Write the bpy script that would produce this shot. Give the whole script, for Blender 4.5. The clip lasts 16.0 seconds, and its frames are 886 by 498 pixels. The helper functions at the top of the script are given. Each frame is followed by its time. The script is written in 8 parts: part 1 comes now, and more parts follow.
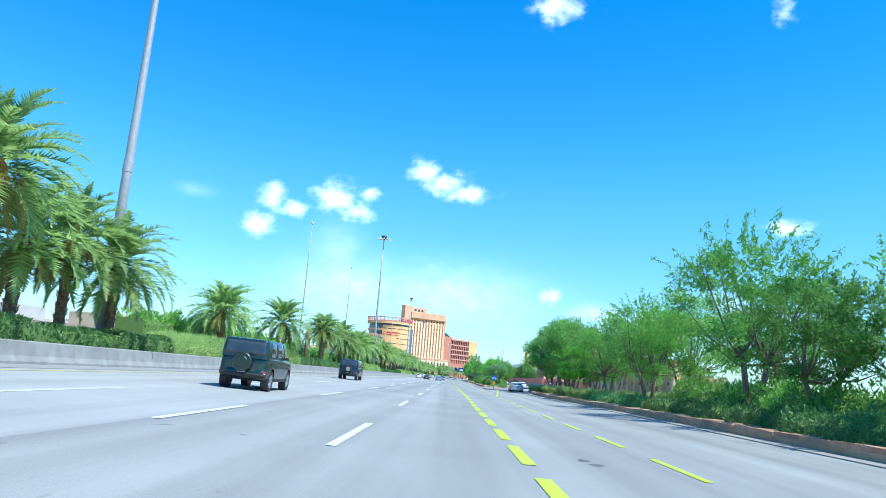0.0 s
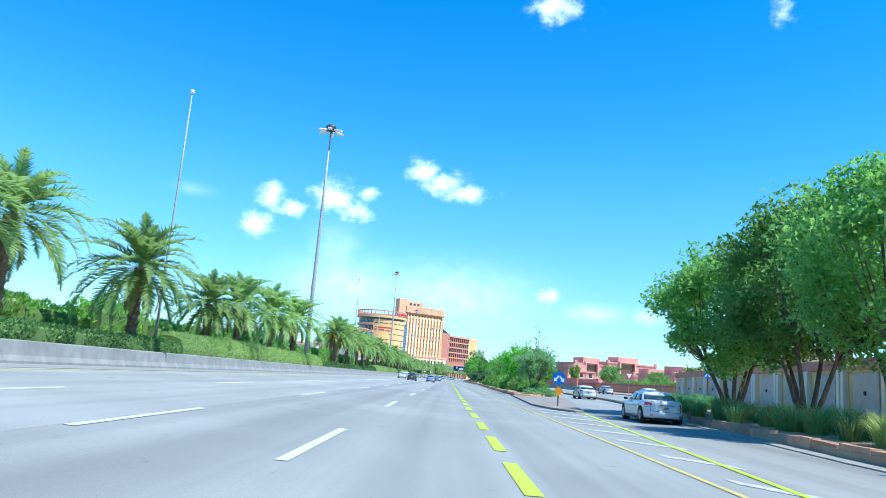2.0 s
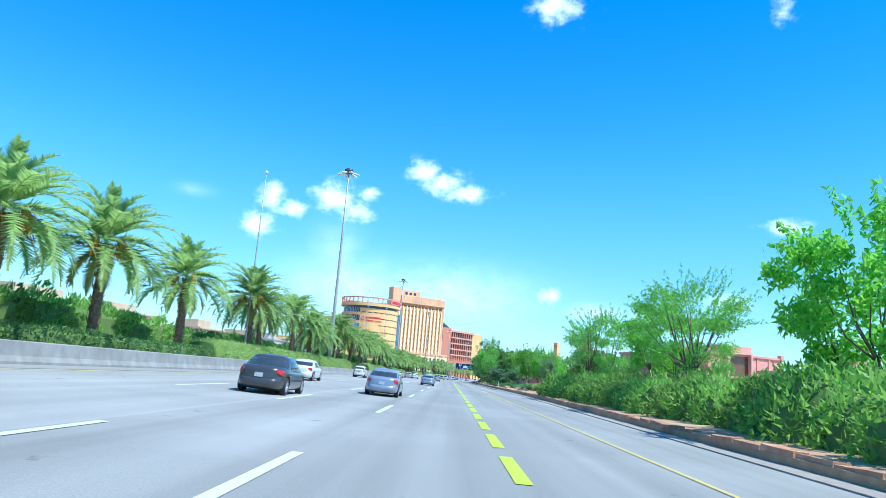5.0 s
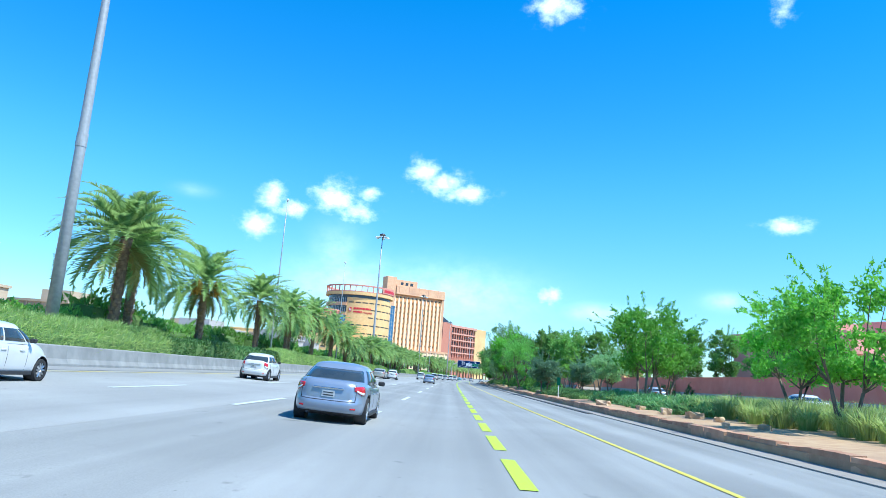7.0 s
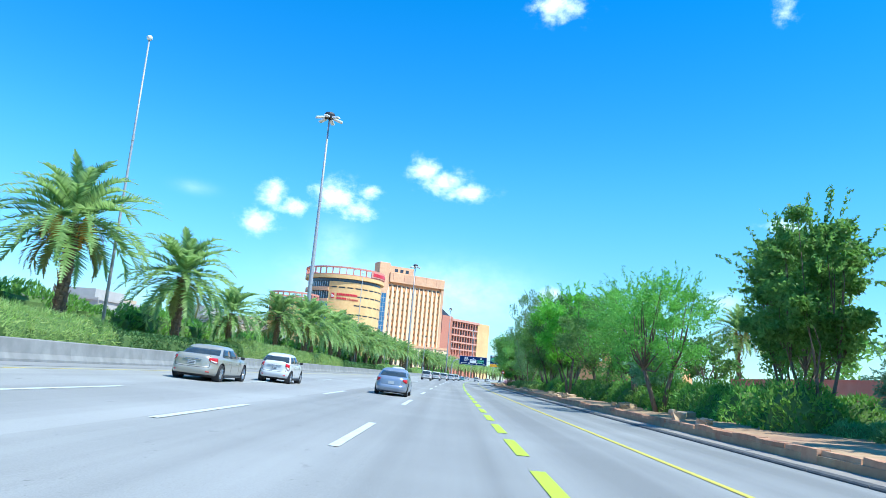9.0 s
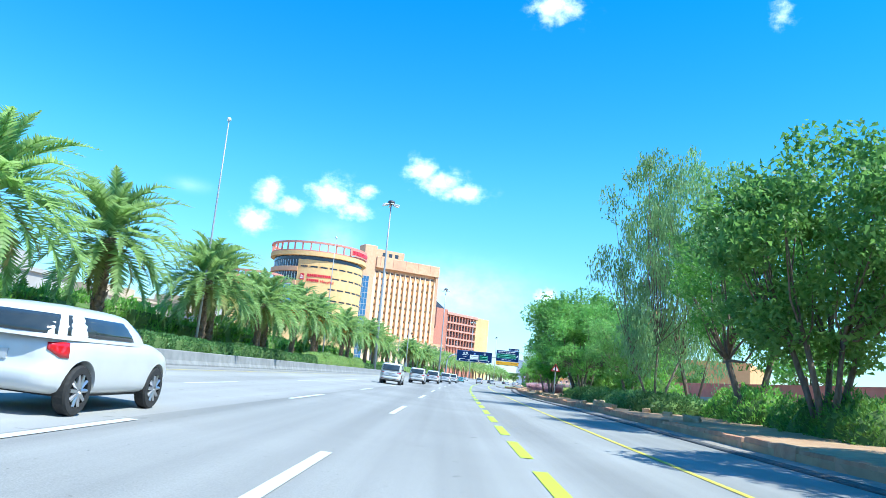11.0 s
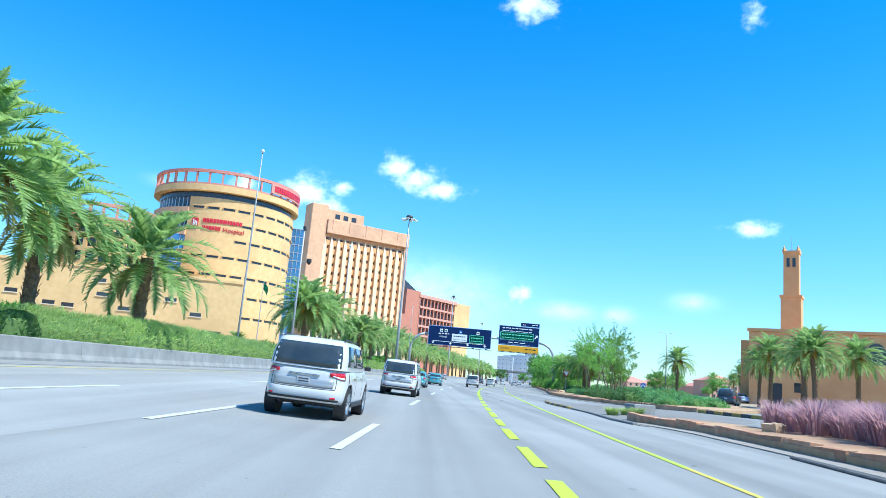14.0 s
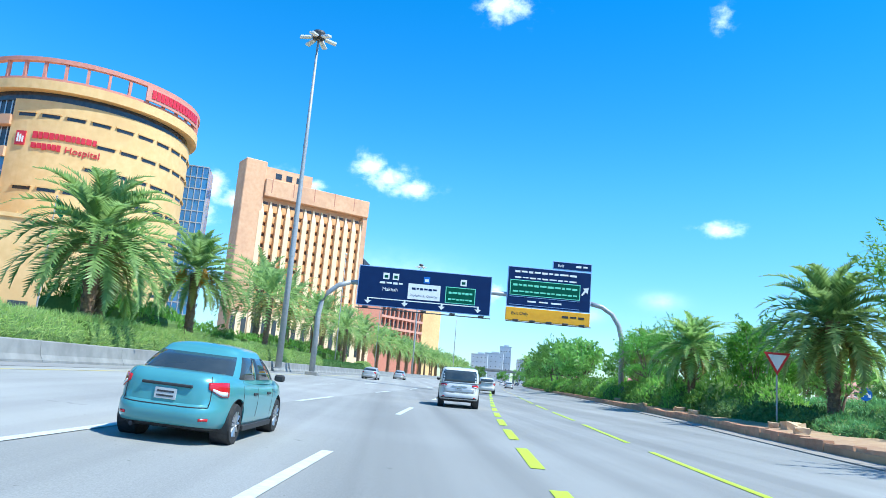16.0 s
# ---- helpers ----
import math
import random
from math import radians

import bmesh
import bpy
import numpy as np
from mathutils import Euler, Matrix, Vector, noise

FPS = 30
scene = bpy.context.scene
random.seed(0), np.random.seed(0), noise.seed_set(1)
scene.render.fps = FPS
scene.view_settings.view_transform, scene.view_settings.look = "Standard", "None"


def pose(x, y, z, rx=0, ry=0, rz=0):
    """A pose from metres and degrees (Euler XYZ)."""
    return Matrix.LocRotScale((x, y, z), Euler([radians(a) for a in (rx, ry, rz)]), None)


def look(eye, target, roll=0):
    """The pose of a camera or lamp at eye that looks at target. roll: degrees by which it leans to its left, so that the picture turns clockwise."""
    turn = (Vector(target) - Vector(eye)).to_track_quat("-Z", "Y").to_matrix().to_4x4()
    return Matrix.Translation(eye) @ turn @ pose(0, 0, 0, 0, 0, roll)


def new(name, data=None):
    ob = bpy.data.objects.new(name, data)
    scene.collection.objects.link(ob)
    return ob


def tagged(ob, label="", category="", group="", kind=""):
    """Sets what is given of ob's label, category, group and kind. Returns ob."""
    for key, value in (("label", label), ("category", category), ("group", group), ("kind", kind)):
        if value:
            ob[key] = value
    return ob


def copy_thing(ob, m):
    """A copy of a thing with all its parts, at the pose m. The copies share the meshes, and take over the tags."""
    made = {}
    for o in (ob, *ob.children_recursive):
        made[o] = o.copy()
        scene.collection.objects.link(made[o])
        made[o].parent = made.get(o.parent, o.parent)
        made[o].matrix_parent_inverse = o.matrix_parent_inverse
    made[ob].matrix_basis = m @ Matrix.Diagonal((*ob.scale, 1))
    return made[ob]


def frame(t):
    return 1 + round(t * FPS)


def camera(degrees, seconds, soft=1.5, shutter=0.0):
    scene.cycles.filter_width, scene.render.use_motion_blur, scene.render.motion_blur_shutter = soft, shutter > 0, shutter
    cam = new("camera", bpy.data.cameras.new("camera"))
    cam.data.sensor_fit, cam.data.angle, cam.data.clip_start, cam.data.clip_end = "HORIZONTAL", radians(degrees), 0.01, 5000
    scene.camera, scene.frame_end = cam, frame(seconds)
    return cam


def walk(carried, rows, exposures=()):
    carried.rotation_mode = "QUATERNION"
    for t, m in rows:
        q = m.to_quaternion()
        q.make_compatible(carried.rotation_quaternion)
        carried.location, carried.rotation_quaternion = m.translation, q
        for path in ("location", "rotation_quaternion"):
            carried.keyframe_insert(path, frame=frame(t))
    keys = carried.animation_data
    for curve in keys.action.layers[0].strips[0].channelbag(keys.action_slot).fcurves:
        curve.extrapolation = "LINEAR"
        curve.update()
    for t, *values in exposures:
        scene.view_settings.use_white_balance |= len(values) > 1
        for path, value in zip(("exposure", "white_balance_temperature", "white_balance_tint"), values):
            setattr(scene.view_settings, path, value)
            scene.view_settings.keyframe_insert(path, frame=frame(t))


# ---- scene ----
# camera: seconds, x, y, z, yaw, pitch, roll
cam = camera(64.16, 16.0, soft=0.85)
PATH = [
    (0.0, 0.000, 0.000, 1.200, 0.485, 10.277, -4.546),
    (0.5, 0.039, 15.972, 1.200, 0.505, 10.258, -4.474),
    (1.0, 0.036, 31.975, 1.200, 0.493, 10.263, -4.445),
    (1.5, 0.099, 48.083, 1.199, 0.392, 10.225, -4.501),
    (2.0, 0.153, 64.100, 1.200, 0.347, 10.271, -4.570),
    (2.5, 0.173, 80.064, 1.200, 0.429, 10.322, -4.627),
    (3.0, 0.147, 96.037, 1.200, 0.558, 10.325, -4.657),
    (3.5, 0.127, 112.183, 1.200, 0.518, 10.220, -4.645),
    (4.0, 0.114, 128.524, 1.200, 0.567, 10.200, -4.588),
    (4.5, 0.116, 145.033, 1.200, 0.515, 10.238, -4.523),
    (5.0, 0.137, 161.674, 1.200, 0.435, 10.256, -4.465),
    (5.5, 0.179, 178.381, 1.200, 0.363, 10.262, -4.412),
    (6.0, 0.235, 195.095, 1.200, 0.341, 10.258, -4.366),
    (6.5, 0.281, 211.749, 1.200, 0.434, 10.251, -4.326),
    (7.0, 0.272, 228.293, 1.200, 0.509, 10.235, -4.285),
    (7.5, 0.189, 244.768, 1.200, 0.556, 10.235, -4.281),
    (8.0, 0.119, 261.260, 1.200, 0.584, 10.225, -4.404),
    (8.5, 0.070, 277.755, 1.200, 0.525, 10.196, -4.532),
    (9.0, 0.079, 294.345, 1.200, 0.451, 10.154, -4.669),
    (9.5, 0.115, 310.937, 1.200, 0.392, 10.122, -4.824),
    (10.0, 0.174, 327.526, 1.200, 0.312, 10.128, -4.967),
    (10.5, 0.261, 344.135, 1.200, 0.204, 10.157, -5.072),
    (11.0, 0.388, 360.788, 1.200, 0.041, 10.195, -5.117),
    (11.5, 0.579, 377.508, 1.200, -0.242, 10.227, -5.076),
    (12.0, 0.881, 394.294, 1.200, -0.486, 10.226, -4.964),
    (12.5, 1.263, 411.059, 1.200, -0.724, 10.232, -4.875),
    (13.0, 1.702, 427.811, 1.200, -0.998, 10.181, -4.889),
    (13.5, 2.262, 444.691, 1.200, -1.436, 10.152, -4.934),
    (14.0, 2.977, 461.670, 1.200, -1.924, 10.155, -4.901),
    (14.5, 3.877, 478.574, 1.200, -2.459, 10.235, -4.746),
    (15.0, 4.898, 495.362, 1.200, -2.938, 10.270, -4.698),
    (15.5, 6.084, 512.168, 1.200, -3.470, 10.301, -4.734),
    (16.0, 7.395, 528.919, 1.200, -4.199, 10.261, -4.752),
]
walk(cam, [(t, pose(x, y, z, 90 + p, r, w)) for t, x, y, z, w, p, r in PATH], exposures=[(0.0, 0.82, 5880, 0), (1.6, 0.82, 5870, 0), (3.2, 0.8, 5740, 0), (7.0, 0.8, 5780, 0), (9.2, 0.82, 5820, 0), (11.4, 1.08, 5880, 0), (12.4, 0.86, 5880, 0), (16.0, 0.82, 5880, 0)])

# ---- sky and sun ----
SUN_AZ, SUN_EL = radians(118), radians(57)      # azimuth from +y towards +x
sun_dir = Vector((math.sin(SUN_AZ) * math.cos(SUN_EL), math.cos(SUN_AZ) * math.cos(SUN_EL), math.sin(SUN_EL)))
sun = new("sun", bpy.data.lights.new("sun", "SUN"))
sun.data.energy, sun.data.angle, sun.data.color = 4.0, radians(0.55), (1.0, 0.95, 0.87)
sun.matrix_world = look(sun_dir * 100, (0, 0, 0))

world = bpy.data.worlds.new("sky")
scene.world = world
world.use_nodes = True
wn, wl = world.node_tree.nodes, world.node_tree.links
wn.clear()


def wmath(op, a, b=None, c=None, clamp=False):
    n = wn.new("ShaderNodeMath")
    n.operation, n.use_clamp = op, clamp
    for i, v in enumerate((a, b, c)):
        if v is None:
            continue
        if isinstance(v, (int, float)):
            n.inputs[i].default_value = v
        else:
            wl.new(v, n.inputs[i])
    return n.outputs[0]


sky = wn.new("ShaderNodeTexSky")
sky.sky_type, sky.sun_disc, sky.sun_elevation, sky.sun_rotation = "NISHITA", False, SUN_EL, SUN_AZ
sky.altitude, sky.air_density, sky.dust_density, sky.ozone_density = 600, 1.15, 0.25, 2.6
sat = wn.new("ShaderNodeHueSaturation")
sat.inputs["Saturation"].default_value, sat.inputs["Hue"].default_value, sat.inputs["Value"].default_value = 1.46, 0.504, 1.0
wl.new(sky.outputs[0], sat.inputs["Color"])
wtc = wn.new("ShaderNodeTexCoord")
wsep = wn.new("ShaderNodeSeparateXYZ")
wl.new(wtc.outputs["Generated"], wsep.inputs[0])
az = wmath("ARCTAN2", wsep.outputs[0], wsep.outputs[1])
el = wmath("ARCSINE", wsep.outputs[2])
wcomb = wn.new("ShaderNodeCombineXYZ")
wl.new(az, wcomb.inputs[0])
wl.new(wmath("MULTIPLY", el, 1.35), wcomb.inputs[1])
wnoise = wn.new("ShaderNodeTexNoise")
wnoise.inputs["Scale"].default_value, wnoise.inputs["Detail"].default_value, wnoise.inputs["Roughness"].default_value = 40, 9, 0.62
wl.new(wcomb.outputs[0], wnoise.inputs["Vector"])
# cumulus puffs: azimuth, elevation, half width, half height, strength
CLOUDS = ((-0.0295, 0.270, 0.036, 0.016, 1.0), (0.006, 0.259, 0.034, 0.013, 1.0), (-0.058, 0.283, 0.024, 0.019, 1.0),
          (-0.270, 0.229, 0.018, 0.020, 1.0), (-0.239, 0.214, 0.022, 0.013, 0.9), (-0.185, 0.236, 0.034, 0.022, 1.0),
          (-0.150, 0.218, 0.026, 0.014, 0.9), (-0.286, 0.187, 0.027, 0.017, 1.0), (-0.134, 0.247, 0.02, 0.010, 0.8),
          (-0.173, 0.158, 0.030, 0.034, 0.36), (-0.150, 0.115, 0.075, 0.034, 0.5), (-0.005, 0.115, 0.10, 0.034, 0.5),
          (0.1306, 0.122, 0.022, 0.013, 0.8), (0.194, 0.102, 0.032, 0.010, 0.55), (0.269, 0.101, 0.016, 0.008, 0.6),
          (0.437, 0.222, 0.030, 0.010, 0.9), (0.365, 0.124, 0.022, 0.009, 0.55), (-0.373, 0.221, 0.02, 0.007, 0.22),
          (0.1225, 0.515, 0.036, 0.020, 1.0), (0.437, 0.490, 0.018, 0.016, 0.7))
total, haze = None, None
for a0, e0, ra, re, w in CLOUDS:
    u = wmath("MULTIPLY", wmath("SUBTRACT", az, a0), 1 / ra)
    v = wmath("MULTIPLY", wmath("SUBTRACT", el, e0), 1 / re)
    d = wmath("ADD", wmath("MULTIPLY", u, u), wmath("MULTIPLY", v, v))
    m = wmath("MULTIPLY", wmath("EXPONENT", wmath("MULTIPLY", d, -0.85)), w)
    if w > 0.65:
        total = m if total is None else wmath("MAXIMUM", total, m)
    else:
        haze = m if haze is None else wmath("MAXIMUM", haze, m)
dens = wmath("ADD", total, wmath("MULTIPLY", wmath("SUBTRACT", wnoise.outputs[0], 0.5), 1.7))
ramp = wn.new("ShaderNodeMapRange")
ramp.interpolation_type = "SMOOTHSTEP"
ramp.inputs["From Min"].default_value, ramp.inputs["From Max"].default_value = 0.18, 1.30
wl.new(dens, ramp.inputs["Value"])
puff = wmath("MULTIPLY", ramp.outputs[0], wmath("MINIMUM", wmath("MULTIPLY", total, 3.0), 1.0), clamp=True)
veil = wmath("MULTIPLY", haze, wmath("MULTIPLY_ADD", wnoise.outputs[0], 1.6, 0.05), clamp=True)
cover = wmath("MAXIMUM", puff, wmath("MULTIPLY", veil, 0.9))
wmix = wn.new("ShaderNodeMix")
wmix.data_type = "RGBA"
wl.new(wmath("MULTIPLY", cover, 0.92), wmix.inputs["Factor"])
low = wn.new("ShaderNodeMapRange")       # thinner, bluer air towards the horizon
low.interpolation_type = "SMOOTHSTEP"
low.inputs["From Min"].default_value, low.inputs["From Max"].default_value = -0.02, 0.30
wl.new(el, low.inputs["Value"])
tone = wn.new("ShaderNodeMix")
tone.data_type = "RGBA"
tone.inputs["A"].default_value, tone.inputs["B"].default_value = (0.46, 0.62, 0.87, 1), (1, 1, 1, 1)
wl.new(low.outputs[0], tone.inputs["Factor"])
air = wn.new("ShaderNodeMix")
air.data_type, air.blend_type = "RGBA", "MULTIPLY"
air.inputs["Factor"].default_value = 1.0
wl.new(sat.outputs[0], air.inputs["A"])
wl.new(tone.outputs["Result"], air.inputs["B"])
pale = wn.new("ShaderNodeMix")            # a little pale dust in the air at every height
pale.data_type, pale.blend_type = "RGBA", "ADD"
pale.inputs["Factor"].default_value, pale.inputs["B"].default_value = 1.0, (0.065, 0.085, 0.0, 1)
wl.new(air.outputs["Result"], pale.inputs["A"])
wl.new(pale.outputs["Result"], wmix.inputs["A"])
wmix.inputs["B"].default_value = (6.1, 6.9, 7.2, 1)
wbg = wn.new("ShaderNodeBackground")
wbg.inputs["Strength"].default_value = 0.148
wl.new(wmix.outputs["Result"], wbg.inputs["Color"])
wout = wn.new("ShaderNodeOutputWorld")
wl.new(wbg.outputs[0], wout.inputs[0])

# ---- materials ----


def mat(name, c1, c2=None, scale=4.0, rough=0.8, metal=0.0, bump=0.0, bscale=30.0, detail=5.0, c3=None, scale3=0.25, island=0.0, obj=0.0, spec=None, coat=0.0, lo=0.35, hi=0.65, stretch=None):
    """Principled with grain between c1 and c2, large stains towards c3, bump, and value changes per island or object."""
    m = bpy.data.materials.new(name)
    m.use_nodes = True
    n, l = m.node_tree.nodes, m.node_tree.links
    b = n["Principled BSDF"]
    b.inputs["Roughness"].default_value, b.inputs["Metallic"].default_value = rough, metal
    if spec is not None:
        b.inputs["Specular IOR Level"].default_value = spec
    if coat:
        b.inputs["Coat Weight"].default_value, b.inputs["Coat Roughness"].default_value = coat, 0.06
    col = n.new("ShaderNodeRGB")
    col.outputs[0].default_value = (*c1, 1)
    out = col.outputs[0]
    tc = n.new("ShaderNodeTexCoord")
    vec = tc.outputs["Object"]
    if stretch:
        mp = n.new("ShaderNodeMapping")
        mp.inputs["Scale"].default_value = stretch
        l.new(vec, mp.inputs["Vector"])
        vec = mp.outputs[0]

    def blend(fac, other):
        x = n.new("ShaderNodeMix")
        x.data_type = "RGBA"
        l.new(fac, x.inputs["Factor"])
        l.new(out, x.inputs["A"])
        x.inputs["B"].default_value = (*other, 1)
        return x.outputs["Result"]

    def noise_fac(sc, det, a, z):
        t = n.new("ShaderNodeTexNoise")
        t.inputs["Scale"].default_value, t.inputs["Detail"].default_value = sc, det
        l.new(vec, t.inputs["Vector"])
        r = n.new("ShaderNodeMapRange")
        r.inputs["From Min"].default_value, r.inputs["From Max"].default_value = a, z
        l.new(t.outputs[0], r.inputs["Value"])
        return r.outputs[0]

    if c2:
        out = blend(noise_fac(scale, detail, lo, hi), c2)
    if c3:
        out = blend(noise_fac(scale3, 4.0, 0.45, 0.75), c3)
    if island or obj:
        hs = n.new("ShaderNodeHueSaturation")
        src = n.new("ShaderNodeNewGeometry").outputs["Random Per Island"] if island else n.new("ShaderNodeObjectInfo").outputs["Random"]
        k = island or obj
        r = n.new("ShaderNodeMapRange")
        r.inputs["To Min"].default_value, r.inputs["To Max"].default_value = 1 - k, 1 + k
        l.new(src, r.inputs["Value"])
        l.new(r.outputs[0], hs.inputs["Value"])
        l.new(out, hs.inputs["Color"])
        out = hs.outputs[0]
    l.new(out, b.inputs["Base Color"])
    if bump:
        t = n.new("ShaderNodeTexNoise")
        t.inputs["Scale"].default_value, t.inputs["Detail"].default_value = bscale, 6.0
        l.new(vec, t.inputs["Vector"])
        bp = n.new("ShaderNodeBump")
        bp.inputs["Strength"].default_value, bp.inputs["Distance"].default_value = bump, 0.02
        l.new(t.outputs[0], bp.inputs["Height"])
        l.new(bp.outputs[0], b.inputs["Normal"])
    return m


def leaf_mat(name, c1, c2, trans=0.35, rough=0.55, k=0.35):
    """Leaf: value and hue differ from leaf to leaf and plant to plant, light shines through."""
    c1, c2 = (tuple(min(0.6, v * k2) for v, k2 in zip(c, (1.1, 1.42, 1.1))) for c in (c1, c2))
    m = mat(name, c1, None, rough=rough)
    n, l = m.node_tree.nodes, m.node_tree.links
    b = n["Principled BSDF"]
    geo, inf = n.new("ShaderNodeNewGeometry"), n.new("ShaderNodeObjectInfo")
    x = n.new("ShaderNodeMix")
    x.data_type = "RGBA"
    x.inputs["A"].default_value, x.inputs["B"].default_value = (*c1, 1), (*c2, 1)
    l.new(geo.outputs["Random Per Island"], x.inputs["Factor"])
    hs = n.new("ShaderNodeHueSaturation")
    r = n.new("ShaderNodeMapRange")
    r.inputs["To Min"].default_value, r.inputs["To Max"].default_value = 1 - k, 1 + k
    l.new(inf.outputs["Random"], r.inputs["Value"])
    l.new(r.outputs[0], hs.inputs["Value"])
    l.new(x.outputs["Result"], hs.inputs["Color"])
    l.new(hs.outputs[0], b.inputs["Base Color"])
    tr = n.new("ShaderNodeBsdfTranslucent")
    l.new(hs.outputs[0], tr.inputs["Color"])
    ms = n.new("ShaderNodeMixShader")
    ms.inputs[0].default_value = trans + 0.12
    l.new(b.outputs[0], ms.inputs[1])
    l.new(tr.outputs[0], ms.inputs[2])
    l.new(ms.outputs[0], n["Material Output"].inputs["Surface"])
    return m


ASPHALT = mat("asphalt", (0.228, 0.228, 0.217), (0.273, 0.273, 0.26), scale=55, rough=0.85, bump=0.25, bscale=160, c3=(0.296, 0.296, 0.283), scale3=0.18)
PALEASPHALT = mat("bleached_asphalt", (0.275, 0.274, 0.262), (0.32, 0.319, 0.305), scale=55, rough=0.85, bump=0.25, bscale=160, c3=(0.35, 0.349, 0.334), scale3=0.18)


def streaks(m, strength):
    """Long faint wheel tracks and scattered oil spots worked into the asphalt."""
    n, l = m.node_tree.nodes, m.node_tree.links
    b = n["Principled BSDF"]
    src = b.inputs["Base Color"].links[0].from_socket
    geo = n.new("ShaderNodeNewGeometry")
    fac = None
    for scale, sc, lo, hi, a, z in (((1.0, 0.012, 1.0), 0.9, 0.35, 0.65, 1 - strength, 1 + strength), ((1.0, 0.3, 1.0), 0.35, 0.35, 0.65, 1 - strength * 0.2, 1 + strength * 0.2), ((1.0, 0.6, 1.0), 2.2, 0.69, 0.76, 1.0, 0.55), ((1.0, 0.7, 1.0), 11.0, 0.70, 0.75, 1.0, 0.62), ((1.0, 1.0, 1.0), 60.0, 0.3, 0.7, 0.90, 1.10)):
        mp = n.new("ShaderNodeMapping")
        mp.inputs["Scale"].default_value = scale
        l.new(geo.outputs["Position"], mp.inputs["Vector"])
        t = n.new("ShaderNodeTexNoise")
        t.inputs["Scale"].default_value, t.inputs["Detail"].default_value = sc, 5.0
        l.new(mp.outputs[0], t.inputs["Vector"])
        r = n.new("ShaderNodeMapRange")
        r.inputs["From Min"].default_value, r.inputs["From Max"].default_value = lo, hi
        r.inputs["To Min"].default_value, r.inputs["To Max"].default_value = a, z
        l.new(t.outputs[0], r.inputs["Value"])
        if fac is None:
            fac = r.outputs[0]
        else:
            mu = n.new("ShaderNodeMath")
            mu.operation = "MULTIPLY"
            l.new(fac, mu.inputs[0])
            l.new(r.outputs[0], mu.inputs[1])
            fac = mu.outputs[0]
    hs = n.new("ShaderNodeHueSaturation")
    l.new(fac, hs.inputs["Value"])
    l.new(src, hs.inputs["Color"])
    l.new(hs.outputs[0], b.inputs["Base Color"])


streaks(ASPHALT, 0.17)
streaks(PALEASPHALT, 0.12)
SHOULDER = mat("pale_asphalt", (0.24, 0.24, 0.245), (0.28, 0.28, 0.28), scale=30, rough=0.9, bump=0.2, bscale=90, c3=(0.24, 0.24, 0.24), scale3=0.3)
SAND = mat("sand", (0.36, 0.27, 0.18), (0.43, 0.34, 0.24), scale=3, rough=0.95, bump=0.4, bscale=12, c3=(0.36, 0.25, 0.16), scale3=0.2)
SOIL = mat("bed_soil", (0.42, 0.26, 0.145), (0.50, 0.34, 0.20), scale=2.5, rough=0.95, bump=0.5, bscale=14, c3=(0.33, 0.19, 0.12), scale3=0.25)
CONCRETE = mat("concrete", (0.225, 0.23, 0.225), (0.29, 0.29, 0.28), scale=2.2, rough=0.88, bump=0.15, bscale=50, c3=(0.17, 0.17, 0.165), scale3=0.5)
APRON = mat("apron_concrete", (0.27, 0.235, 0.205), (0.34, 0.30, 0.26), scale=3, rough=0.9, bump=0.2, bscale=40, c3=(0.30, 0.27, 0.24), scale3=0.5)
KERBSTONE = mat("kerb_sandstone", (0.42, 0.195, 0.11), (0.55, 0.31, 0.185), scale=2.6, rough=0.9, bump=0.6, bscale=11, obj=0.22, c3=(0.52, 0.31, 0.19), scale3=0.9)
ROCK = mat("tan_rock", (0.45, 0.30, 0.18), (0.58, 0.43, 0.28), scale=2.2, rough=0.9, bump=0.7, bscale=7, obj=0.2)
YELLOW = mat("yellow_paint", (0.50, 0.70, 0.02), (0.44, 0.58, 0.04), scale=16, rough=0.6, bump=0.1, bscale=80)
GOLDYEL = mat("golden_road_paint", (0.66, 0.56, 0.03), (0.50, 0.45, 0.12), scale=9, rough=0.65, bump=0.1, bscale=80)
PALEYEL = mat("worn_yellow_paint", (0.62, 0.50, 0.10), (0.40, 0.36, 0.20), scale=7, rough=0.7, bump=0.1, bscale=80)
WHITEP = mat("white_road_paint", (0.60, 0.64, 0.62), (0.50, 0.53, 0.52), scale=9, rough=0.65, bump=0.1, bscale=80)
WORNW = mat("worn_white_paint", (0.60, 0.60, 0.59), (0.32, 0.32, 0.33), scale=5, rough=0.7)
TAR = mat("tar_seam", (0.05, 0.05, 0.055), (0.09, 0.09, 0.095), scale=20, rough=0.6)
GALV = mat("galvanised_steel", (0.40, 0.41, 0.42), (0.33, 0.34, 0.35), scale=6, rough=0.5, metal=0.2, bump=0.05)
DARKSTEEL = mat("dark_steel", (0.05, 0.05, 0.055), (0.08, 0.08, 0.085), scale=10, rough=0.5, metal=0.5)
BLACKP = mat("black_plastic", (0.02, 0.02, 0.022), (0.035, 0.035, 0.037), scale=20, rough=0.6)
LAMPGLASS = mat("lamp_glass", (0.75, 0.77, 0.78), (0.68, 0.7, 0.72), scale=8, rough=0.2)


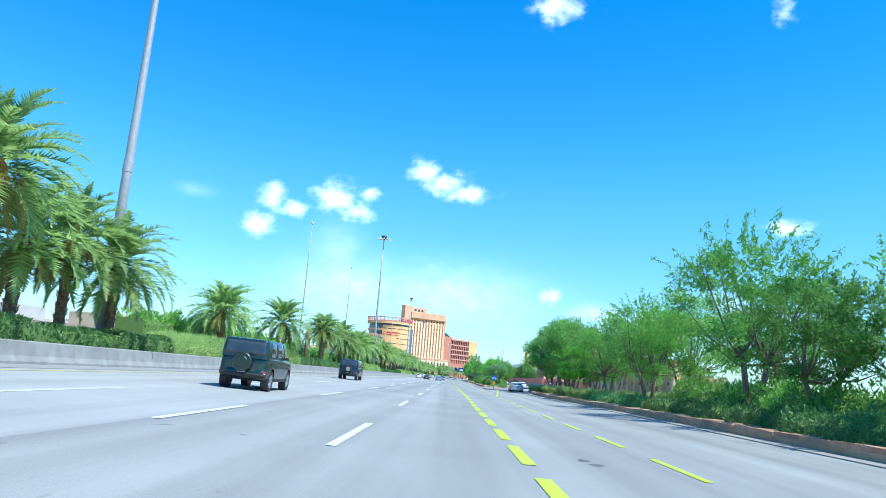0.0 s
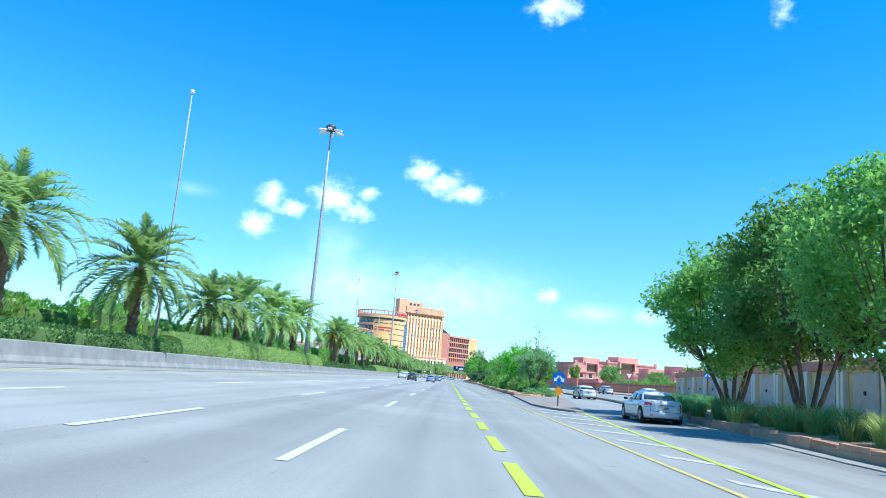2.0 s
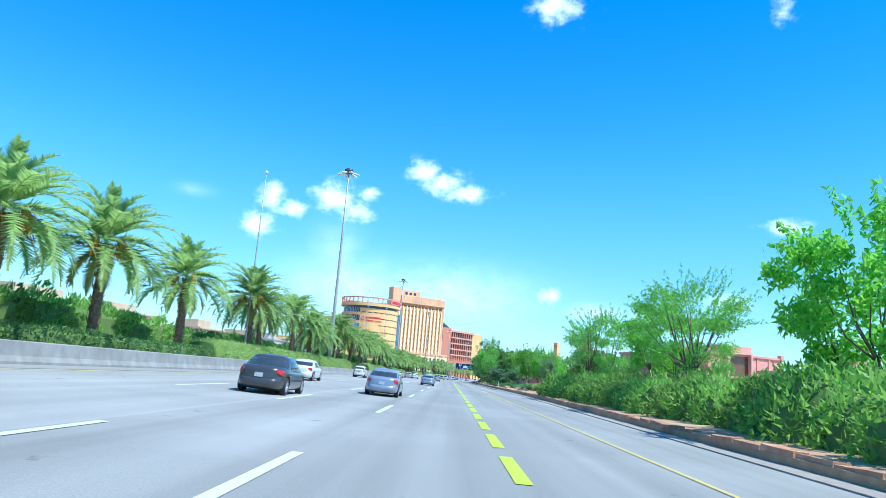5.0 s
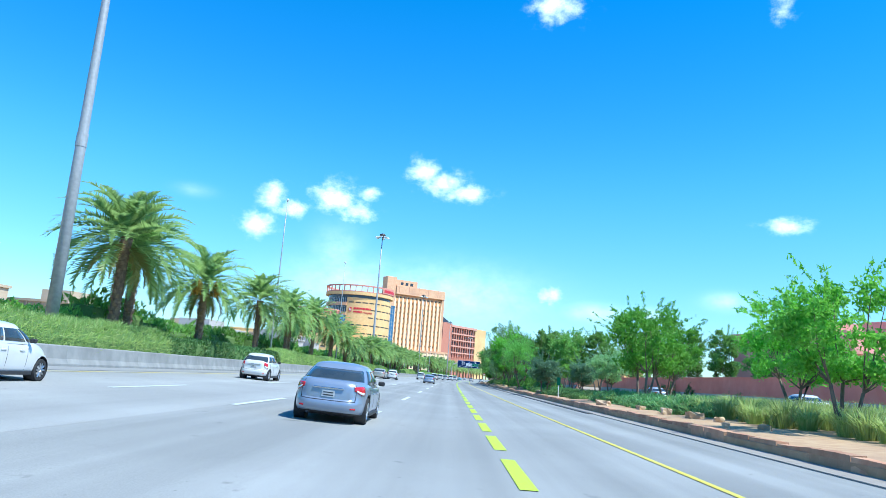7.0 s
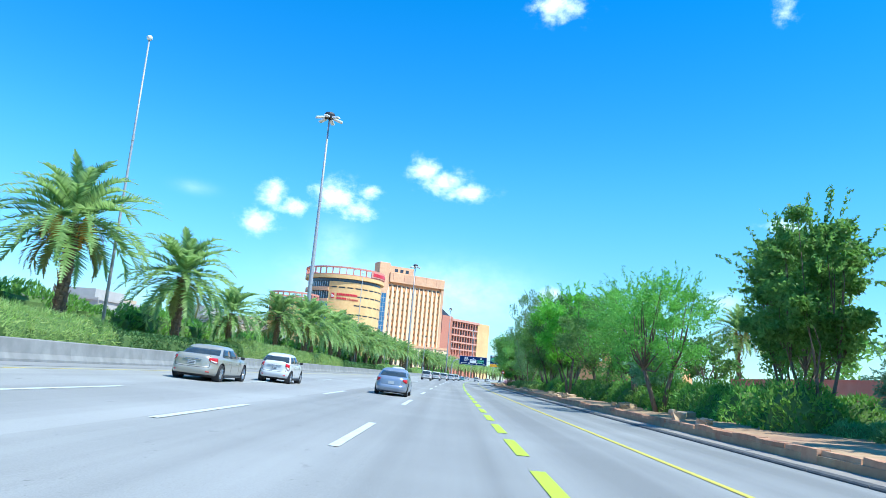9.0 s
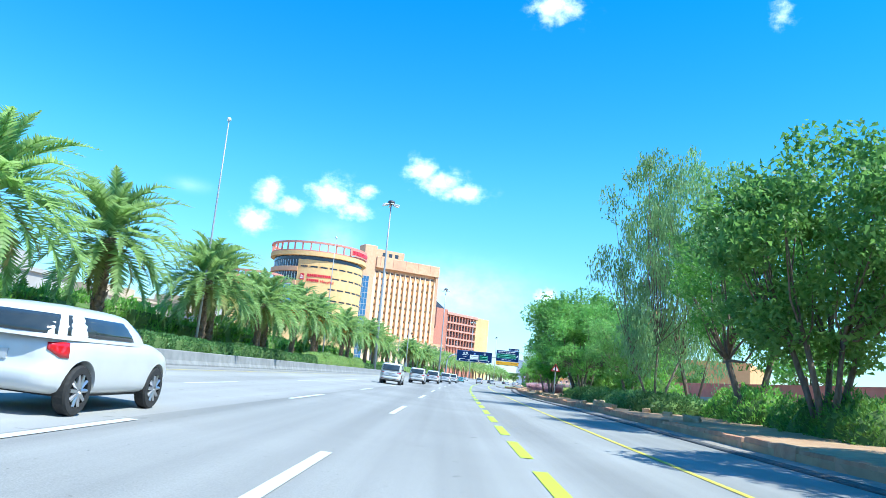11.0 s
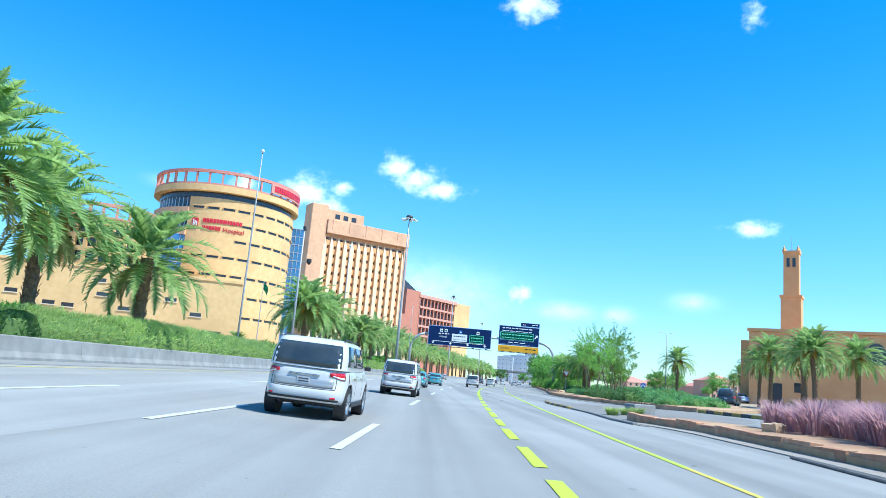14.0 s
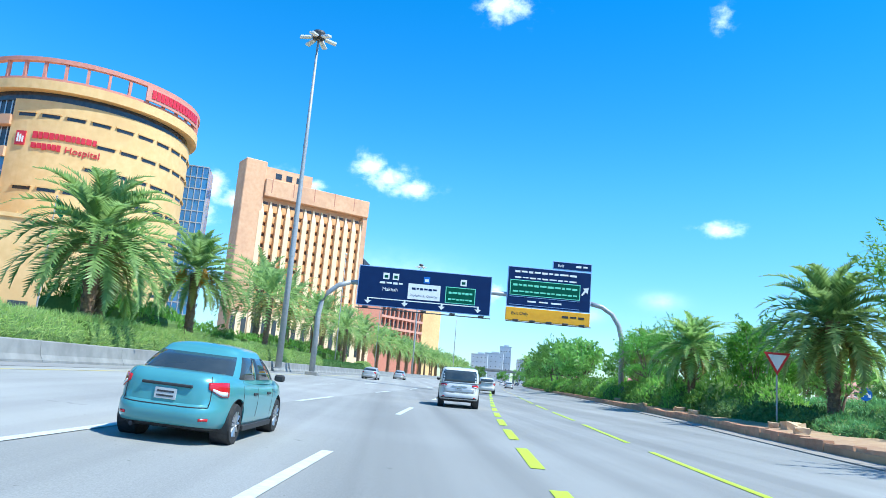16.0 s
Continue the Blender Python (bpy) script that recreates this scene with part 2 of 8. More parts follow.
def obj(name, bm_or_mesh, material=None, smooth=False):
    if isinstance(bm_or_mesh, bmesh.types.BMesh):
        me = bpy.data.meshes.new(name)
        bm_or_mesh.to_mesh(me)
        bm_or_mesh.free()
    else:
        me = bm_or_mesh
    if material and not me.materials:
        for mm in (material if isinstance(material, (list, tuple)) else (material,)):
            me.materials.append(mm)
    if smooth:
        me.polygons.foreach_set("use_smooth", [True] * len(me.polygons))
    return new(name, me)


def part(name, bm, material, parent, label="", smooth=False):
    ob = obj(name, bm, material, smooth)
    ob.parent = parent
    if label:
        ob["label"] = label
    return ob


def thing(name, label, category, m=None, group="", kind=""):
    ob = new(name)
    ob.empty_display_size = 0.3
    if m is not None:
        ob.matrix_basis = m
    return tagged(ob, label, category, group, kind)


def pydata(name, verts, faces):
    me = bpy.data.meshes.new(name)
    me.from_pydata([tuple(v) for v in verts], [], [tuple(f) for f in faces])
    me.update()
    return me


def poly_mesh(name, q):
    """A mesh of loose faces from an array faces x corners x 3."""
    q = np.asarray(q, dtype=np.float32)
    n, k = q.shape[:2]
    me = bpy.data.meshes.new(name)
    me.vertices.add(k * n)
    me.vertices.foreach_set("co", q.ravel())
    me.loops.add(k * n)
    me.loops.foreach_set("vertex_index", np.arange(k * n, dtype=np.int32))
    me.polygons.add(n)
    me.polygons.foreach_set("loop_start", np.arange(0, k * n, k, dtype=np.int32))
    me.update()
    me.validate()
    return me


def halves(q):
    """Quads as pairs of triangles."""
    return np.concatenate([q[:, [0, 1, 2]], q[:, [0, 2, 3]]])


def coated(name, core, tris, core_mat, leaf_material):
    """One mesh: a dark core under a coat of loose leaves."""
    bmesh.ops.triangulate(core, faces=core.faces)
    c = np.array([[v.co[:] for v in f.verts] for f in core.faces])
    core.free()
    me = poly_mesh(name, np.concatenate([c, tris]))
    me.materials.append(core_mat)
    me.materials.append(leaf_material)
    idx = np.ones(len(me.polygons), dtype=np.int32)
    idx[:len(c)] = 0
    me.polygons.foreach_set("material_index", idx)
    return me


def box(bm, x0, x1, y0, y1, z0, z1, bevel=0.0):
    v = [bm.verts.new((x, y, z)) for x in (x0, x1) for y in (y0, y1) for z in (z0, z1)]
    fs = [bm.faces.new([v[i] for i in f]) for f in ((0, 1, 3, 2), (4, 6, 7, 5), (0, 4, 5, 1), (2, 3, 7, 6), (0, 2, 6, 4), (1, 5, 7, 3))]
    if bevel:
        es = list({e for f in fs for e in f.edges})
        bmesh.ops.bevel(bm, geom=es, offset=bevel, segments=1, affect="EDGES")
    return bm


def tube(bm, pts, radii, n=10, caps=True):
    """A tapered tube along the points."""
    rings = []
    pts = [Vector(p) for p in pts]
    for i, p in enumerate(pts):
        d = (pts[min(i + 1, len(pts) - 1)] - pts[max(i - 1, 0)]).normalized()
        a = d.cross(Vector((0, 0, 1)) if abs(d.z) < 0.95 else Vector((1, 0, 0))).normalized()
        b = d.cross(a)
        rings.append([bm.verts.new(p + (a * math.cos(2 * math.pi * k / n) + b * math.sin(2 * math.pi * k / n)) * radii[i]) for k in range(n)])
    for r0, r1 in zip(rings, rings[1:]):
        for k in range(n):
            bm.faces.new((r0[k], r0[(k + 1) % n], r1[(k + 1) % n], r1[k]))
    if caps:
        bm.faces.new(rings[0])
        bm.faces.new(list(reversed(rings[-1])))
    bmesh.ops.recalc_face_normals(bm, faces=bm.faces)
    return bm


# ---- the road's line and the lie of the land ----
PY, PX = [r[2] for r in PATH], [r[1] for r in PATH]
END_Y, END_X = PY[-1], PX[-1]
END_SLOPE = (PX[-1] - PX[-4]) / (PY[-1] - PY[-4])


def road_x(y):
    if y <= END_Y:
        return float(np.interp(y, PY, PX))
    d = min(y - END_Y, 300)
    return END_X + END_SLOPE * (y - END_Y) + 0.00024 * d * d + 0.144 * max(0, y - END_Y - 300)


def heading(y):
    return math.degrees(math.atan2(-(road_x(y + 6) - road_x(y - 6)), 12))


def fall(L):
    """Height of the paved surface: the carriageway falls to its right edge, the verge beyond it rises."""
    return 0.04 * min(-L, 13.7) if L < 0 else 0.035 * min(max(L - 7, 0), 45)


def at(y, L, z=None, up=0.0):
    return Vector((road_x(y) + L, y, fall(L) + up if z is None else z))


def place_at(y, L, z=None, turn=0.0, size=1.0, up=0.0):
    return Matrix.Translation(at(y, L, z, up)) @ pose(0, 0, 0, 0, 0, heading(y) + turn) @ Matrix.Scale(size, 4)


def sheet(ys, Ls, zf):
    """Vertices and faces of a sheet over stations and offsets; zf(y, L) is its height."""
    vs = [(road_x(y) + L, y, zf(y, L)) for y in ys for L in Ls]
    w = len(Ls)
    fs = [(i * w + k, i * w + k + 1, (i + 1) * w + k + 1, (i + 1) * w + k) for i in range(len(ys) - 1) for k in range(w - 1)]
    return vs, fs


def interp(table):
    a, b = [p[0] for p in table], [p[1] for p in table]
    return lambda y: float(np.interp(y, a, b))


def ground_z(y, L):
    if L < -13.72:
        return float(np.interp(L, [-700, -200, -60, -30, -26, -13.75], [0, 0.2, 0.3, 0.5, 0.86, 0.86]))
    if L > 52:
        return float(np.interp(L, [52, 150, 700], [fall(52) - 0.05, 1.2, 0]))
    return fall(L) - 0.05


# sideways wander of the painted lanes about the car's own line
drift = interp([(-60, 0), (0, 0), (45, -0.1), (75, -0.29), (95, -0.33), (125, -0.3), (150, -0.31), (217, -0.35), (245, -0.24), (277, -0.09), (307, 0), (390, 0.04), (430, 0), (442, 0.06), (475, 0.02), (503, -0.06), (523, -0.08), (540, 0.2), (550, 0.5), (560, 0.9), (580, 1.8), (600, 2.6), (650, 4.0), (900, 8.0)])
drift_white = interp([(-60, 0), (11, -0.04), (45, -0.1), (76, -0.25), (95, -0.33), (122, -0.12), (140, -0.12), (152, -0.22), (217, -0.36), (248, -0.2), (278, -0.02), (308, 0.06), (390, 0.09), (430, 0.04), (444, 0.12), (475, 0.04), (506, -0.02), (522, -0.16), (540, 0.18), (555, 0.6), (580, 1.8), (600, 2.6), (650, 4.0), (900, 8.0)])
ROWS = list(np.arange(-60, 900, 8.0)) + [940, 1000, 1100, 1300, 1700, 2400, 3400, 4600]
vs, fs = sheet([-900, -300] + ROWS, [-3000, -1500, -700, -200, -100, -60, -40, -30, -26, -20, -13.75, -13.7, -7, 0, 7, 12, 20, 30, 40, 52, 80, 150, 300, 700, 1500, 3500], ground_z)
tagged(obj("ground", pydata("ground", vs, fs), SAND, True), "pale sandy desert ground under road and gardens", "ground", kind="structure")
vs, fs = sheet(ROWS[:-4], [-12.3, -9, -6, -3, 0, 2, 4, 7, 9, 12, 16, 20, 27.5], lambda y, L: fall(L))
road = tagged(obj("road", pydata("road", vs, fs), ASPHALT, True), "pale grey worn asphalt carriageway, sun-bleached and stained", "road", kind="structure")
vs = [tuple(at(y, (L, L + drift(y))[L > -5], up=(0.004, 0.0015)[L > -5])) for y in ROWS[:-9] for L in (-12.28, -9, -7, -4.74)]
fs = [(i * 4 + k, i * 4 + k + 1, i * 4 + k + 5, i * 4 + k + 4) for i in range(len(ROWS) - 10) for k in range(3)]
tagged(obj("road", pydata("road", vs, fs), PALEASPHALT, True), "paler asphalt of the two inner lanes beside the median", "road", kind="structure")
vs, fs = sheet(ROWS[:-4], [-13.66, -12.3], lambda y, L: fall(L) + 0.001)
tagged(obj("road_shoulder", pydata("road_shoulder", vs, fs), SHOULDER), "pale concrete gutter strip beside the median barrier", "road", kind="structure")


def ribbon(name, ys, L0, L1, material, parent, up=0.010):
    lf0 = L0 if callable(L0) else (lambda y: L0)
    lf1 = L1 if callable(L1) else (lambda y: L1)
    v = []
    for y in ys:
        for L in (lf0(y), lf1(y)):
            p = at(y, L, up=up)
            v.append((p.x, p.y, p.z))
    return part(name, pydata(name, v, [(2 * i, 2 * i + 1, 2 * i + 3, 2 * i + 2) for i in range(len(ys) - 1)]), material, parent)


# white lane lines
lane_k = [0, 1, 2, 3, 5, 7, 15, 17, 19, 27, 29, 30, 31, 32, 44]
lane_y = [10.8, 26.0, 41.8, 57.3, 88.2, 119.2, 244.2, 274.5, 304.9, 425.8, 456.4, 471.9, 487.6, 503.1, 688]
for name, L0, k0 in (("lane_line", -1.66, 0.0), ("lane_line", -4.64, 0.05), ("lane_line", -7.98, 0.11)):
    line = thing(name, "broken white lane line painted on asphalt", "road marking", kind="structure")
    for k in range(-3, 45):
        y0 = float(np.interp(k + k0, lane_k, lane_y)) if k + k0 >= 0 else 10.8 + 15.3 * (k + k0)
        ribbon("dash", [y0, y0 + 2.6, y0 + 5.2], lambda y: L0 - 0.08 + drift_white(y), lambda y: L0 + 0.08 + drift_white(y), WHITEP, line)
# yellow broken line beside the exit lane
anchors = [11.1, 42.0, 46.4, 72.2, 77.0, 92.5, 122.4, 127.1, 143.3, 147.8, 216.1, 221.3, 236.7, 241.2, 271.7, 276.5, 306.5, 387.0, 391.9, 421.9, 437.2, 441.7, 472.4, 477.1, 498.4, 503.2, 524.2, 539.5, 544.5, 680]
line = thing("exit_lane_line", "bright yellow broken line beside the exit lane", "road marking", kind="structure")
ystart = [11.2 - 4.62 * k for k in range(5, 0, -1)]
for a, b in zip(anchors, anchors[1:]):
    n = max(1, round((b - a) / 4.62))
    ystart += [a + (b - a) * k / n for k in range(n)]
for y0 in ystart:
    ribbon("dash", [y0 - 0.05, y0 + 3.0], lambda y: 1.20 + drift(y), lambda y: 1.42 + drift(y), YELLOW, line)
right_edge = interp([(-60, 3.9), (0, 3.85), (60, 3.87), (95, 3.88), (110, 3.8), (125, 3.69), (218, 3.69), (245, 3.78), (277, 3.82), (310, 3.92), (391, 4.05), (430, 4.2), (445, 4.06), (478, 4.02), (505, 4.08), (530, 4.25), (538, 4.35), (546, 4.58), (556, 4.95), (566, 5.22), (580, 5.7), (600, 6.3), (900, 12)])
line = thing("edge_line", "thin yellow edge line, worn", "road marking", kind="structure")
ribbon("stripe", list(np.arange(120, 205, 6.0)), lambda y: right_edge(y) - 0.05, lambda y: right_edge(y) + 0.05, PALEYEL, line)
ribbon("stripe", list(np.arange(204, 475, 6.0)), lambda y: right_edge(y) - 0.06, lambda y: right_edge(y) + 0.06, GOLDYEL, line)
ribbon("stripe", list(np.arange(474, 541, 6.0)) + [544], lambda y: right_edge(y) - 0.07, lambda y: right_edge(y) + 0.07, YELLOW, line)
ribbon("stripe", list(np.arange(62, 121, 2.9)), lambda y: right_edge(y) - 0.06, lambda y: right_edge(y) + 0.06, PALEYEL, line)
for y0 in np.arange(0.3, 58, 5.2):
    ribbon("dash", [y0, y0 + 3.0], lambda y: right_edge(y) - 0.07, lambda y: right_edge(y) + 0.07, YELLOW, line)
for y0 in np.arange(546.2, 586, 9.4):
    ribbon("dash", [y0, y0 + 3.5, y0 + 7.0], lambda y: right_edge(y) - 0.07, lambda y: right_edge(y) + 0.07, YELLOW, line)
for y0 in np.arange(592, 660, 6.5):
    ribbon("dash", [y0, y0 + 3.6], lambda y: right_edge(y) - 0.08, lambda y: right_edge(y) + 0.08, PALEYEL, line)
line = thing("median_edge_line", "solid yellow line along the median gutter", "road marking", kind="structure")
ribbon("stripe", [y for y in ROWS if y < 545], lambda y: -11.75 + drift(y), lambda y: -11.62 + drift(y), PALEYEL, line)
ribbon("stripe", [y for y in ROWS if 539 < y < 900], -11.5, -11.37, PALEYEL, line)
ribbon("seam", ROWS[:-7], -12.34, -12.27, TAR, line)

# ---- median barrier, in cast lengths ----
barrier = thing("median_barrier", "low pale concrete median barrier in cast lengths", "barrier", kind="structure")
PROFILE = ((0.0, 0.0), (0.0, 0.10), (-0.10, 0.28), (-0.16, 0.72), (-0.19, 0.76), (-0.36, 0.76), (-0.40, 0.70), (-0.40, 0.0))
seg = bmesh.new()
ends = [[seg.verts.new((x, y, z)) for x, z in PROFILE] for y in (0.0, 5.997)]
for i in range(len(PROFILE)):
    k = (i + 1) % len(PROFILE)
    seg.faces.new((ends[0][i], ends[0][k], ends[1][k], ends[1][i]))
seg.faces.new(ends[0])
seg.faces.new(list(reversed(ends[1])))
bmesh.ops.recalc_face_normals(seg, faces=seg.faces)
seg_mesh = bpy.data.meshes.new("barrier_length")
seg.to_mesh(seg_mesh)
seg.free()
seg_mesh.materials.append(CONCRETE)
for i in range(150):
    y0 = -40 + 6.0 * i
    p0, p1 = at(y0, -13.62, 0.53), at(y0 + 6.0, -13.62, 0.53)
    ob = part("barrier_length", seg_mesh, None, barrier)
    ob.matrix_basis = Matrix.Translation(p0) @ pose(0, 0, 0, 0, 0, math.degrees(math.atan2(-(p1.x - p0.x), p1.y - p0.y)))

# ---- planted beds and kerbs on the right ----
rng = np.random.default_rng(7)
GOREM = mat("gore_concrete", (0.24, 0.205, 0.18), (0.30, 0.26, 0.23), scale=2.5, rough=0.92, bump=0.3, bscale=30, c3=(0.20, 0.165, 0.14), scale3=0.5)


def bed(name, y0, y1, front, back, material, label, up=0.2, step=2.0, rough_top=0.06, kind="structure"):
    """A raised bed or apron between two lines, with skirts to the road."""
    f, b = interp(front), interp(back)
    ys = list(np.arange(y0, y1, step)) + [y1]
    v, fc, w = [], [], 8
    for y in ys:
        for k in range(-1, w + 1):
            t = min(max(k / (w - 1), 0), 1)
            L = f(y) + (b(y) - f(y)) * t
            p = at(y, L, up=(-0.05 if k in (-1, w) else up + (rough_top * (noise.noise((L * 0.7, y * 0.5, 3)) + 0.5) if 0 < k < w - 1 else 0)))
            v.append((p.x, p.y, p.z))
    w2 = w + 2
    for i in range(len(ys) - 1):
        for k in range(w2 - 1):
            fc.append((i * w2 + k, i * w2 + k + 1, (i + 1) * w2 + k + 1, (i + 1) * w2 + k))
    fc.append(tuple(range(w2)))
    fc.append(tuple(reversed(range((len(ys) - 1) * w2, len(ys) * w2))))
    return tagged(obj(name, pydata(name, v, fc), material, False), label, "planting bed" if material is SOIL else "pavement", kind=kind)


def stone_mesh(i, length, h, d):
    bm = bmesh.new()
    bmesh.ops.create_cube(bm, size=1.0)
    bmesh.ops.subdivide_edges(bm, edges=[e for e in bm.edges if abs(e.verts[0].co.y - e.verts[1].co.y) > 0.5], cuts=2)
    for v in bm.verts:
        v.co = Vector((v.co.x * d, v.co.y * length, (v.co.z + 0.5) * h))
        v.co += noise.noise_vector(v.co * 2.3 + Vector((i * 5.1, 0, 0))) * 0.036
        if v.co.z > h * 0.6:
            v.co.x *= 0.86
            v.co.y *= 0.985
    me = bpy.data.meshes.new("kerb_stone")
    bm.to_mesh(me)
    bm.free()
    me.materials.append(KERBSTONE)
    return me


STONES = [stone_mesh(i, 1.46 + 0.03 * (i % 3), 0.50 + 0.015 * (i % 4), 0.34) for i in range(8)]


def kerb(label, y0, y1, line, step=1.5, sink=0.22, size=1.0):
    f = interp(line)
    root = thing("stone_kerb", label, "kerb", kind="structure")
    y, i = y0, 0
    while y < y1:
        slope = (f(y + 0.8) - f(y - 0.8)) / 1.6
        dy = step / math.sqrt(1 + slope * slope)
        p0, p1 = at(y, f(y) + 0.17), at(y + dy, f(y + dy) + 0.17)
        mid = (p0 + p1) / 2
        ob = part("kerb_stone", STONES[int(rng.integers(8))], None, root)
        ob.matrix_basis = Matrix.Translation((mid.x, mid.y, mid.z - sink + float(rng.normal(0, 0.012)))) @ pose(0, 0, 0, float(rng.normal(0, 1)), float(rng.normal(0, 2.0)), math.degrees(math.atan2(-(p1.x - p0.x), p1.y - p0.y)) + float(rng.normal(0, 1.0)) + 180 * int(rng.integers(2))) @ Matrix.Scale(size, 4)
        y += dy
        i += 1
    return root


S1F = [(-40, 9.8), (40, 9.5), (66, 8.9), (80, 9.2), (95, 10.4), (107, 12.8), (117, 13.9), (123, 15.6)]
S1B = [(-40, 20), (60, 20), (110, 19.5), (123, 16.4)]
S2F = [(130.5, 6.3), (165, 6.5), (236, 7.5), (345, 7.6), (400, 7.7), (423, 6.9), (445, 7.3), (460, 7.8), (476, 8.6), (486, 8.3), (491, 7.2)]
S2B = [(130.5, 7.8), (136, 11.2), (150, 14), (200, 16), (470, 16), (480, 14), (491, 9.5)]
S3F = [(507, 15.0), (511, 13.0), (515, 11.9), (520.2, 10.8), (527, 9.95), (535.6, 9.4), (545, 9.7), (553, 10.3), (562, 11.1), (598, 12.9), (640, 13.8), (800, 15.2)]
S3B = [(507, 16), (512, 22), (540, 26), (800, 26)]
bed("planting_bed", -40, 123, S1F, S1B, SOIL, "sandy soil of a raised roadside planting bed")
bed("planting_bed", 130.5, 491, S2F, S2B, SOIL, "sandy soil and gravel of the long planted strip")
bed("planting_bed", 507, 800, S3F, S3B, SOIL, "red-brown soil of the planted strip past the side road")
bed("gore_island", 99.5, 131, [(99.5, 6.4), (102, 5.3), (106, 5.0), (131, 6.1)], [(99.5, 6.8), (115, 9.0), (131, 11.0)], GOREM, "dusty brown-grey gore island at the slip road", up=0.10, rough_top=0.0)
bed("gutter_apron", 131, 490, [(a, b - 0.6) for a, b in S2F], [(a, b + 0.05) for a, b in S2F], APRON, "narrow concrete gutter along the stone kerb", up=0.03, rough_top=0.0)
bed("gutter_apron", -40, 100, [(a, b - 0.55) for a, b in S1F], [(a, b + 0.05) for a, b in S1F], APRON, "narrow concrete gutter along the stone kerb", up=0.03, rough_top=0.0)
bed("gutter_apron", 516, 800, [(a, b - 0.6) for a, b in S3F], [(a, b + 0.05) for a, b in S3F], APRON, "narrow concrete gutter along the stone kerb", up=0.03, rough_top=0.0)
kerb("rough brown sandstone kerb blocks edging the planting bed", -40, 122, S1F)
kerb("rough brown sandstone kerb blocks edging the long planted strip", 130.8, 491, S2F)
kerb("rough brown sandstone kerb blocks at the side-road mouth", 507, 700, S3F)

# ---- high masts and light poles on the median ----
def high_mast():
    root = thing("high_mast", "tall tapered galvanised high-mast light with floodlight ring", "street lamp", group="high masts along the median")
    top = 27.3
    part("pole", tube(bmesh.new(), [(0, 0, 0), (0, 0, 9), (0, 0, 18), (0, 0, top)], [0.26, 0.21, 0.15, 0.09], 16), GALV, root, smooth=True)
    part("base_flange", tube(bmesh.new(), [(0, 0, 0), (0, 0, 0.06)], [0.48, 0.48], 16), GALV, root)
    for z in (9.0, 18.0):
        part("sleeve", tube(bmesh.new(), [(0, 0, z - 0.3), (0, 0, z + 0.3)], [0.23 if z < 10 else 0.17] * 2, 16), GALV, root)
    part("head_frame", tube(bmesh.new(), [(0, 0, top - 0.1), (0, 0, top + 0.25), (0, 0, top + 0.45), (0, 0, top + 0.6)], [0.55, 0.62, 0.5, 0.12], 16), DARKSTEEL, root)
    lamp = bmesh.new()
    box(lamp, 0.55, 1.55, -0.22, 0.22, -0.10, 0.10, 0.05)
    me = bpy.data.meshes.new("floodlight")
    lamp.to_mesh(me)
    lamp.free()
    me.materials.append(LAMPGLASS)
    for k in range(6):
        ob = part("floodlight", me, None, root, "flat pale floodlight head" if k == 0 else "")
        ob.matrix_basis = Matrix.Translation((0, 0, top)) @ pose(0, 0, 0, 0, 0, 60 * k + 15) @ pose(0, 0, 0, 0, 12, 0)
    return root


def light_pole():
    root = thing("light_pole", "slender galvanised pole with a small white top lamp", "street lamp", group="slender poles along the median")
    top = 14.9
    part("pole", tube(bmesh.new(), [(0, 0, 0), (0, 0, 5), (0, 0, 10), (0, 0, top)], [0.082, 0.066, 0.052, 0.036], 12), GALV, root, smooth=True)
    for z in (5.0, 10.0):
        part("joint", tube(bmesh.new(), [(0, 0, z - 0.12), (0, 0, z + 0.12)], [0.078 if z < 6 else 0.062] * 2, 12), GALV, root)
    cap = bmesh.new()
    bmesh.ops.create_uvsphere(cap, u_segments=12, v_segments=8, radius=0.14, matrix=Matrix.Translation((0, 0, top + 0.1)))
    part("finial", cap, LAMPGLASS, root, smooth=True)
    return root


def spread(proto, mats):
    for m in mats[1:]:
        copy_thing(proto, m)
    proto.matrix_basis = mats[0]


spread(high_mast(), [place_at(y, L, 0.8, turn=t) for y, L, t in ((32, -15.9, 0), (141.6, -15.5, 20), (256.5, -15.95, 40), (368.3, -15.7, 10), (473.4, -14.2, 30), (584.5, -13.2, 5), (705, -14.6, 50), (815, -15, 0))])
spread(light_pole(), [place_at(y, -15.5, 0.8) for y in (-5, 71.5, 101.5, 178.5, 214.8, 290.2, 325.5, 403, 441, 510.5, 547, 620, 655)])

# ---- foliage ----
PALM_LEAF = leaf_mat("palm_leaflet", (0.195, 0.24, 0.095), (0.38, 0.42, 0.19), trans=0.48, rough=0.42, k=0.15)
PALM_DRY = leaf_mat("dry_palm_leaflet", (0.30, 0.22, 0.09), (0.20, 0.16, 0.06), trans=0.2, rough=0.6, k=0.15)
DATES = mat("ripe_dates", (0.62, 0.33, 0.05), (0.45, 0.20, 0.04), scale=9, rough=0.7, island=0.25)
PALM_TRUNK = mat("palm_trunk_bark", (0.16, 0.10, 0.065), (0.26, 0.17, 0.11), scale=9, rough=0.95, bump=0.8, bscale=22, obj=0.2)
BOOT = mat("palm_boot", (0.30, 0.20, 0.12), (0.19, 0.12, 0.07), scale=14, rough=0.9, bump=0.5, bscale=30)
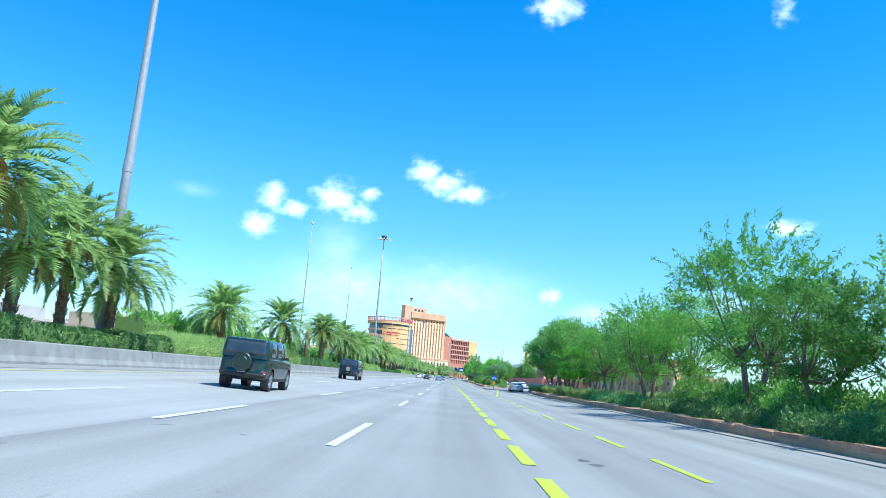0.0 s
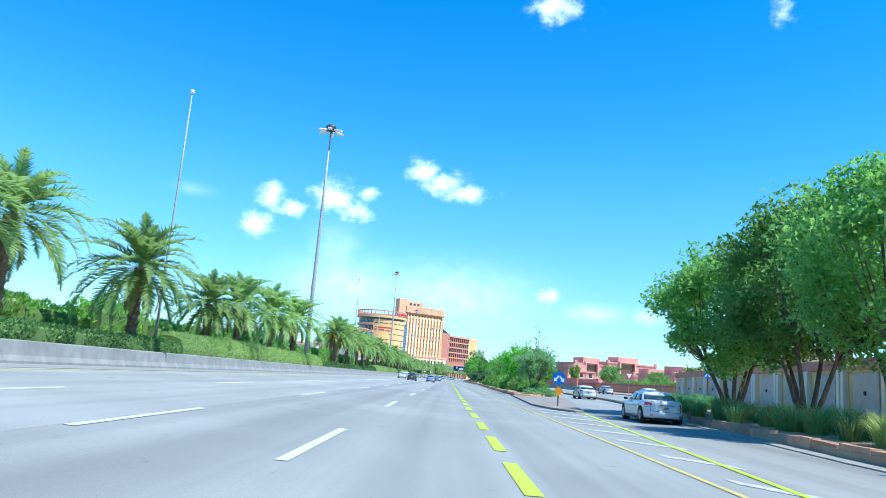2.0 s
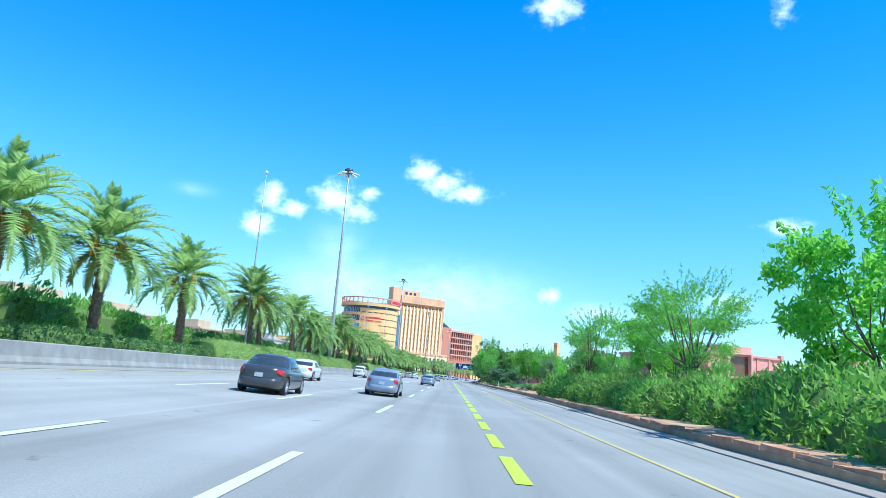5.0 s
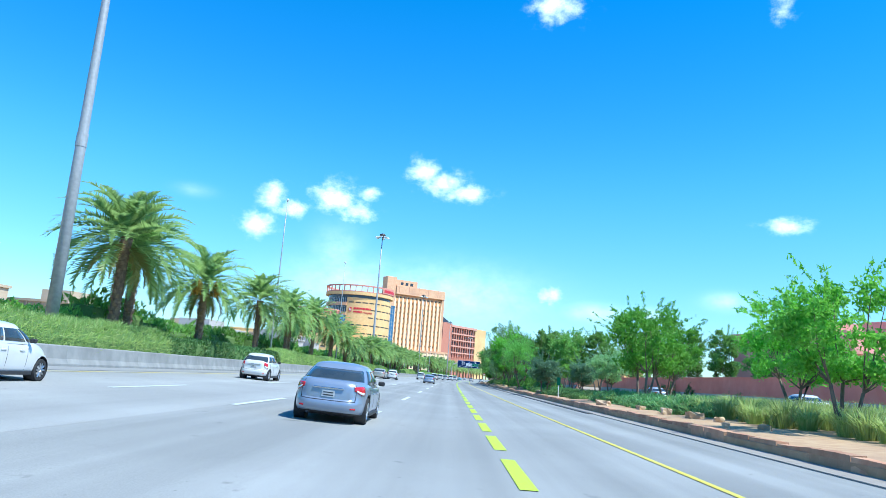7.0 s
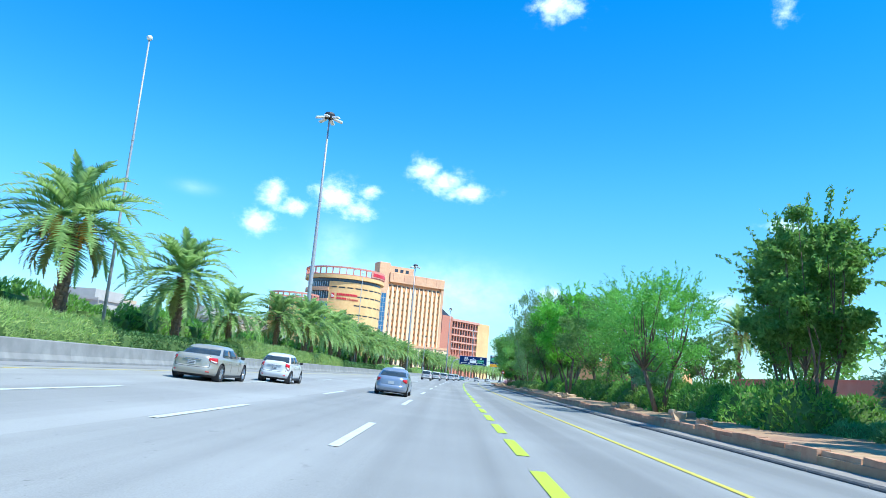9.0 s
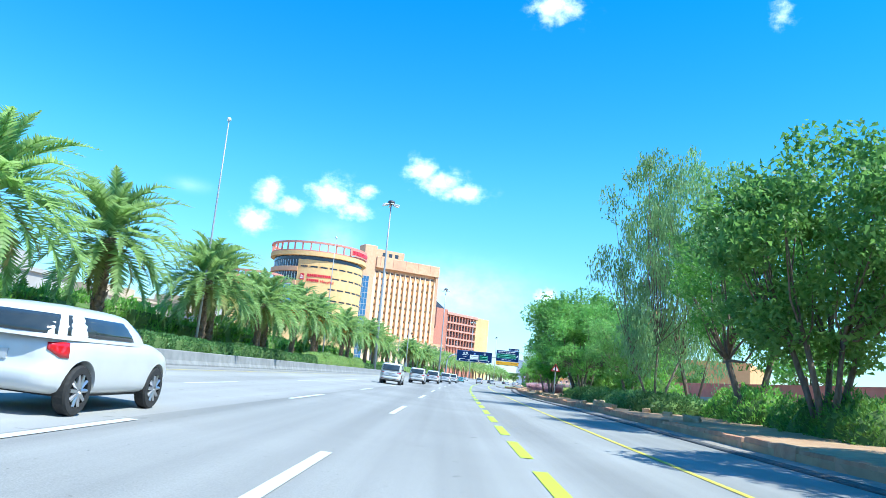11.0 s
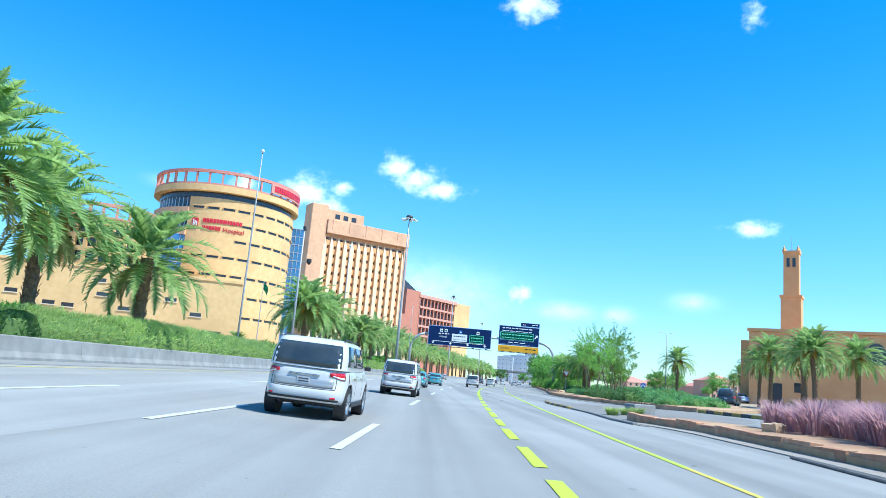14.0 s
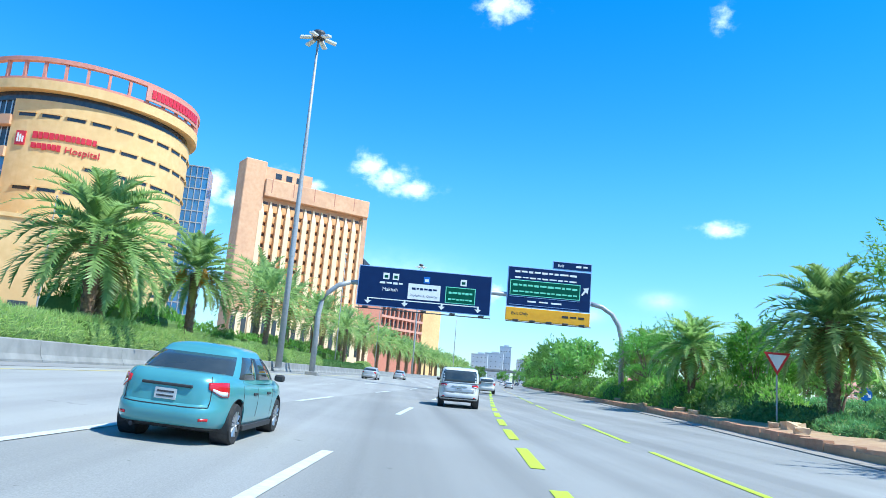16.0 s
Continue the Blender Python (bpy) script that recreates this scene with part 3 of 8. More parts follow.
BARK = mat("tree_bark", (0.13, 0.095, 0.07), (0.21, 0.16, 0.12), scale=10, rough=0.95, bump=0.7, bscale=25, stretch=(1, 1, 0.25))
FICUS = leaf_mat("ficus_leaf", (0.14, 0.22, 0.065), (0.24, 0.34, 0.115), trans=0.5, rough=0.42)
POPLAR = leaf_mat("upright_tree_leaf", (0.15, 0.23, 0.06), (0.25, 0.35, 0.11), trans=0.5)
NEEM = leaf_mat("light_green_leaf", (0.13, 0.27, 0.035), (0.22, 0.38, 0.07), trans=0.45)
ACACIA = leaf_mat("acacia_leaflet", (0.11, 0.22, 0.045), (0.20, 0.33, 0.08), trans=0.42)
EUC = leaf_mat("eucalyptus_leaf", (0.17, 0.22, 0.11), (0.28, 0.33, 0.18), trans=0.46)
SILVER = leaf_mat("silvery_leaf", (0.15, 0.22, 0.15), (0.24, 0.32, 0.22), trans=0.35)
OLIVE = leaf_mat("olive_leaf", (0.20, 0.28, 0.14), (0.35, 0.43, 0.25), trans=0.5, k=0.25)
HEDGE_D = leaf_mat("hedge_leaf", (0.08, 0.135, 0.055), (0.14, 0.21, 0.08), trans=0.3, k=0.25)
HEDGE_L = leaf_mat("pale_hedge_leaf", (0.30, 0.36, 0.12), (0.46, 0.48, 0.20), trans=0.4, k=0.12)
SHRUB = leaf_mat("shrub_leaf", (0.14, 0.23, 0.05), (0.26, 0.36, 0.09), trans=0.4, k=0.3)
GRASS = leaf_mat("fountain_grass", (0.25, 0.27, 0.09), (0.42, 0.39, 0.2), trans=0.4, k=0.2)
PURPLE = leaf_mat("purple_fountain_grass", (0.40, 0.185, 0.29), (0.54, 0.28, 0.38), trans=0.4, k=0.15)
SAGE = leaf_mat("grey_green_shrub_leaf", (0.12, 0.22, 0.10), (0.21, 0.33, 0.15), trans=0.35, k=0.2)
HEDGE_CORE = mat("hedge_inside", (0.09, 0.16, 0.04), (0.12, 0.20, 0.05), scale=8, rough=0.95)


def unit(n, r):
    v = r.normal(size=(n, 3))
    return v / np.linalg.norm(v, axis=1)[:, None]


def leaf_tris(c, length, width, r, up=0.3, dirs=None):
    """Leaf blades at the centres c, as pointed triangles facing partly upwards."""
    n = len(c)
    d = unit(n, r) if dirs is None else dirs
    nrm = unit(n, r) + np.array([0, 0, up])
    s = np.cross(d, nrm)
    s /= np.linalg.norm(s, axis=1)[:, None] + 1e-9
    ln = length * r.uniform(0.6, 1.3, (n, 1))
    wd = width * r.uniform(0.6, 1.3, (n, 1))
    a = c - d * ln / 2
    return np.stack([a - s * wd / 2, a + s * wd / 2, c + d * ln / 2], 1)


def frond(q, base, azim, lift, length, r, leaflets, wide=1.0):
    """One feather frond as a rachis ribbon with two rows of leaflets."""
    n = 9
    h = np.array([math.cos(azim), math.sin(azim), 0.0])
    side = np.array([-h[1], h[0], 0.0])
    p, ang = np.array(base, float), lift
    pts = [p]
    droop = r.uniform(0.10, 0.17)
    for k in range(n):
        p = p + (h * math.cos(ang) + np.array([0, 0, math.sin(ang)])) * length / n
        ang -= droop * (0.5 + 1.4 * k / n)
        pts.append(p)
    pts = np.array(pts)
    t = np.linspace(0.16, 1.0, leaflets)
    pos = np.stack([np.interp(t * n, np.arange(n + 1), pts[:, k]) for k in range(3)], 1)
    tang = np.gradient(pos, axis=0)
    tang /= np.linalg.norm(tang, axis=1)[:, None]
    upv = np.cross(side, tang)
    upv *= np.sign(upv[:, 2:3] + 1e-6)
    ll = length * 0.185 * np.sin(np.clip(t * 1.02, 0, 1) * math.pi * 0.86 + 0.32)[:, None]
    for sg in (-1, 1):
        d = tang * 0.60 + sg * side * 0.70 + upv * (0.34 + r.normal(0, 0.12, (leaflets, 1)))
        d /= np.linalg.norm(d, axis=1)[:, None]
        tip = pos + d * ll * r.uniform(0.8, 1.15, (leaflets, 1)) - np.array([0, 0, 1]) * ll * 0.12
        w = (tang * 0.042 + upv * 0.008) * wide
        q.append(np.stack([pos - w, pos + w, tip], 1))
    w0 = np.linspace(0.035, 0.006, n)[:, None] * side
    q.append(halves(np.stack([pts[:-1] - w0, pts[1:] - w0 * 0.8, pts[1:] + w0 * 0.8, pts[:-1] + w0], 1)))


def date_palm(seed, trunk_h, label, radius=3.0, fronds=66, leaflets=30, wide=1.75, group="date palms along the median", fruit=False):
    r = np.random.default_rng(seed)
    root = thing("date_palm", label, "palm tree", group=group)
    bm = bmesh.new()
    zz = np.linspace(-0.3, trunk_h, 10)
    lean = r.normal(0, 0.012, 2)
    tube(bm, [(lean[0] * z * z * 0.3, lean[1] * z * z * 0.3, z) for z in zz], [0.27 - 0.06 * min(1, k / 3) + (0.05 if k == 9 else 0) for k in range(10)], 12)
    part("trunk", bm, PALM_TRUNK, root, "fibrous brown trunk", smooth=True)
    q = []
    # old leaf boots in a spiral
    n = int(trunk_h * 24)
    k = np.arange(n)
    a, z = k * 2.4, trunk_h * (k + 0.5) / n
    rad = 0.22
    c = np.stack([np.cos(a) * rad, np.sin(a) * rad, z], 1)
    o = np.stack([np.cos(a), np.sin(a), np.zeros(n)], 1)
    s = np.stack([-np.sin(a), np.cos(a), np.zeros(n)], 1)
    up = np.array([0, 0, 1.0])
    q.append(np.stack([c - s * 0.075 - up * 0.05, c + s * 0.075 - up * 0.05, c + o * 0.075 + s * 0.04 + up * 0.10, c + o * 0.075 - s * 0.04 + up * 0.10], 1))
    q.append(np.stack([c - s * 0.04 + o * 0.075 + up * 0.10, c + s * 0.04 + o * 0.075 + up * 0.10, c + s * 0.05 + up * 0.12, c - s * 0.05 + up * 0.12], 1))
    part("boot_layer", poly_mesh("boot_layer", np.concatenate(q)), BOOT, root, "stubs of cut fronds")
    q, dq = [], []
    for i in range(fronds):
        f = i / fronds
        lift = 1.45 - 1.78 * f ** 0.85 + r.normal(0, 0.11)
        frond(q, (0, 0, trunk_h + 0.25 * (1 - f)), i * 2.39996 + r.normal(0, 0.15), lift, radius * (0.86 + 0.34 * f) * r.uniform(0.88, 1.1), r, leaflets, wide)
    part("crown", poly_mesh("palm_crown", np.concatenate(q)), PALM_LEAF, root, "grey-green feathery fronds")
    for i in range(8):
        frond(dq, (0, 0, trunk_h - 0.15), r.uniform(0, 6.28), -0.55 + r.normal(0, 0.15), radius * 0.75, r, leaflets * 2 // 3, wide)
    part("dry_skirt", poly_mesh("palm_dry", np.concatenate(dq)), PALM_DRY, root, "yellow-brown hanging old fronds")
    if fruit:
        for i in range(5):
            a = i * 1.35 + r.uniform(0, 0.5)
            o = np.array([math.cos(a), math.sin(a), 0.0])
            hub = np.array([0, 0, trunk_h + 0.2]) + o * 0.75
            n = 60
            base = hub + r.normal(0, 0.04, (n, 3))
            tip = base + o * r.uniform(0.0, 0.45, (n, 1)) + r.normal(0, 0.10, (n, 3)) - np.array([0, 0, 1.0]) * r.uniform(0.35, 0.85, (n, 1))
            w = np.cross(o, [0, 0, 1.0]) * 0.035
            me = poly_mesh("fruit_stalk", np.stack([base, tip - w, tip + w], 1))
            part("fruit_stalk", me, DATES, root, "hanging orange date stalk")
    return root


PALMS = [(21.6, -15.2, 6.9), (25.6, -16.2, 5.3), (28.6, -16.0, 5.7), (31.6, -15.4, 5.2), (47.5, -15.6, 4.7), (53, -17.5, 4.6), (63.5, -15.4, 5.1), (83.5, -15.4, 5.5), (89, -16.2, 6.0), (98.3, -15.4, 5.5), (110, -15.8, 4.9), (116, -15.6, 5.4), (129, -16.5, 5.9),
         (135.6, -15.7, 5.8), (161.2, -15.6, 6.0), (165.6, -16.1, 6.2), (178.6, -16.4, 6.3), (185, -15.6, 5.8), (192, -15.5, 6.0), (203, -16, 6.2), (215.5, -15.5, 6.5), (224, -17, 6), (232, -15.8, 6.6), (239, -15.4, 5.6), (246.5, -16, 5.4),
         (261, -15.6, 7.0), (265.5, -17, 7.0), (271.6, -15.3, 6.2), (285.5, -15.6, 6.4), (297, -15.8, 6.5), (303, -17, 5.8), (308, -15.5, 6.9), (322.4, -15.8, 6.3), (334, -15.6, 5.7), (343.5, -15.6, 4.5), (358, -16, 5.4), (368, -15.5, 5.8), (376, -16.5, 6.0),
         (383, -15.5, 5.9), (392, -16, 6.2), (403.5, -15.5, 5.9), (409, -17, 6.2), (415, -15.4, 5.7), (421, -16.6, 6.0), (427, -15.6, 6.3), (436, -15.6, 6.4), (444, -17, 6.2), (452.6, -15.6, 6.4), (462, -16.5, 6.4), (470.6, -15.4, 6.7), (483.5, -15.8, 6.8),
         (490, -17.2, 6.6), (496.1, -15.6, 5.8), (529.4, -15.6, 6.9), (535, -17, 6.4), (541, -15.8, 6.9), (560, -15.5, 6.2), (572.5, -15.8, 6.4), (566, -18, 5.8)]
FAR_PALMS = [(588 + 8.3 * k + 2.1 * ((k * 5) % 3), -15.4 - 1.5 * ((k * 3) % 4), 6.4 + 0.6 * ((k * 7) % 4)) for k in range(36)]
TRUNKS = (3.9, 4.6, 5.2, 5.8)
palm_protos = [date_palm(i, TRUNKS[i % 4], ("short stout date palm with a dense grey-green crown", "date palm with a full feathery crown and dry skirt", "tall date palm with arching grey-green fronds", "tallest date palm with drooping outer fronds")[i % 4], 2.95 + 0.12 * (i % 4), fruit=i in (1, 3)) for i in range(4)]
groups = {i: [] for i in range(4)}
for y, L, z in PALMS:
    h = z - 1.1 - (0.25 if 200 < y < 275 else 0)
    full = float(np.interp(y, [0, 90, 125, 190, 300, 400], [1.0, 1.0, 1.16, 1.06, 1.04, 1.22]))       # fuller crowns further along
    i = int(np.argmin([abs(t * full - h) for t in TRUNKS]))
    groups[i].append(place_at(y, L, 0.85, turn=float(rng.uniform(0, 360)), size=h / TRUNKS[i]))
far_proto = date_palm(9, 5.4, "far date palm with a full crown in a dense row", 3.7, 44, 14, 2.6, "far palms along the median")
right_palms = [(569.5, 14.2, 3.6), (556.2, 15.4, 4.2), (557.6, 16.2, 3.6), (516, 27, 4.6), (522, 29, 4.8), (519, 32, 4.4), (568.6, 17.5, 3.4), (587, 16.4, 4.0), (564.3, 30, 5.2), (528, 28.5, 4.8), (535.5, 30.5, 4.2), (531, 33, 4.6), (374, 40, 10.5), (409, 45, 10.5), (600, 20, 4), (580, 45, 4), (586, 52, 4.4), (596, 60, 4.6), (590, 70, 4.6), (652, 62, 4.6), (660, 70, 5.0), (648, 76, 4.4), (668, 84, 4.8), (656, 92, 5.2), (676, 58, 4.6), (862, 14, 10.5), (878, 18, 10.5), (896, 22, 10.5)]
for y, L, h in right_palms:
    i = 3 if L > 26 else int(np.argmin([abs(t - h) for t in TRUNKS]))
    groups[i].append(place_at(y, L, turn=float(rng.uniform(0, 360)), size=(h / TRUNKS[i] if h < 7 else 1.75), up=0.2))
groups[0] += [Matrix.Translation((-24.9, 600, 0.6)) @ Matrix.Scale(0.6, 4), Matrix.Translation((-30.5, 592, 0.6)) @ Matrix.Scale(0.9, 4), Matrix.Translation((-36, 598, 0.6)) @ Matrix.Scale(0.7, 4)]
for i in range(4):
    spread(palm_protos[i], groups[i])
spread(far_proto, [place_at(y, L, 0.85, turn=float(rng.uniform(0, 360)), size=(z - 0.85) / 5.4) for y, L, z in FAR_PALMS])
# ---- buildings ----
STUCCO = mat("tan_stucco", (0.70, 0.455, 0.20), (0.76, 0.52, 0.25), scale=0.8, rough=0.9, bump=0.1, bscale=8, c3=(0.58, 0.375, 0.17), scale3=0.08)
STUCCO2 = mat("ochre_stucco", (0.60, 0.36, 0.15), (0.66, 0.42, 0.19), scale=0.8, rough=0.9, bump=0.1, bscale=8)
PINKST = mat("salmon_stone", (0.68, 0.385, 0.225), (0.74, 0.46, 0.28), scale=0.7, rough=0.9, bump=0.1, bscale=8, c3=(0.55, 0.31, 0.20), scale3=0.1)
CREAM = mat("cream_precast", (0.72, 0.60, 0.44), (0.76, 0.65, 0.50), scale=0.8, rough=0.85, bump=0.05, bscale=8)
FINST = mat("pale_orange_precast", (0.84, 0.62, 0.38), (0.87, 0.66, 0.42), scale=0.8, rough=0.85, bump=0.05, bscale=8)
REDTRIM = mat("salmon_red_trim", (0.56, 0.22, 0.17), (0.62, 0.27, 0.21), scale=1.5, rough=0.8)
REDSTONE = mat("red_brown_stone", (0.46, 0.18, 0.12), (0.53, 0.23, 0.16), scale=1.0, rough=0.9, bump=0.1, bscale=8)
REDWALL = mat("terracotta_wall_render", (0.72, 0.22, 0.15), (0.76, 0.27, 0.19), scale=0.9, rough=0.92, bump=0.15, bscale=12, c3=(0.66, 0.20, 0.14), scale3=0.25)
PINKWALL = mat("pink_villa_render", (0.69, 0.31, 0.26), (0.74, 0.37, 0.31), scale=0.8, rough=0.92, bump=0.1, bscale=10, c3=(0.52, 0.23, 0.18), scale3=0.2)
FARPINK = mat("dusty_pink_render", (0.52, 0.31, 0.235), (0.58, 0.37, 0.28), scale=0.6, rough=0.92, bump=0.1, bscale=10, c3=(0.47, 0.29, 0.22), scale3=0.15)
ORANGE = mat("orange_mosque_render", (0.72, 0.36, 0.16), (0.76, 0.41, 0.19), scale=0.7, rough=0.92, bump=0.1, bscale=10, c3=(0.66, 0.32, 0.14), scale3=0.15)
DARKGLASS = mat("dark_window_glass", (0.03, 0.035, 0.045), (0.05, 0.055, 0.065), scale=1.5, rough=0.08, spec=0.6)
BRONZEGLASS = mat("bronze_window_glass", (0.13, 0.065, 0.04), (0.17, 0.09, 0.055), scale=1.5, rough=0.15, spec=0.5)
PINKBAND = mat("pink_stone_band", (0.58, 0.29, 0.22), (0.63, 0.34, 0.26), scale=1.0, rough=0.9)
BLUEGLASS = mat("blue_curtain_glass", (0.05, 0.18, 0.40), (0.07, 0.23, 0.48), scale=0.6, rough=0.06, spec=0.7)
MULLION = mat("pale_mullion", (0.55, 0.58, 0.62), (0.5, 0.53, 0.57), scale=4, rough=0.4, metal=0.6)
REDSIGN = mat("red_sign_face", (0.62, 0.03, 0.05), (0.55, 0.02, 0.04), scale=3, rough=0.4)
SALMONSIGN = mat("salmon_sign_band", (0.58, 0.25, 0.20), (0.62, 0.29, 0.23), scale=2, rough=0.7)
WHITE = mat("white_paint", (0.78, 0.78, 0.77), (0.72, 0.72, 0.71), scale=2, rough=0.6)
PALEWALL = mat("pale_distant_render", (0.48, 0.37, 0.26), (0.54, 0.43, 0.31), scale=0.5, rough=0.9)
GREYWALL = mat("grey_distant_render", (0.40, 0.37, 0.34), (0.46, 0.43, 0.40), scale=0.5, rough=0.9)
GREYGLASS = mat("grey_skyline", (0.42, 0.47, 0.52), (0.5, 0.54, 0.58), scale=0.05, rough=0.5)


def bmesh_box(*a, bevel=0.0):
    return box(bmesh.new(), *a, bevel=bevel)


def share(name, bm, material):
    me = bpy.data.meshes.new(name)
    bm.to_mesh(me)
    bm.free()
    me.materials.append(material)
    return me


def arc_shell(bm, r0, r1, a0, a1, z0, z1, n):
    """A curved wall between two radii and angles (degrees)."""
    rows = []
    for k in range(n + 1):
        a = radians(a0 + (a1 - a0) * k / n)
        c, s = math.cos(a), math.sin(a)
        rows.append([bm.verts.new((r * c, r * s, z)) for r, z in ((r1, z0), (r1, z1), (r0, z1), (r0, z0))])
    for p, q in zip(rows, rows[1:]):
        for i in range(4):
            k = (i + 1) % 4
            bm.faces.new((p[i], q[i], q[k], p[k]))
    if abs(a1 - a0) < 359.9:
        bm.faces.new(rows[0])
        bm.faces.new(list(reversed(rows[-1])))
    bmesh.ops.recalc_face_normals(bm, faces=bm.faces)
    return bm


def round_tower():
    """The drum of the hospital."""
    root = thing("round_hospital_tower", "tan stucco cylindrical hospital tower with slit windows and red parapet frame", "building", pose(-60.2, 675.8, 0))
    R = 20.1
    part("wall", arc_shell(bmesh.new(), R - 0.8, R, -104, 70, 5, 44.5, 60), STUCCO, root)
    part("back_wall", arc_shell(bmesh.new(), R - 1.6, R - 0.8, 70, 190, 5, 44.5, 48), STUCCO, root)
    part("bay_base", arc_shell(bmesh.new(), R - 1.6, R - 0.4, -170, -104, 5, 19, 26), STUCCO, root)
    # glazed, banded part
    part("glazing", arc_shell(bmesh.new(), R - 1.4, R - 1.0, -170, -104, 19, 45, 26), DARKGLASS, root, "dark banded glazing")
    for z in (21.5, 27.5, 33.5, 39.5):
        part("band", arc_shell(bmesh.new(), R - 1.0, R + 0.5, -172, -104, z, z + 1.9, 26), PINKST, root, "salmon balcony band")
    for k in range(16):
        a = radians(-170 + 66 * k / 15)
        part("mullion", tube(bmesh.new(), [((R - 0.95) * math.cos(a), (R - 0.95) * math.sin(a), 19), ((R - 0.95) * math.cos(a), (R - 0.95) * math.sin(a), 45)], [0.12, 0.12], 6), MULLION, root)
    part("dark_band", arc_shell(bmesh.new(), R - 1.5, R - 0.6, 0, 360, 44.5, 46.2, 80), DARKGLASS, root, "recessed dark clerestory band")
    part("cornice", arc_shell(bmesh.new(), R - 2.2, R + 1.2, 0, 360, 46.2, 48.0, 80), STUCCO, root)
    part("roof", tube(bmesh.new(), [(0, 0, 47.0), (0, 0, 47.4)], [R - 1, R - 1], 48), STUCCO, root)
    # open parapet frame
    part("parapet_rail", arc_shell(bmesh.new(), R + 0.3, R + 1.2, 0, 360, 51.5, 52.3, 80), REDTRIM, root, "brick-red open parapet rail")
    part("parapet_sill", arc_shell(bmesh.new(), R + 0.2, R + 1.0, 0, 360, 48.0, 48.5, 80), REDTRIM, root)
    post = share("parapet_post", bmesh_box(R + 0.4, R + 1.0, -0.24, 0.24, 48.5, 51.5), REDTRIM)
    for k in range(36):
        ob = part("parapet_post", post, None, root)
        ob.matrix_basis = pose(0, 0, 0, 0, 0, k * 10)
    # slit windows with hoods
    slit = bmesh.new()
    box(slit, R - 0.35, R + 0.03, -1.5, 1.5, -0.30, 0.30)
    slit = share("slit_window", slit, DARKGLASS)
    hood = bmesh.new()
    box(hood, R - 0.1, R + 0.28, -1.75, 1.75, 0.30, 0.55)
    hood = share("window_hood", hood, STUCCO)
    for i, z in enumerate((12.0, 17.5, 23.0, 28.0, 32.8, 37.4, 41.6)):
        for k in range(14):
            a = -96 + 12.0 * k + (4 if i % 2 else 0)
            if -104 < a < 66 and not (i in (4, 5) and a < -62):
                ob = part("slit_window", slit, None, root)
                ob.matrix_basis = pose(0, 0, z, 0, 0, a)
                h = part("window_hood", hood, None, ob)
    # red roof sign and wall sign: letter shapes as plain bars
    part("sign_panel", arc_shell(bmesh.new(), R + 1.2, R + 1.5, -42, 2, 48.7, 51.4, 24), SALMONSIGN, root, "salmon curved roof sign with red letter bars")
    bar = share("letter_bar", bmesh_box(R + 1.5, R + 1.62, -0.42, 0.42, 49.3, 51.0), REDSIGN)
    for k in range(15):
        ob = part("letter_bar", bar, None, root)
        ob.matrix_basis = pose(0, 0, 0, 0, 0, -38 + 2.6 * k)
    sq = part("logo_square", arc_shell(bmesh.new(), R, R + 0.25, -99.5, -94.5, 35.8, 38.4, 4), REDSIGN, root, "red square sign with pale bars")
    for k in range(3):
        part("logo_bar", arc_shell(bmesh.new(), R + 0.25, R + 0.32, -98.6 + 1.3 * k, -97.8 + 1.3 * k, 36.3, 38.0 - 0.3 * k, 1), WHITE, sq)
    for row, (z0, z1) in enumerate(((37.2, 38.5), (35.2, 36.4))):
        a = -91.0
        while a < (-61 if row == 0 else -78):
            w = float(rng.uniform(1.3, 2.6))
            part("letter_bar", arc_shell(bmesh.new(), R, R + 0.2, a, a + w, z0 + float(rng.uniform(0, 0.3)), z1, 2), REDSIGN, root)
            a += w + 0.5
    # the second line ends in a readable word, bent round the drum
    cu = bpy.data.curves.new("lettering", "FONT")
    cu.body, cu.size, cu.extrude = "Hospital", 1.75, 0.06
    tmp = bpy.data.objects.new("lettering", cu)
    me = bpy.data.meshes.new_from_object(tmp)
    bpy.data.objects.remove(tmp)
    for v in me.vertices:
        a, r = radians(-75.0) + v.co.x / R, R + 0.12 + v.co.z
        v.co = Vector((r * math.cos(a), r * math.sin(a), 35.15 + v.co.y))
    part("lettering", me, REDSIGN, root, "red lettering")
    return root


round_tower()


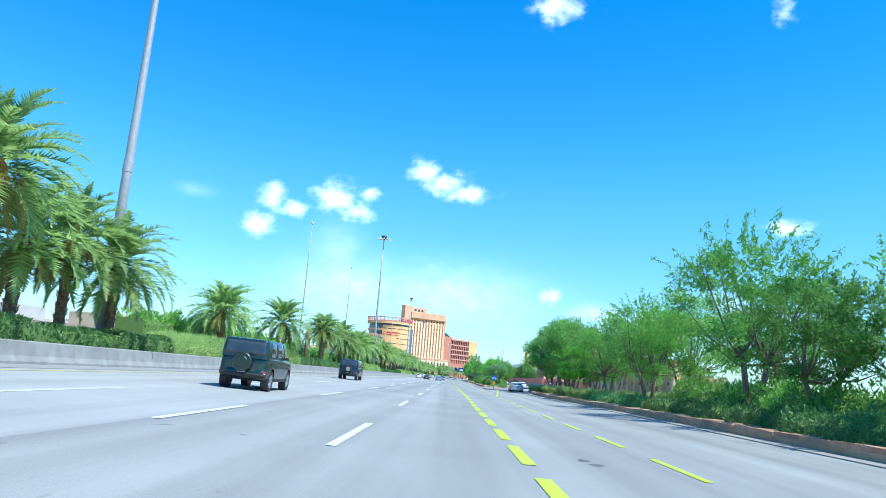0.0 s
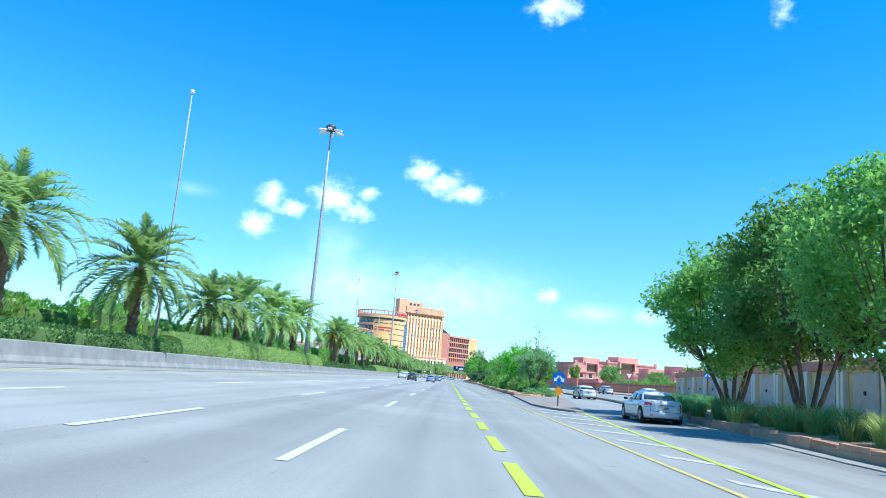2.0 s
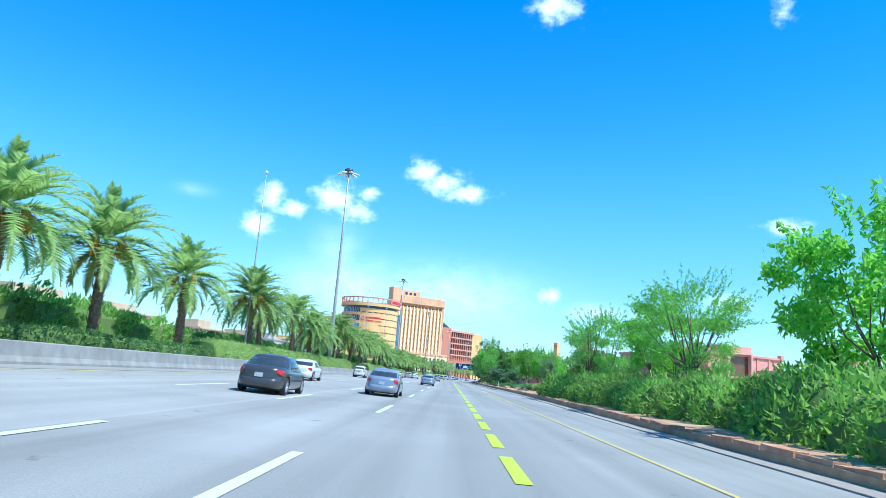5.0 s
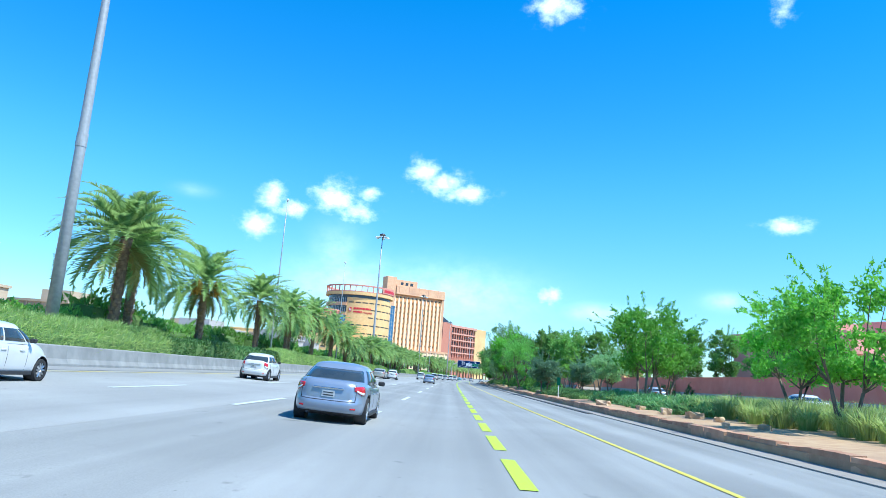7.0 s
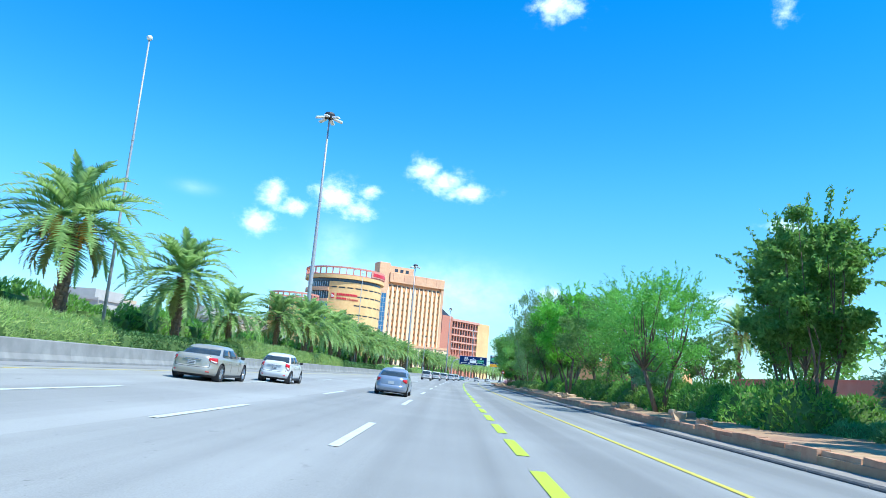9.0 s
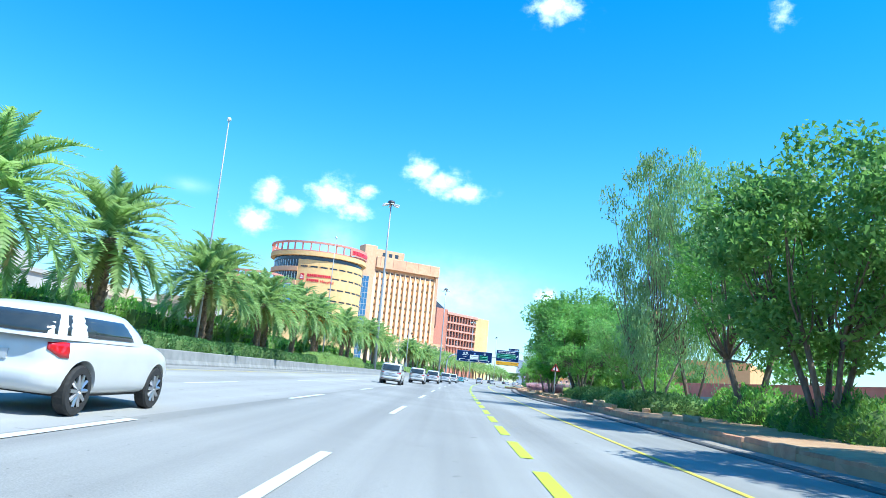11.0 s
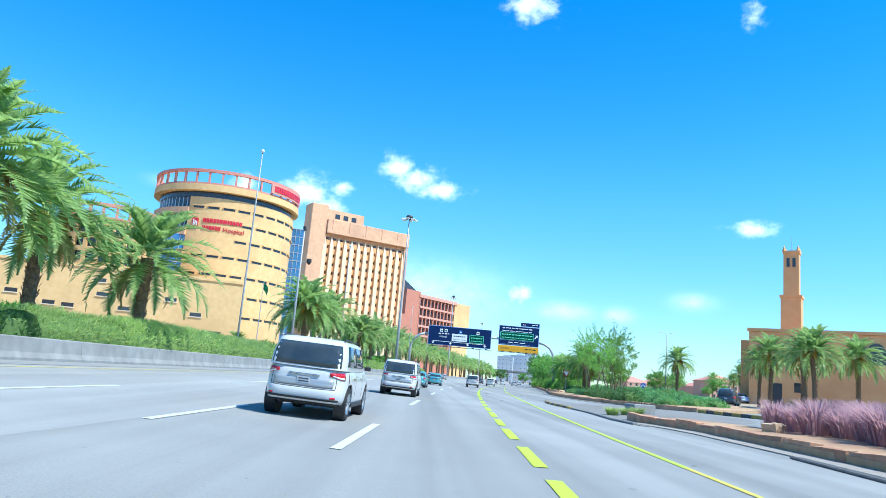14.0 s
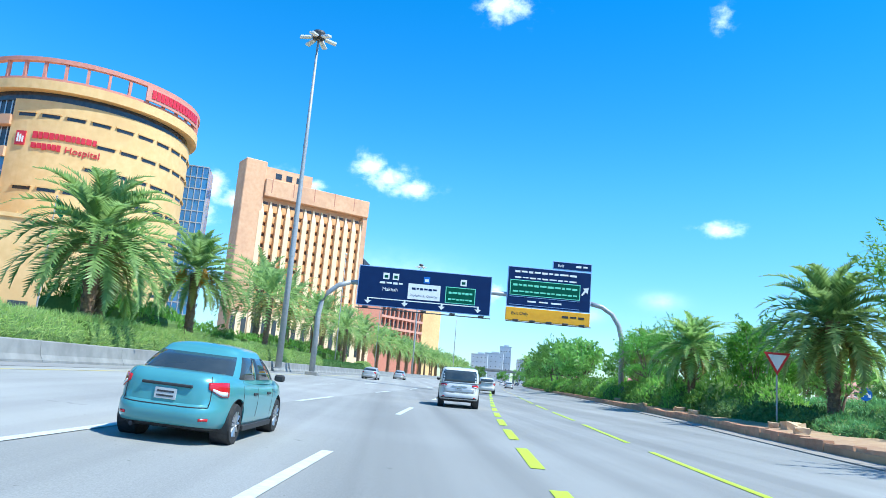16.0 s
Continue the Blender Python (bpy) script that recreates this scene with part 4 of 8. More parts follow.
def flagpole(x, y, h):
    """A tapered steel pole with a limp cloth folded along its top."""
    root = thing("flagpole", "slim steel flagpole with a limp green flag before the podium", "flagpole", pose(x, y, 0.3))
    part("pole", tube(bmesh.new(), [(0, 0, 0), (0, 0, h * 0.5), (0, 0, h)], [0.11, 0.09, 0.055], 10), GALV, root)
    part("finial", tube(bmesh.new(), [(0, 0, h), (0, 0, h + 0.08), (0, 0, h + 0.2)], [0.05, 0.12, 0.04], 10), GALV, root)
    bm = bmesh.new()
    n, m = 14, 9
    grid = []
    for k in range(m):
        f = k / (m - 1)
        row = []
        for i in range(n):
            u = i / (n - 1)
            out = 0.06 + u * (0.75 + 0.25 * math.sin(2.2 * f + 0.6))
            row.append(bm.verts.new((out, 0.16 * math.sin(9 * u + 2.0 * f) * (0.3 + u), h - 0.1 - 1.5 * f - (0.9 + 0.25 * f) * u ** 1.4)))
        grid.append(row)
    for a, b in zip(grid, grid[1:]):
        for i in range(n - 1):
            bm.faces.new((a[i], a[i + 1], b[i + 1], b[i]))
    bmesh.ops.solidify(bm, geom=bm.faces[:], thickness=0.02)
    part("flag", bm, FLAGCLOTH, root, "limp plain green cloth flag", smooth=True)
    return root


FLAGCLOTH = mat("green_flag_cloth", (0.015, 0.19, 0.09), (0.02, 0.24, 0.11), scale=3, rough=0.85, bump=0.1, bscale=40)
flagpole(-30.2, 606, 16.5)


def low_drum():
    root = thing("round_parking_block", "ochre round block with three rows of square openings", "building", pose(-78.5, 640.1, 0))
    R = 11.5
    part("inner_wall", arc_shell(bmesh.new(), R - 2.2, R - 1.6, 0, 360, 14, 30.5, 60), STUCCO2, root)
    part("roof_slab", tube(bmesh.new(), [(0, 0, 30.2), (0, 0, 30.9)], [R, R], 48), STUCCO2, root)
    for z0, z1 in ((14.0, 20.6), (23.0, 24.1), (26.3, 27.4), (29.6, 31.2)):
        part("band", arc_shell(bmesh.new(), R - 0.7, R, 0, 360, z0, z1, 60), STUCCO2, root)
    pier = share("pier", bmesh_box(R - 0.72, R + 0.02, -0.42, 0.42, 20.6, 29.6), STUCCO2)
    pane = share("window", bmesh_box(R - 1.5, R - 1.1, -1.1, 1.1, 20.7, 29.5), DARKGLASS)
    for k in range(24):
        part("pier", pier, None, root).matrix_basis = pose(0, 0, 0, 0, 0, k * 15)
        part("window", pane, None, root).matrix_basis = pose(0, 0, 0, 0, 0, k * 15 + 7.5)
    part("parapet_rail", arc_shell(bmesh.new(), R - 0.3, R + 0.4, 0, 360, 34.0, 34.8, 60), REDTRIM, root, "brick-red open parapet rail")
    part("parapet_sill", arc_shell(bmesh.new(), R - 0.3, R + 0.3, 0, 360, 31.2, 31.6, 60), REDTRIM, root)
    post = share("parapet_post", bmesh_box(R - 0.25, R + 0.3, -0.3, 0.3, 31.6, 34.0), REDTRIM)
    for k in range(24):
        part("parapet_post", post, None, root).matrix_basis = pose(0, 0, 0, 0, 0, k * 15)
    return root


low_drum()


def podium():
    root = thing("hospital_podium", "long tan stucco podium with slit and small square windows", "building", pose(-75, 627.5, 0, 0, 0, 14))
    part("wall", bmesh_box(-48, 34, 0, 30, 0, 18.9), STUCCO, root)
    part("coping", bmesh_box(-48.2, 34.2, -0.25, 0.5, 18.9, 19.5), STUCCO, root)
    win = share("window", bmesh_box(-1.3, 1.3, -0.04, 0.2, 0, 0.9), DARKGLASS)
    sill = share("sill", bmesh_box(-1.5, 1.5, -0.22, 0.0, -0.2, 0.0), CREAM)
    for x, z in [(-44, 9), (-36, 13), (-28, 15.5), (-24, 15.2), (-20, 8.6), (-12, 14.0), (-8, 9.6), (-4, 9.4), (3, 12.6), (8, 9.8), (11, 9.6), (18, 13.0), (24, 10.0), (29, 6.0), (2, 15.8), (-16, 11.5), (14, 5.2)]:
        w = part("window", win, None, root)
        w.matrix_basis = pose(x, 0, z)
        part("sill", sill, None, w)
    return root


podium()


def glass_wing(x, y, w, d, z0, z1, turn):
    root = thing("glass_stair_tower", "blue glazed stair tower with pale mullion grid", "building", pose(x, y, 0, 0, 0, turn))
    part("glass", bmesh_box(-w / 2, w / 2, 0, d, z0, z1), BLUEGLASS, root, "blue curtain glass")
    for k in range(5):
        xx = -w / 2 + w * k / 4
        part("mullion", bmesh_box(xx - 0.08, xx + 0.08, -0.12, 0.0, z0, z1), MULLION, root)
    n = int((z1 - z0) / 2.6)
    for k in range(n + 1):
        z = z0 + (z1 - z0) * k / n
        part("transom", bmesh_box(-w / 2, w / 2, -0.1, 0.0, z - 0.1, z + 0.1), MULLION, root)
    return root


glass_wing(-41.2, 690, 5.2, 8, -0.5, 44.2, 8)
glass_wing(-68.5, 656, 8.5, 6, -0.5, 33.6, 12)


def hotel():
    """Tall slab with deep window bays between tapering cream fins."""
    root = thing("hotel_block", "tall salmon stone slab block with cream vertical fins and balcony bays", "building", pose(-54.5, 796.5, 0, 0, 0, 30.5))
    W, D = 52.5, 9.0
    part("core", bmesh_box(1.4, W, 2.2, D, 0, 70), PINKST, root)
    part("left_pylon", bmesh_box(-1.0, 7.5, 0, D, 0, 78.2, bevel=0.3), PINKST, root)
    part("penthouse", bmesh_box(7.5, 27, 0.6, D - 2, 70, 76.5), PINKST, root)
    part("attic", bmesh_box(7.5, W + 0.8, -0.9, 3.0, 64.5, 71.5, bevel=0.2), PINKST, root, "projecting salmon attic band")
    part("right_end", bmesh_box(W - 1.2, W + 0.8, -0.2, D, 0, 64.5), PINKST, root)
    for k in range(3):
        part("attic_window", bmesh_box(11.5 + 4.4 * k, 14.0 + 4.4 * k, 0.5, 0.9, 72.3, 74.6), DARKGLASS, root)
    for k in range(5):
        part("groove", bmesh_box(10 + 9 * k, 10.3 + 9 * k, -0.95, -0.8, 66, 71.5), REDSTONE, root)
    n, rows, x0, z0, z1 = 12, 10, 7.5, 22.0, 64.0
    bw = (W - 1.2 - x0) / n
    fin = bmesh.new()
    prof = [(-0.95, 2.2, 0), (0.95, 2.2, 0), (0.95, -0.1, 0), (-0.95, -0.1, 0)]
    lo = [fin.verts.new((x, y, z0 - 3)) for x, y, _ in prof]
    hi = [fin.verts.new((x, y, z1 - 6)) for x, y, _ in prof]
    tip = [fin.verts.new((x * 0.25, 2.2 if y > 1 else 1.0, z1 - 1.0)) for x, y, _ in prof]
    for a, b in ((lo, hi), (hi, tip)):
        for i in range(4):
            fin.faces.new((a[i], a[(i + 1) % 4], b[(i + 1) % 4], b[i]))
    fin.faces.new(list(reversed(lo)))
    fin.faces.new(tip)
    bmesh.ops.recalc_face_normals(fin, faces=fin.faces)
    fin = share("fin", fin, FINST)
    for k in range(n + 1):
        part("fin", fin, None, root).matrix_basis = pose(x0 + bw * k, 0, 0)
    pane = share("window", bmesh_box(-bw / 2 + 0.95, bw / 2 - 0.95, 1.9, 2.21, 1.65, 2.95), BRONZEGLASS)
    lip = share("balcony", bmesh_box(-bw / 2 + 0.92, bw / 2 - 0.92, 0.9, 2.2, -1.0, 1.65), ORANGE)
    rh = (z1 - z0) / rows
    for i in range(rows):
        for k in range(n):
            w = part("window", pane, None, root)
            w.matrix_basis = pose(x0 + bw * (k + 0.5), 0, z0 + rh * i)
            part("balcony", lip, None, w)
    # base storeys with pilasters and tall windows
    part("base", bmesh_box(0.5, W + 6, -3.0, 2.2, 0, 19.5, bevel=0.2), FINST, root, "pale orange base storeys")
    part("base_cornice", bmesh_box(-2.0, W + 6.5, -3.6, 2.2, 19.5, 21.0), PINKST, root)
    tall = share("tall_window", bmesh_box(-0.9, 0.9, -3.06, -2.8, 6, 17), DARKGLASS)
    for k in range(14):
        part("tall_window", tall, None, root).matrix_basis = pose(1 + 4.0 * k, 0, 0)
        if k % 2:
            part("pilaster", bmesh_box(2.4 + 4.0 * k, 3.6 + 4.0 * k, -3.5, -3.0, 0, 19.5), FINST, root)
    return root


hotel()


def far_block():
    root = thing("red_office_block", "red-brown office block with rows of recessed windows", "building", pose(-9, 896, 0, 0, 0, 52))
    part("left_tower", bmesh_box(0, 14, 0, 18, 0, 52), REDSTONE, root)
    part("core", bmesh_box(14, 52, 1.2, 20, 0, 48.5), REDSTONE, root)
    part("right_end", bmesh_box(52, 70, 0, 20, 0, 50), STUCCO, root)
    part("parapet", bmesh_box(13, 54, -0.5, 1.4, 48.5, 50.5), PINKBAND, root)
    for z in (24, 30, 36, 42):
        part("floor_band", bmesh_box(14, 52, -0.2, 1.2, z, z + 1.3), PINKBAND, root)
    pane = share("window", bmesh_box(-1.1, 1.1, 0.95, 1.22, 1.4, 5.2), DARKGLASS)
    pier = share("pier", bmesh_box(-0.5, 0.5, 0.0, 1.2, 20, 48.5), REDSTONE)
    for k in range(10):
        part("pier", pier, None, root).matrix_basis = pose(14 + 3.8 * k, 0, 0)
        for z in (24, 30, 36, 42):
            part("window", pane, None, root).matrix_basis = pose(15.9 + 3.8 * k, 0, z)
    roof = bmesh.new()
    v = [roof.verts.new(p) for p in ((2, 4, 52), (26, 4, 49), (26, 16, 49), (2, 16, 52), (4, 8, 60), (22, 9, 53))]
    for f in ((0, 1, 5, 4), (1, 2, 5), (2, 3, 4, 5), (3, 0, 4)):
        roof.faces.new([v[i] for i in f])
    part("roof", roof, DARKSTEEL, root, "dark sloping glazed roof")
    part("entrance_arch", bmesh_box(-8, 6, -3, 0, 0, 36), REDSTONE, root)
    return root


far_block()


def plain_house(x, y, z, w, d, h, material, label, turn=0.0, storeys=2, bays=4, group="", name="house", hip=False, portal=False):
    root = thing(name, label, "house", pose(x, y, z, 0, 0, turn), group=group)
    part("wall", bmesh_box(-w / 2, w / 2, 0, d, -1, h), material, root)
    part("roof", bmesh_box(-w / 2 - 0.3, w / 2 + 0.3, -0.3, d + 0.3, h, h + 0.45), material, root)
    if hip:
        cap = bmesh.new()
        v = [cap.verts.new(p) for p in ((-w / 2, 0, h + 0.46), (w / 2, 0, h + 0.46), (w / 2, d, h + 0.46), (-w / 2, d, h + 0.46), (0, d / 2, h + 3.0))]
        for i in range(4):
            cap.faces.new((v[i], v[(i + 1) % 4], v[4]))
        part("hipped_roof", cap, REDTRIM, root, "low red tiled hipped roof")
    else:
        part("roof_room", bmesh_box(-w * 0.15, w * 0.28, d * 0.3, d * 0.8, h + 0.45, h + 2.6), material, root)
    sh = h / storeys
    pane = share("pane", bmesh_box(-0.55, 0.55, -0.02, 0.12, 0.9, 2.2), DARKGLASS)
    frm = share("frame", bmesh_box(-0.75, 0.75, -0.09, -0.005, 0.7, 0.9), WHITE)
    for i in range(storeys):
        for k in range(bays):
            win = part("window", pane, None, root)
            win.matrix_basis = pose(-w / 2 + w * (k + 0.5) / bays, 0, sh * i)
            part("sill", frm, None, win)
    for k in range(bays + 1):
        xx = -w / 2 + w * k / bays
        part("pilaster", bmesh_box(xx - 0.25, xx + 0.25, -0.15, 0.0, -1, h), material, root)
    if portal:
        part("string_course", bmesh_box(-w / 2 - 0.12, w / 2 + 0.12, -0.22, -0.152, sh - 0.2, sh + 0.12), PINKTRIM, root)
        bm = bmesh.new()          # tall framed porch bay with a sloping cap
        c, hw2, ph = -w * 0.12, w * 0.17, h + 0.9
        for a, b, z0, z1 in ((c - hw2, c - hw2 + 0.5, -1, ph - 0.5), (c + hw2 - 0.5, c + hw2, -1, ph - 0.5), (c - hw2, c + hw2, ph - 0.5, ph), (c - hw2 + 0.5, c + hw2 - 0.5, sh - 0.25, sh + 0.25)):
            box(bm, a, b, -1.3, -0.2, z0, z1)
        porch = part("porch", bm, PINKTRIM, root, "pale pink framed porch bay")
        part("recess", bmesh_box(c - hw2 + 0.5, c + hw2 - 0.5, -0.26, -0.21, sh + 0.4, ph - 0.7), BRONZEGLASS, porch)
        for s in (-1, 1):
            part("corner_pier", bmesh_box(s * w / 2 - 0.5, s * w / 2 + 0.5, -0.5, 0.5, h - 0.2, h + 1.1, bevel=0.08), material, root)
    return root


PINKTRIM = mat("pale_pink_render_trim", (0.66, 0.36, 0.30), (0.70, 0.41, 0.34), scale=1.2, rough=0.9, bump=0.1, bscale=10)


villa = "flat-roofed pink rendered villa with small windows"
for x, y, w, d, h, turn in ((60, 264, 17, 14, 4.4, 8), (76, 276, 12, 12, 4.2, 8), (57, 225, 16, 12, 4.0, 25), (68, 222, 12, 12, 4.6, 25), (80, 228, 18, 14, 6.0, 25), (52, 318, 16, 14, 8.4, 20), (66, 322, 20, 14, 9.6, 20), (44, 300, 10, 9, 5.2, 20)):
    plain_house(x, y, 1.2, w, d, h, PINKWALL, villa, turn, bays=max(3, int(w / 3.2)), group="pink villas behind the service road", name="villa", portal=w > 13)
for x, y, w, d, h, turn in ((104, 788, 13, 12, 4.6, 20), (122, 806, 12, 10, 5.6, 20), (140, 798, 15, 12, 5.2, 20), (162, 844, 17, 12, 5.6, 20), (84, 838, 17, 12, 4.6, 20), (116, 724, 12, 11, 6.6, 12), (136, 718, 11, 10, 7.2, 12)):
    plain_house(x, y, 0.8, w, d, h, FARPINK, "distant pink villa with a low tiled roof", turn, group="far villas", name="villa", hip=True)
for x, y, w, d, h, turn in ((-92, 330, 26, 20, 13, -10), (-74, 352, 14, 14, 11, -10), (-118, 340, 22, 20, 12, -10), (-76, 425, 22, 18, 12, -10), (-55, 432, 16, 14, 10.5, -10), (-104, 488, 26, 20, 16, -12), (-74, 494, 22, 18, 13, -12), (-86, 566, 22, 18, 19, -12), (-70, 560, 10, 10, 15, -12), (-66, 250, 26, 18, 8, -10), (-96, 262, 22, 18, 9, -10), (-75, 160, 26, 18, 6.5, -10), (-60, 110, 22, 14, 5.2, -10), (-82, 115, 24, 16, 6.2, -10), (-110, 200, 26, 18, 8, -10)):
    plain_house(x, y, 0.3, w, d, h * 0.78, (PALEWALL, GREYWALL, PALEWALL)[int(abs(x)) % 3], "pale rendered low block beyond the median planting", turn, storeys=2, bays=5, group="low blocks beyond the median", name="low_block")
for k, (x, w, h) in enumerate(((126, 22, 36), (150, 26, 40), (171, 16, 52), (190, 24, 33), (214, 30, 28))):
    plain_house(x, 1500 + 30 * (k % 3), 0, w, 20, h, GREYGLASS, "hazy grey office tower on the skyline", -12, storeys=6, bays=4, group="skyline towers", name="office_tower")


def mosque():
    root = thing("mosque", "plain orange rendered mosque hall with square minaret", "mosque", pose(44.8, 555.5, 0.9, 0, 0, -34))
    part("hall", bmesh_box(1.6, 36, 0, 24, -0.5, 9.6, bevel=0.06), ORANGE, root)
    part("side_wing", bmesh_box(0.1, 1.6, 3, 20, -0.5, 8.6), ORANGE, root)
    part("parapet", bmesh_box(1.4, 36.2, -0.2, 0.5, 9.6, 10.0), ORANGE, root)
    arch = bmesh.new()
    pts = [(-1.0, 0)] + [(-1.0 * math.cos(math.pi * k / 10), 1.5 + 1.1 * math.sin(math.pi * k / 10)) for k in range(11)] + [(1.0, 0)]
    f0 = [arch.verts.new((x, -0.12, z)) for x, z in pts]
    f1 = [arch.verts.new((x, 0.1, z)) for x, z in pts]
    arch.faces.new(f0)
    for i in range(len(pts)):
        arch.faces.new((f0[i], f1[i], f1[(i + 1) % len(pts)], f0[(i + 1) % len(pts)]))
    arch = share("arched_window", arch, DARKGLASS)
    for x, z in ((8.3, 6.0), (16, 6.0), (24, 6.0)):
        part("arched_window", arch, None, root).matrix_basis = pose(x, 0, z)
    part("door", bmesh_box(4.2, 5.6, -0.06, 0.1, -0.3, 3.0), DARKSTEEL, root)
    part("window", bmesh_box(7.0, 7.8, -0.05, 0.1, 2.0, 3.2), DARKGLASS, root)
    cx, cy = 4.4, 21.5
    m = part("minaret", bmesh_box(cx - 1.45, cx + 1.45, cy - 1.45, cy + 1.45, 0, 17.0), ORANGE, root, "square orange minaret shaft")
    part("upper_shaft", bmesh_box(cx - 1.1, cx + 1.1, cy - 1.1, cy + 1.1, 17.0, 24.0), ORANGE, m)
    part("ledge", bmesh_box(cx - 1.6, cx + 1.6, cy - 1.6, cy + 1.6, 16.9, 17.3), ORANGE, m)
    part("cap", bmesh_box(cx - 1.22, cx + 1.22, cy - 1.22, cy + 1.22, 24.0, 24.4), ORANGE, m)
    for k in range(4):
        c = bmesh.new()
        bmesh.ops.create_cone(c, cap_ends=True, segments=4, radius1=0.32, radius2=0.02, depth=0.9, matrix=Matrix.Translation((cx + (-1.0, 1.0)[k % 2], cy + (-1.0, 1.0)[k // 2], 24.8)))
        part("merlon", c, ORANGE, m)
    part("finial", tube(bmesh.new(), [(cx, cy, 24.4), (cx, cy, 26.6)], [0.07, 0.03], 6), GALV, m)
    for x in (cx - 0.42, cx + 0.42):
        part("belfry_window", bmesh_box(x - 0.22, x + 0.22, cy - 1.13, cy - 1.0, 21.8, 23.2), DARKGLASS, m)
    return root


mosque()


def boundary_wall(name, label, pts, z0, h, material, coping, thick=0.3, band=False):
    root = thing(name, label, "wall", kind="structure")
    for (xa, ya), (xb, yb) in zip(pts, pts[1:]):
        n = max(1, int(math.hypot(xb - xa, yb - ya) / 12))
        for k in range(n):
            p = Vector((xa + (xb - xa) * k / n, ya + (yb - ya) * k / n, z0))
            q = Vector((xa + (xb - xa) * (k + 1) / n, ya + (yb - ya) * (k + 1) / n, z0))
            ln = (q - p).length
            m = Matrix.Translation(p) @ pose(0, 0, 0, 0, 0, math.degrees(math.atan2(q.y - p.y, q.x - p.x)))
            w = part("panel", bmesh_box(0, ln - 0.01, -thick / 2, thick / 2, -0.6, h), material, root)
            w.matrix_basis = m
            if band:
                g = part("base_band", bmesh_box(0, ln - 0.01, -thick / 2 - 0.03, thick / 2 + 0.03, -0.6, 0.75), GREYWALL, root, "grey painted base band")
                g.matrix_basis = m
            c = part("coping", bmesh_box(-0.02, ln - 0.01, -thick / 2 - 0.06, thick / 2 + 0.06, h, h + 0.12), coping, root)
            c.matrix_basis = m
    return root


def W2(y, L):
    return (road_x(y) + L, y)


boundary_wall("garden_wall", "long low terracotta-red rendered garden wall", [W2(228, 29.5), W2(300, 29.5), W2(345, 30), W2(372, 30)], 0.8, 2.45, REDWALL, REDWALL, band=True)
boundary_wall("garden_wall", "long low terracotta-red rendered garden wall", [W2(395, 29), W2(480, 28)], 0.8, 2.2, REDWALL, REDWALL, band=True)
boundary_wall("villa_wall", "pink rendered villa boundary wall", [W2(236, 36), W2(300, 36.5)], 0.9, 2.6, PINKWALL, PINKWALL)


def overpass():
    root = thing("overpass", "distant grey concrete road bridge across the highway", "bridge", pose(104, 1100, 0, 0, 0, -8), kind="structure")
    part("deck", bmesh_box(-70, 70, -6, 6, 8.6, 9.8, bevel=0.1), CONCRETE, root)
    for yy in (-6.2, 5.9):
        part("parapet", bmesh_box(-70, 70, yy, yy + 0.3, 9.8, 10.8), CONCRETE, root)
    for x in (-46, -22, 2, 26, 50):
        part("pier", bmesh_box(x - 0.8, x + 0.8, -4, 4, -1.5, 8.6, bevel=0.2), CONCRETE, root)


overpass()
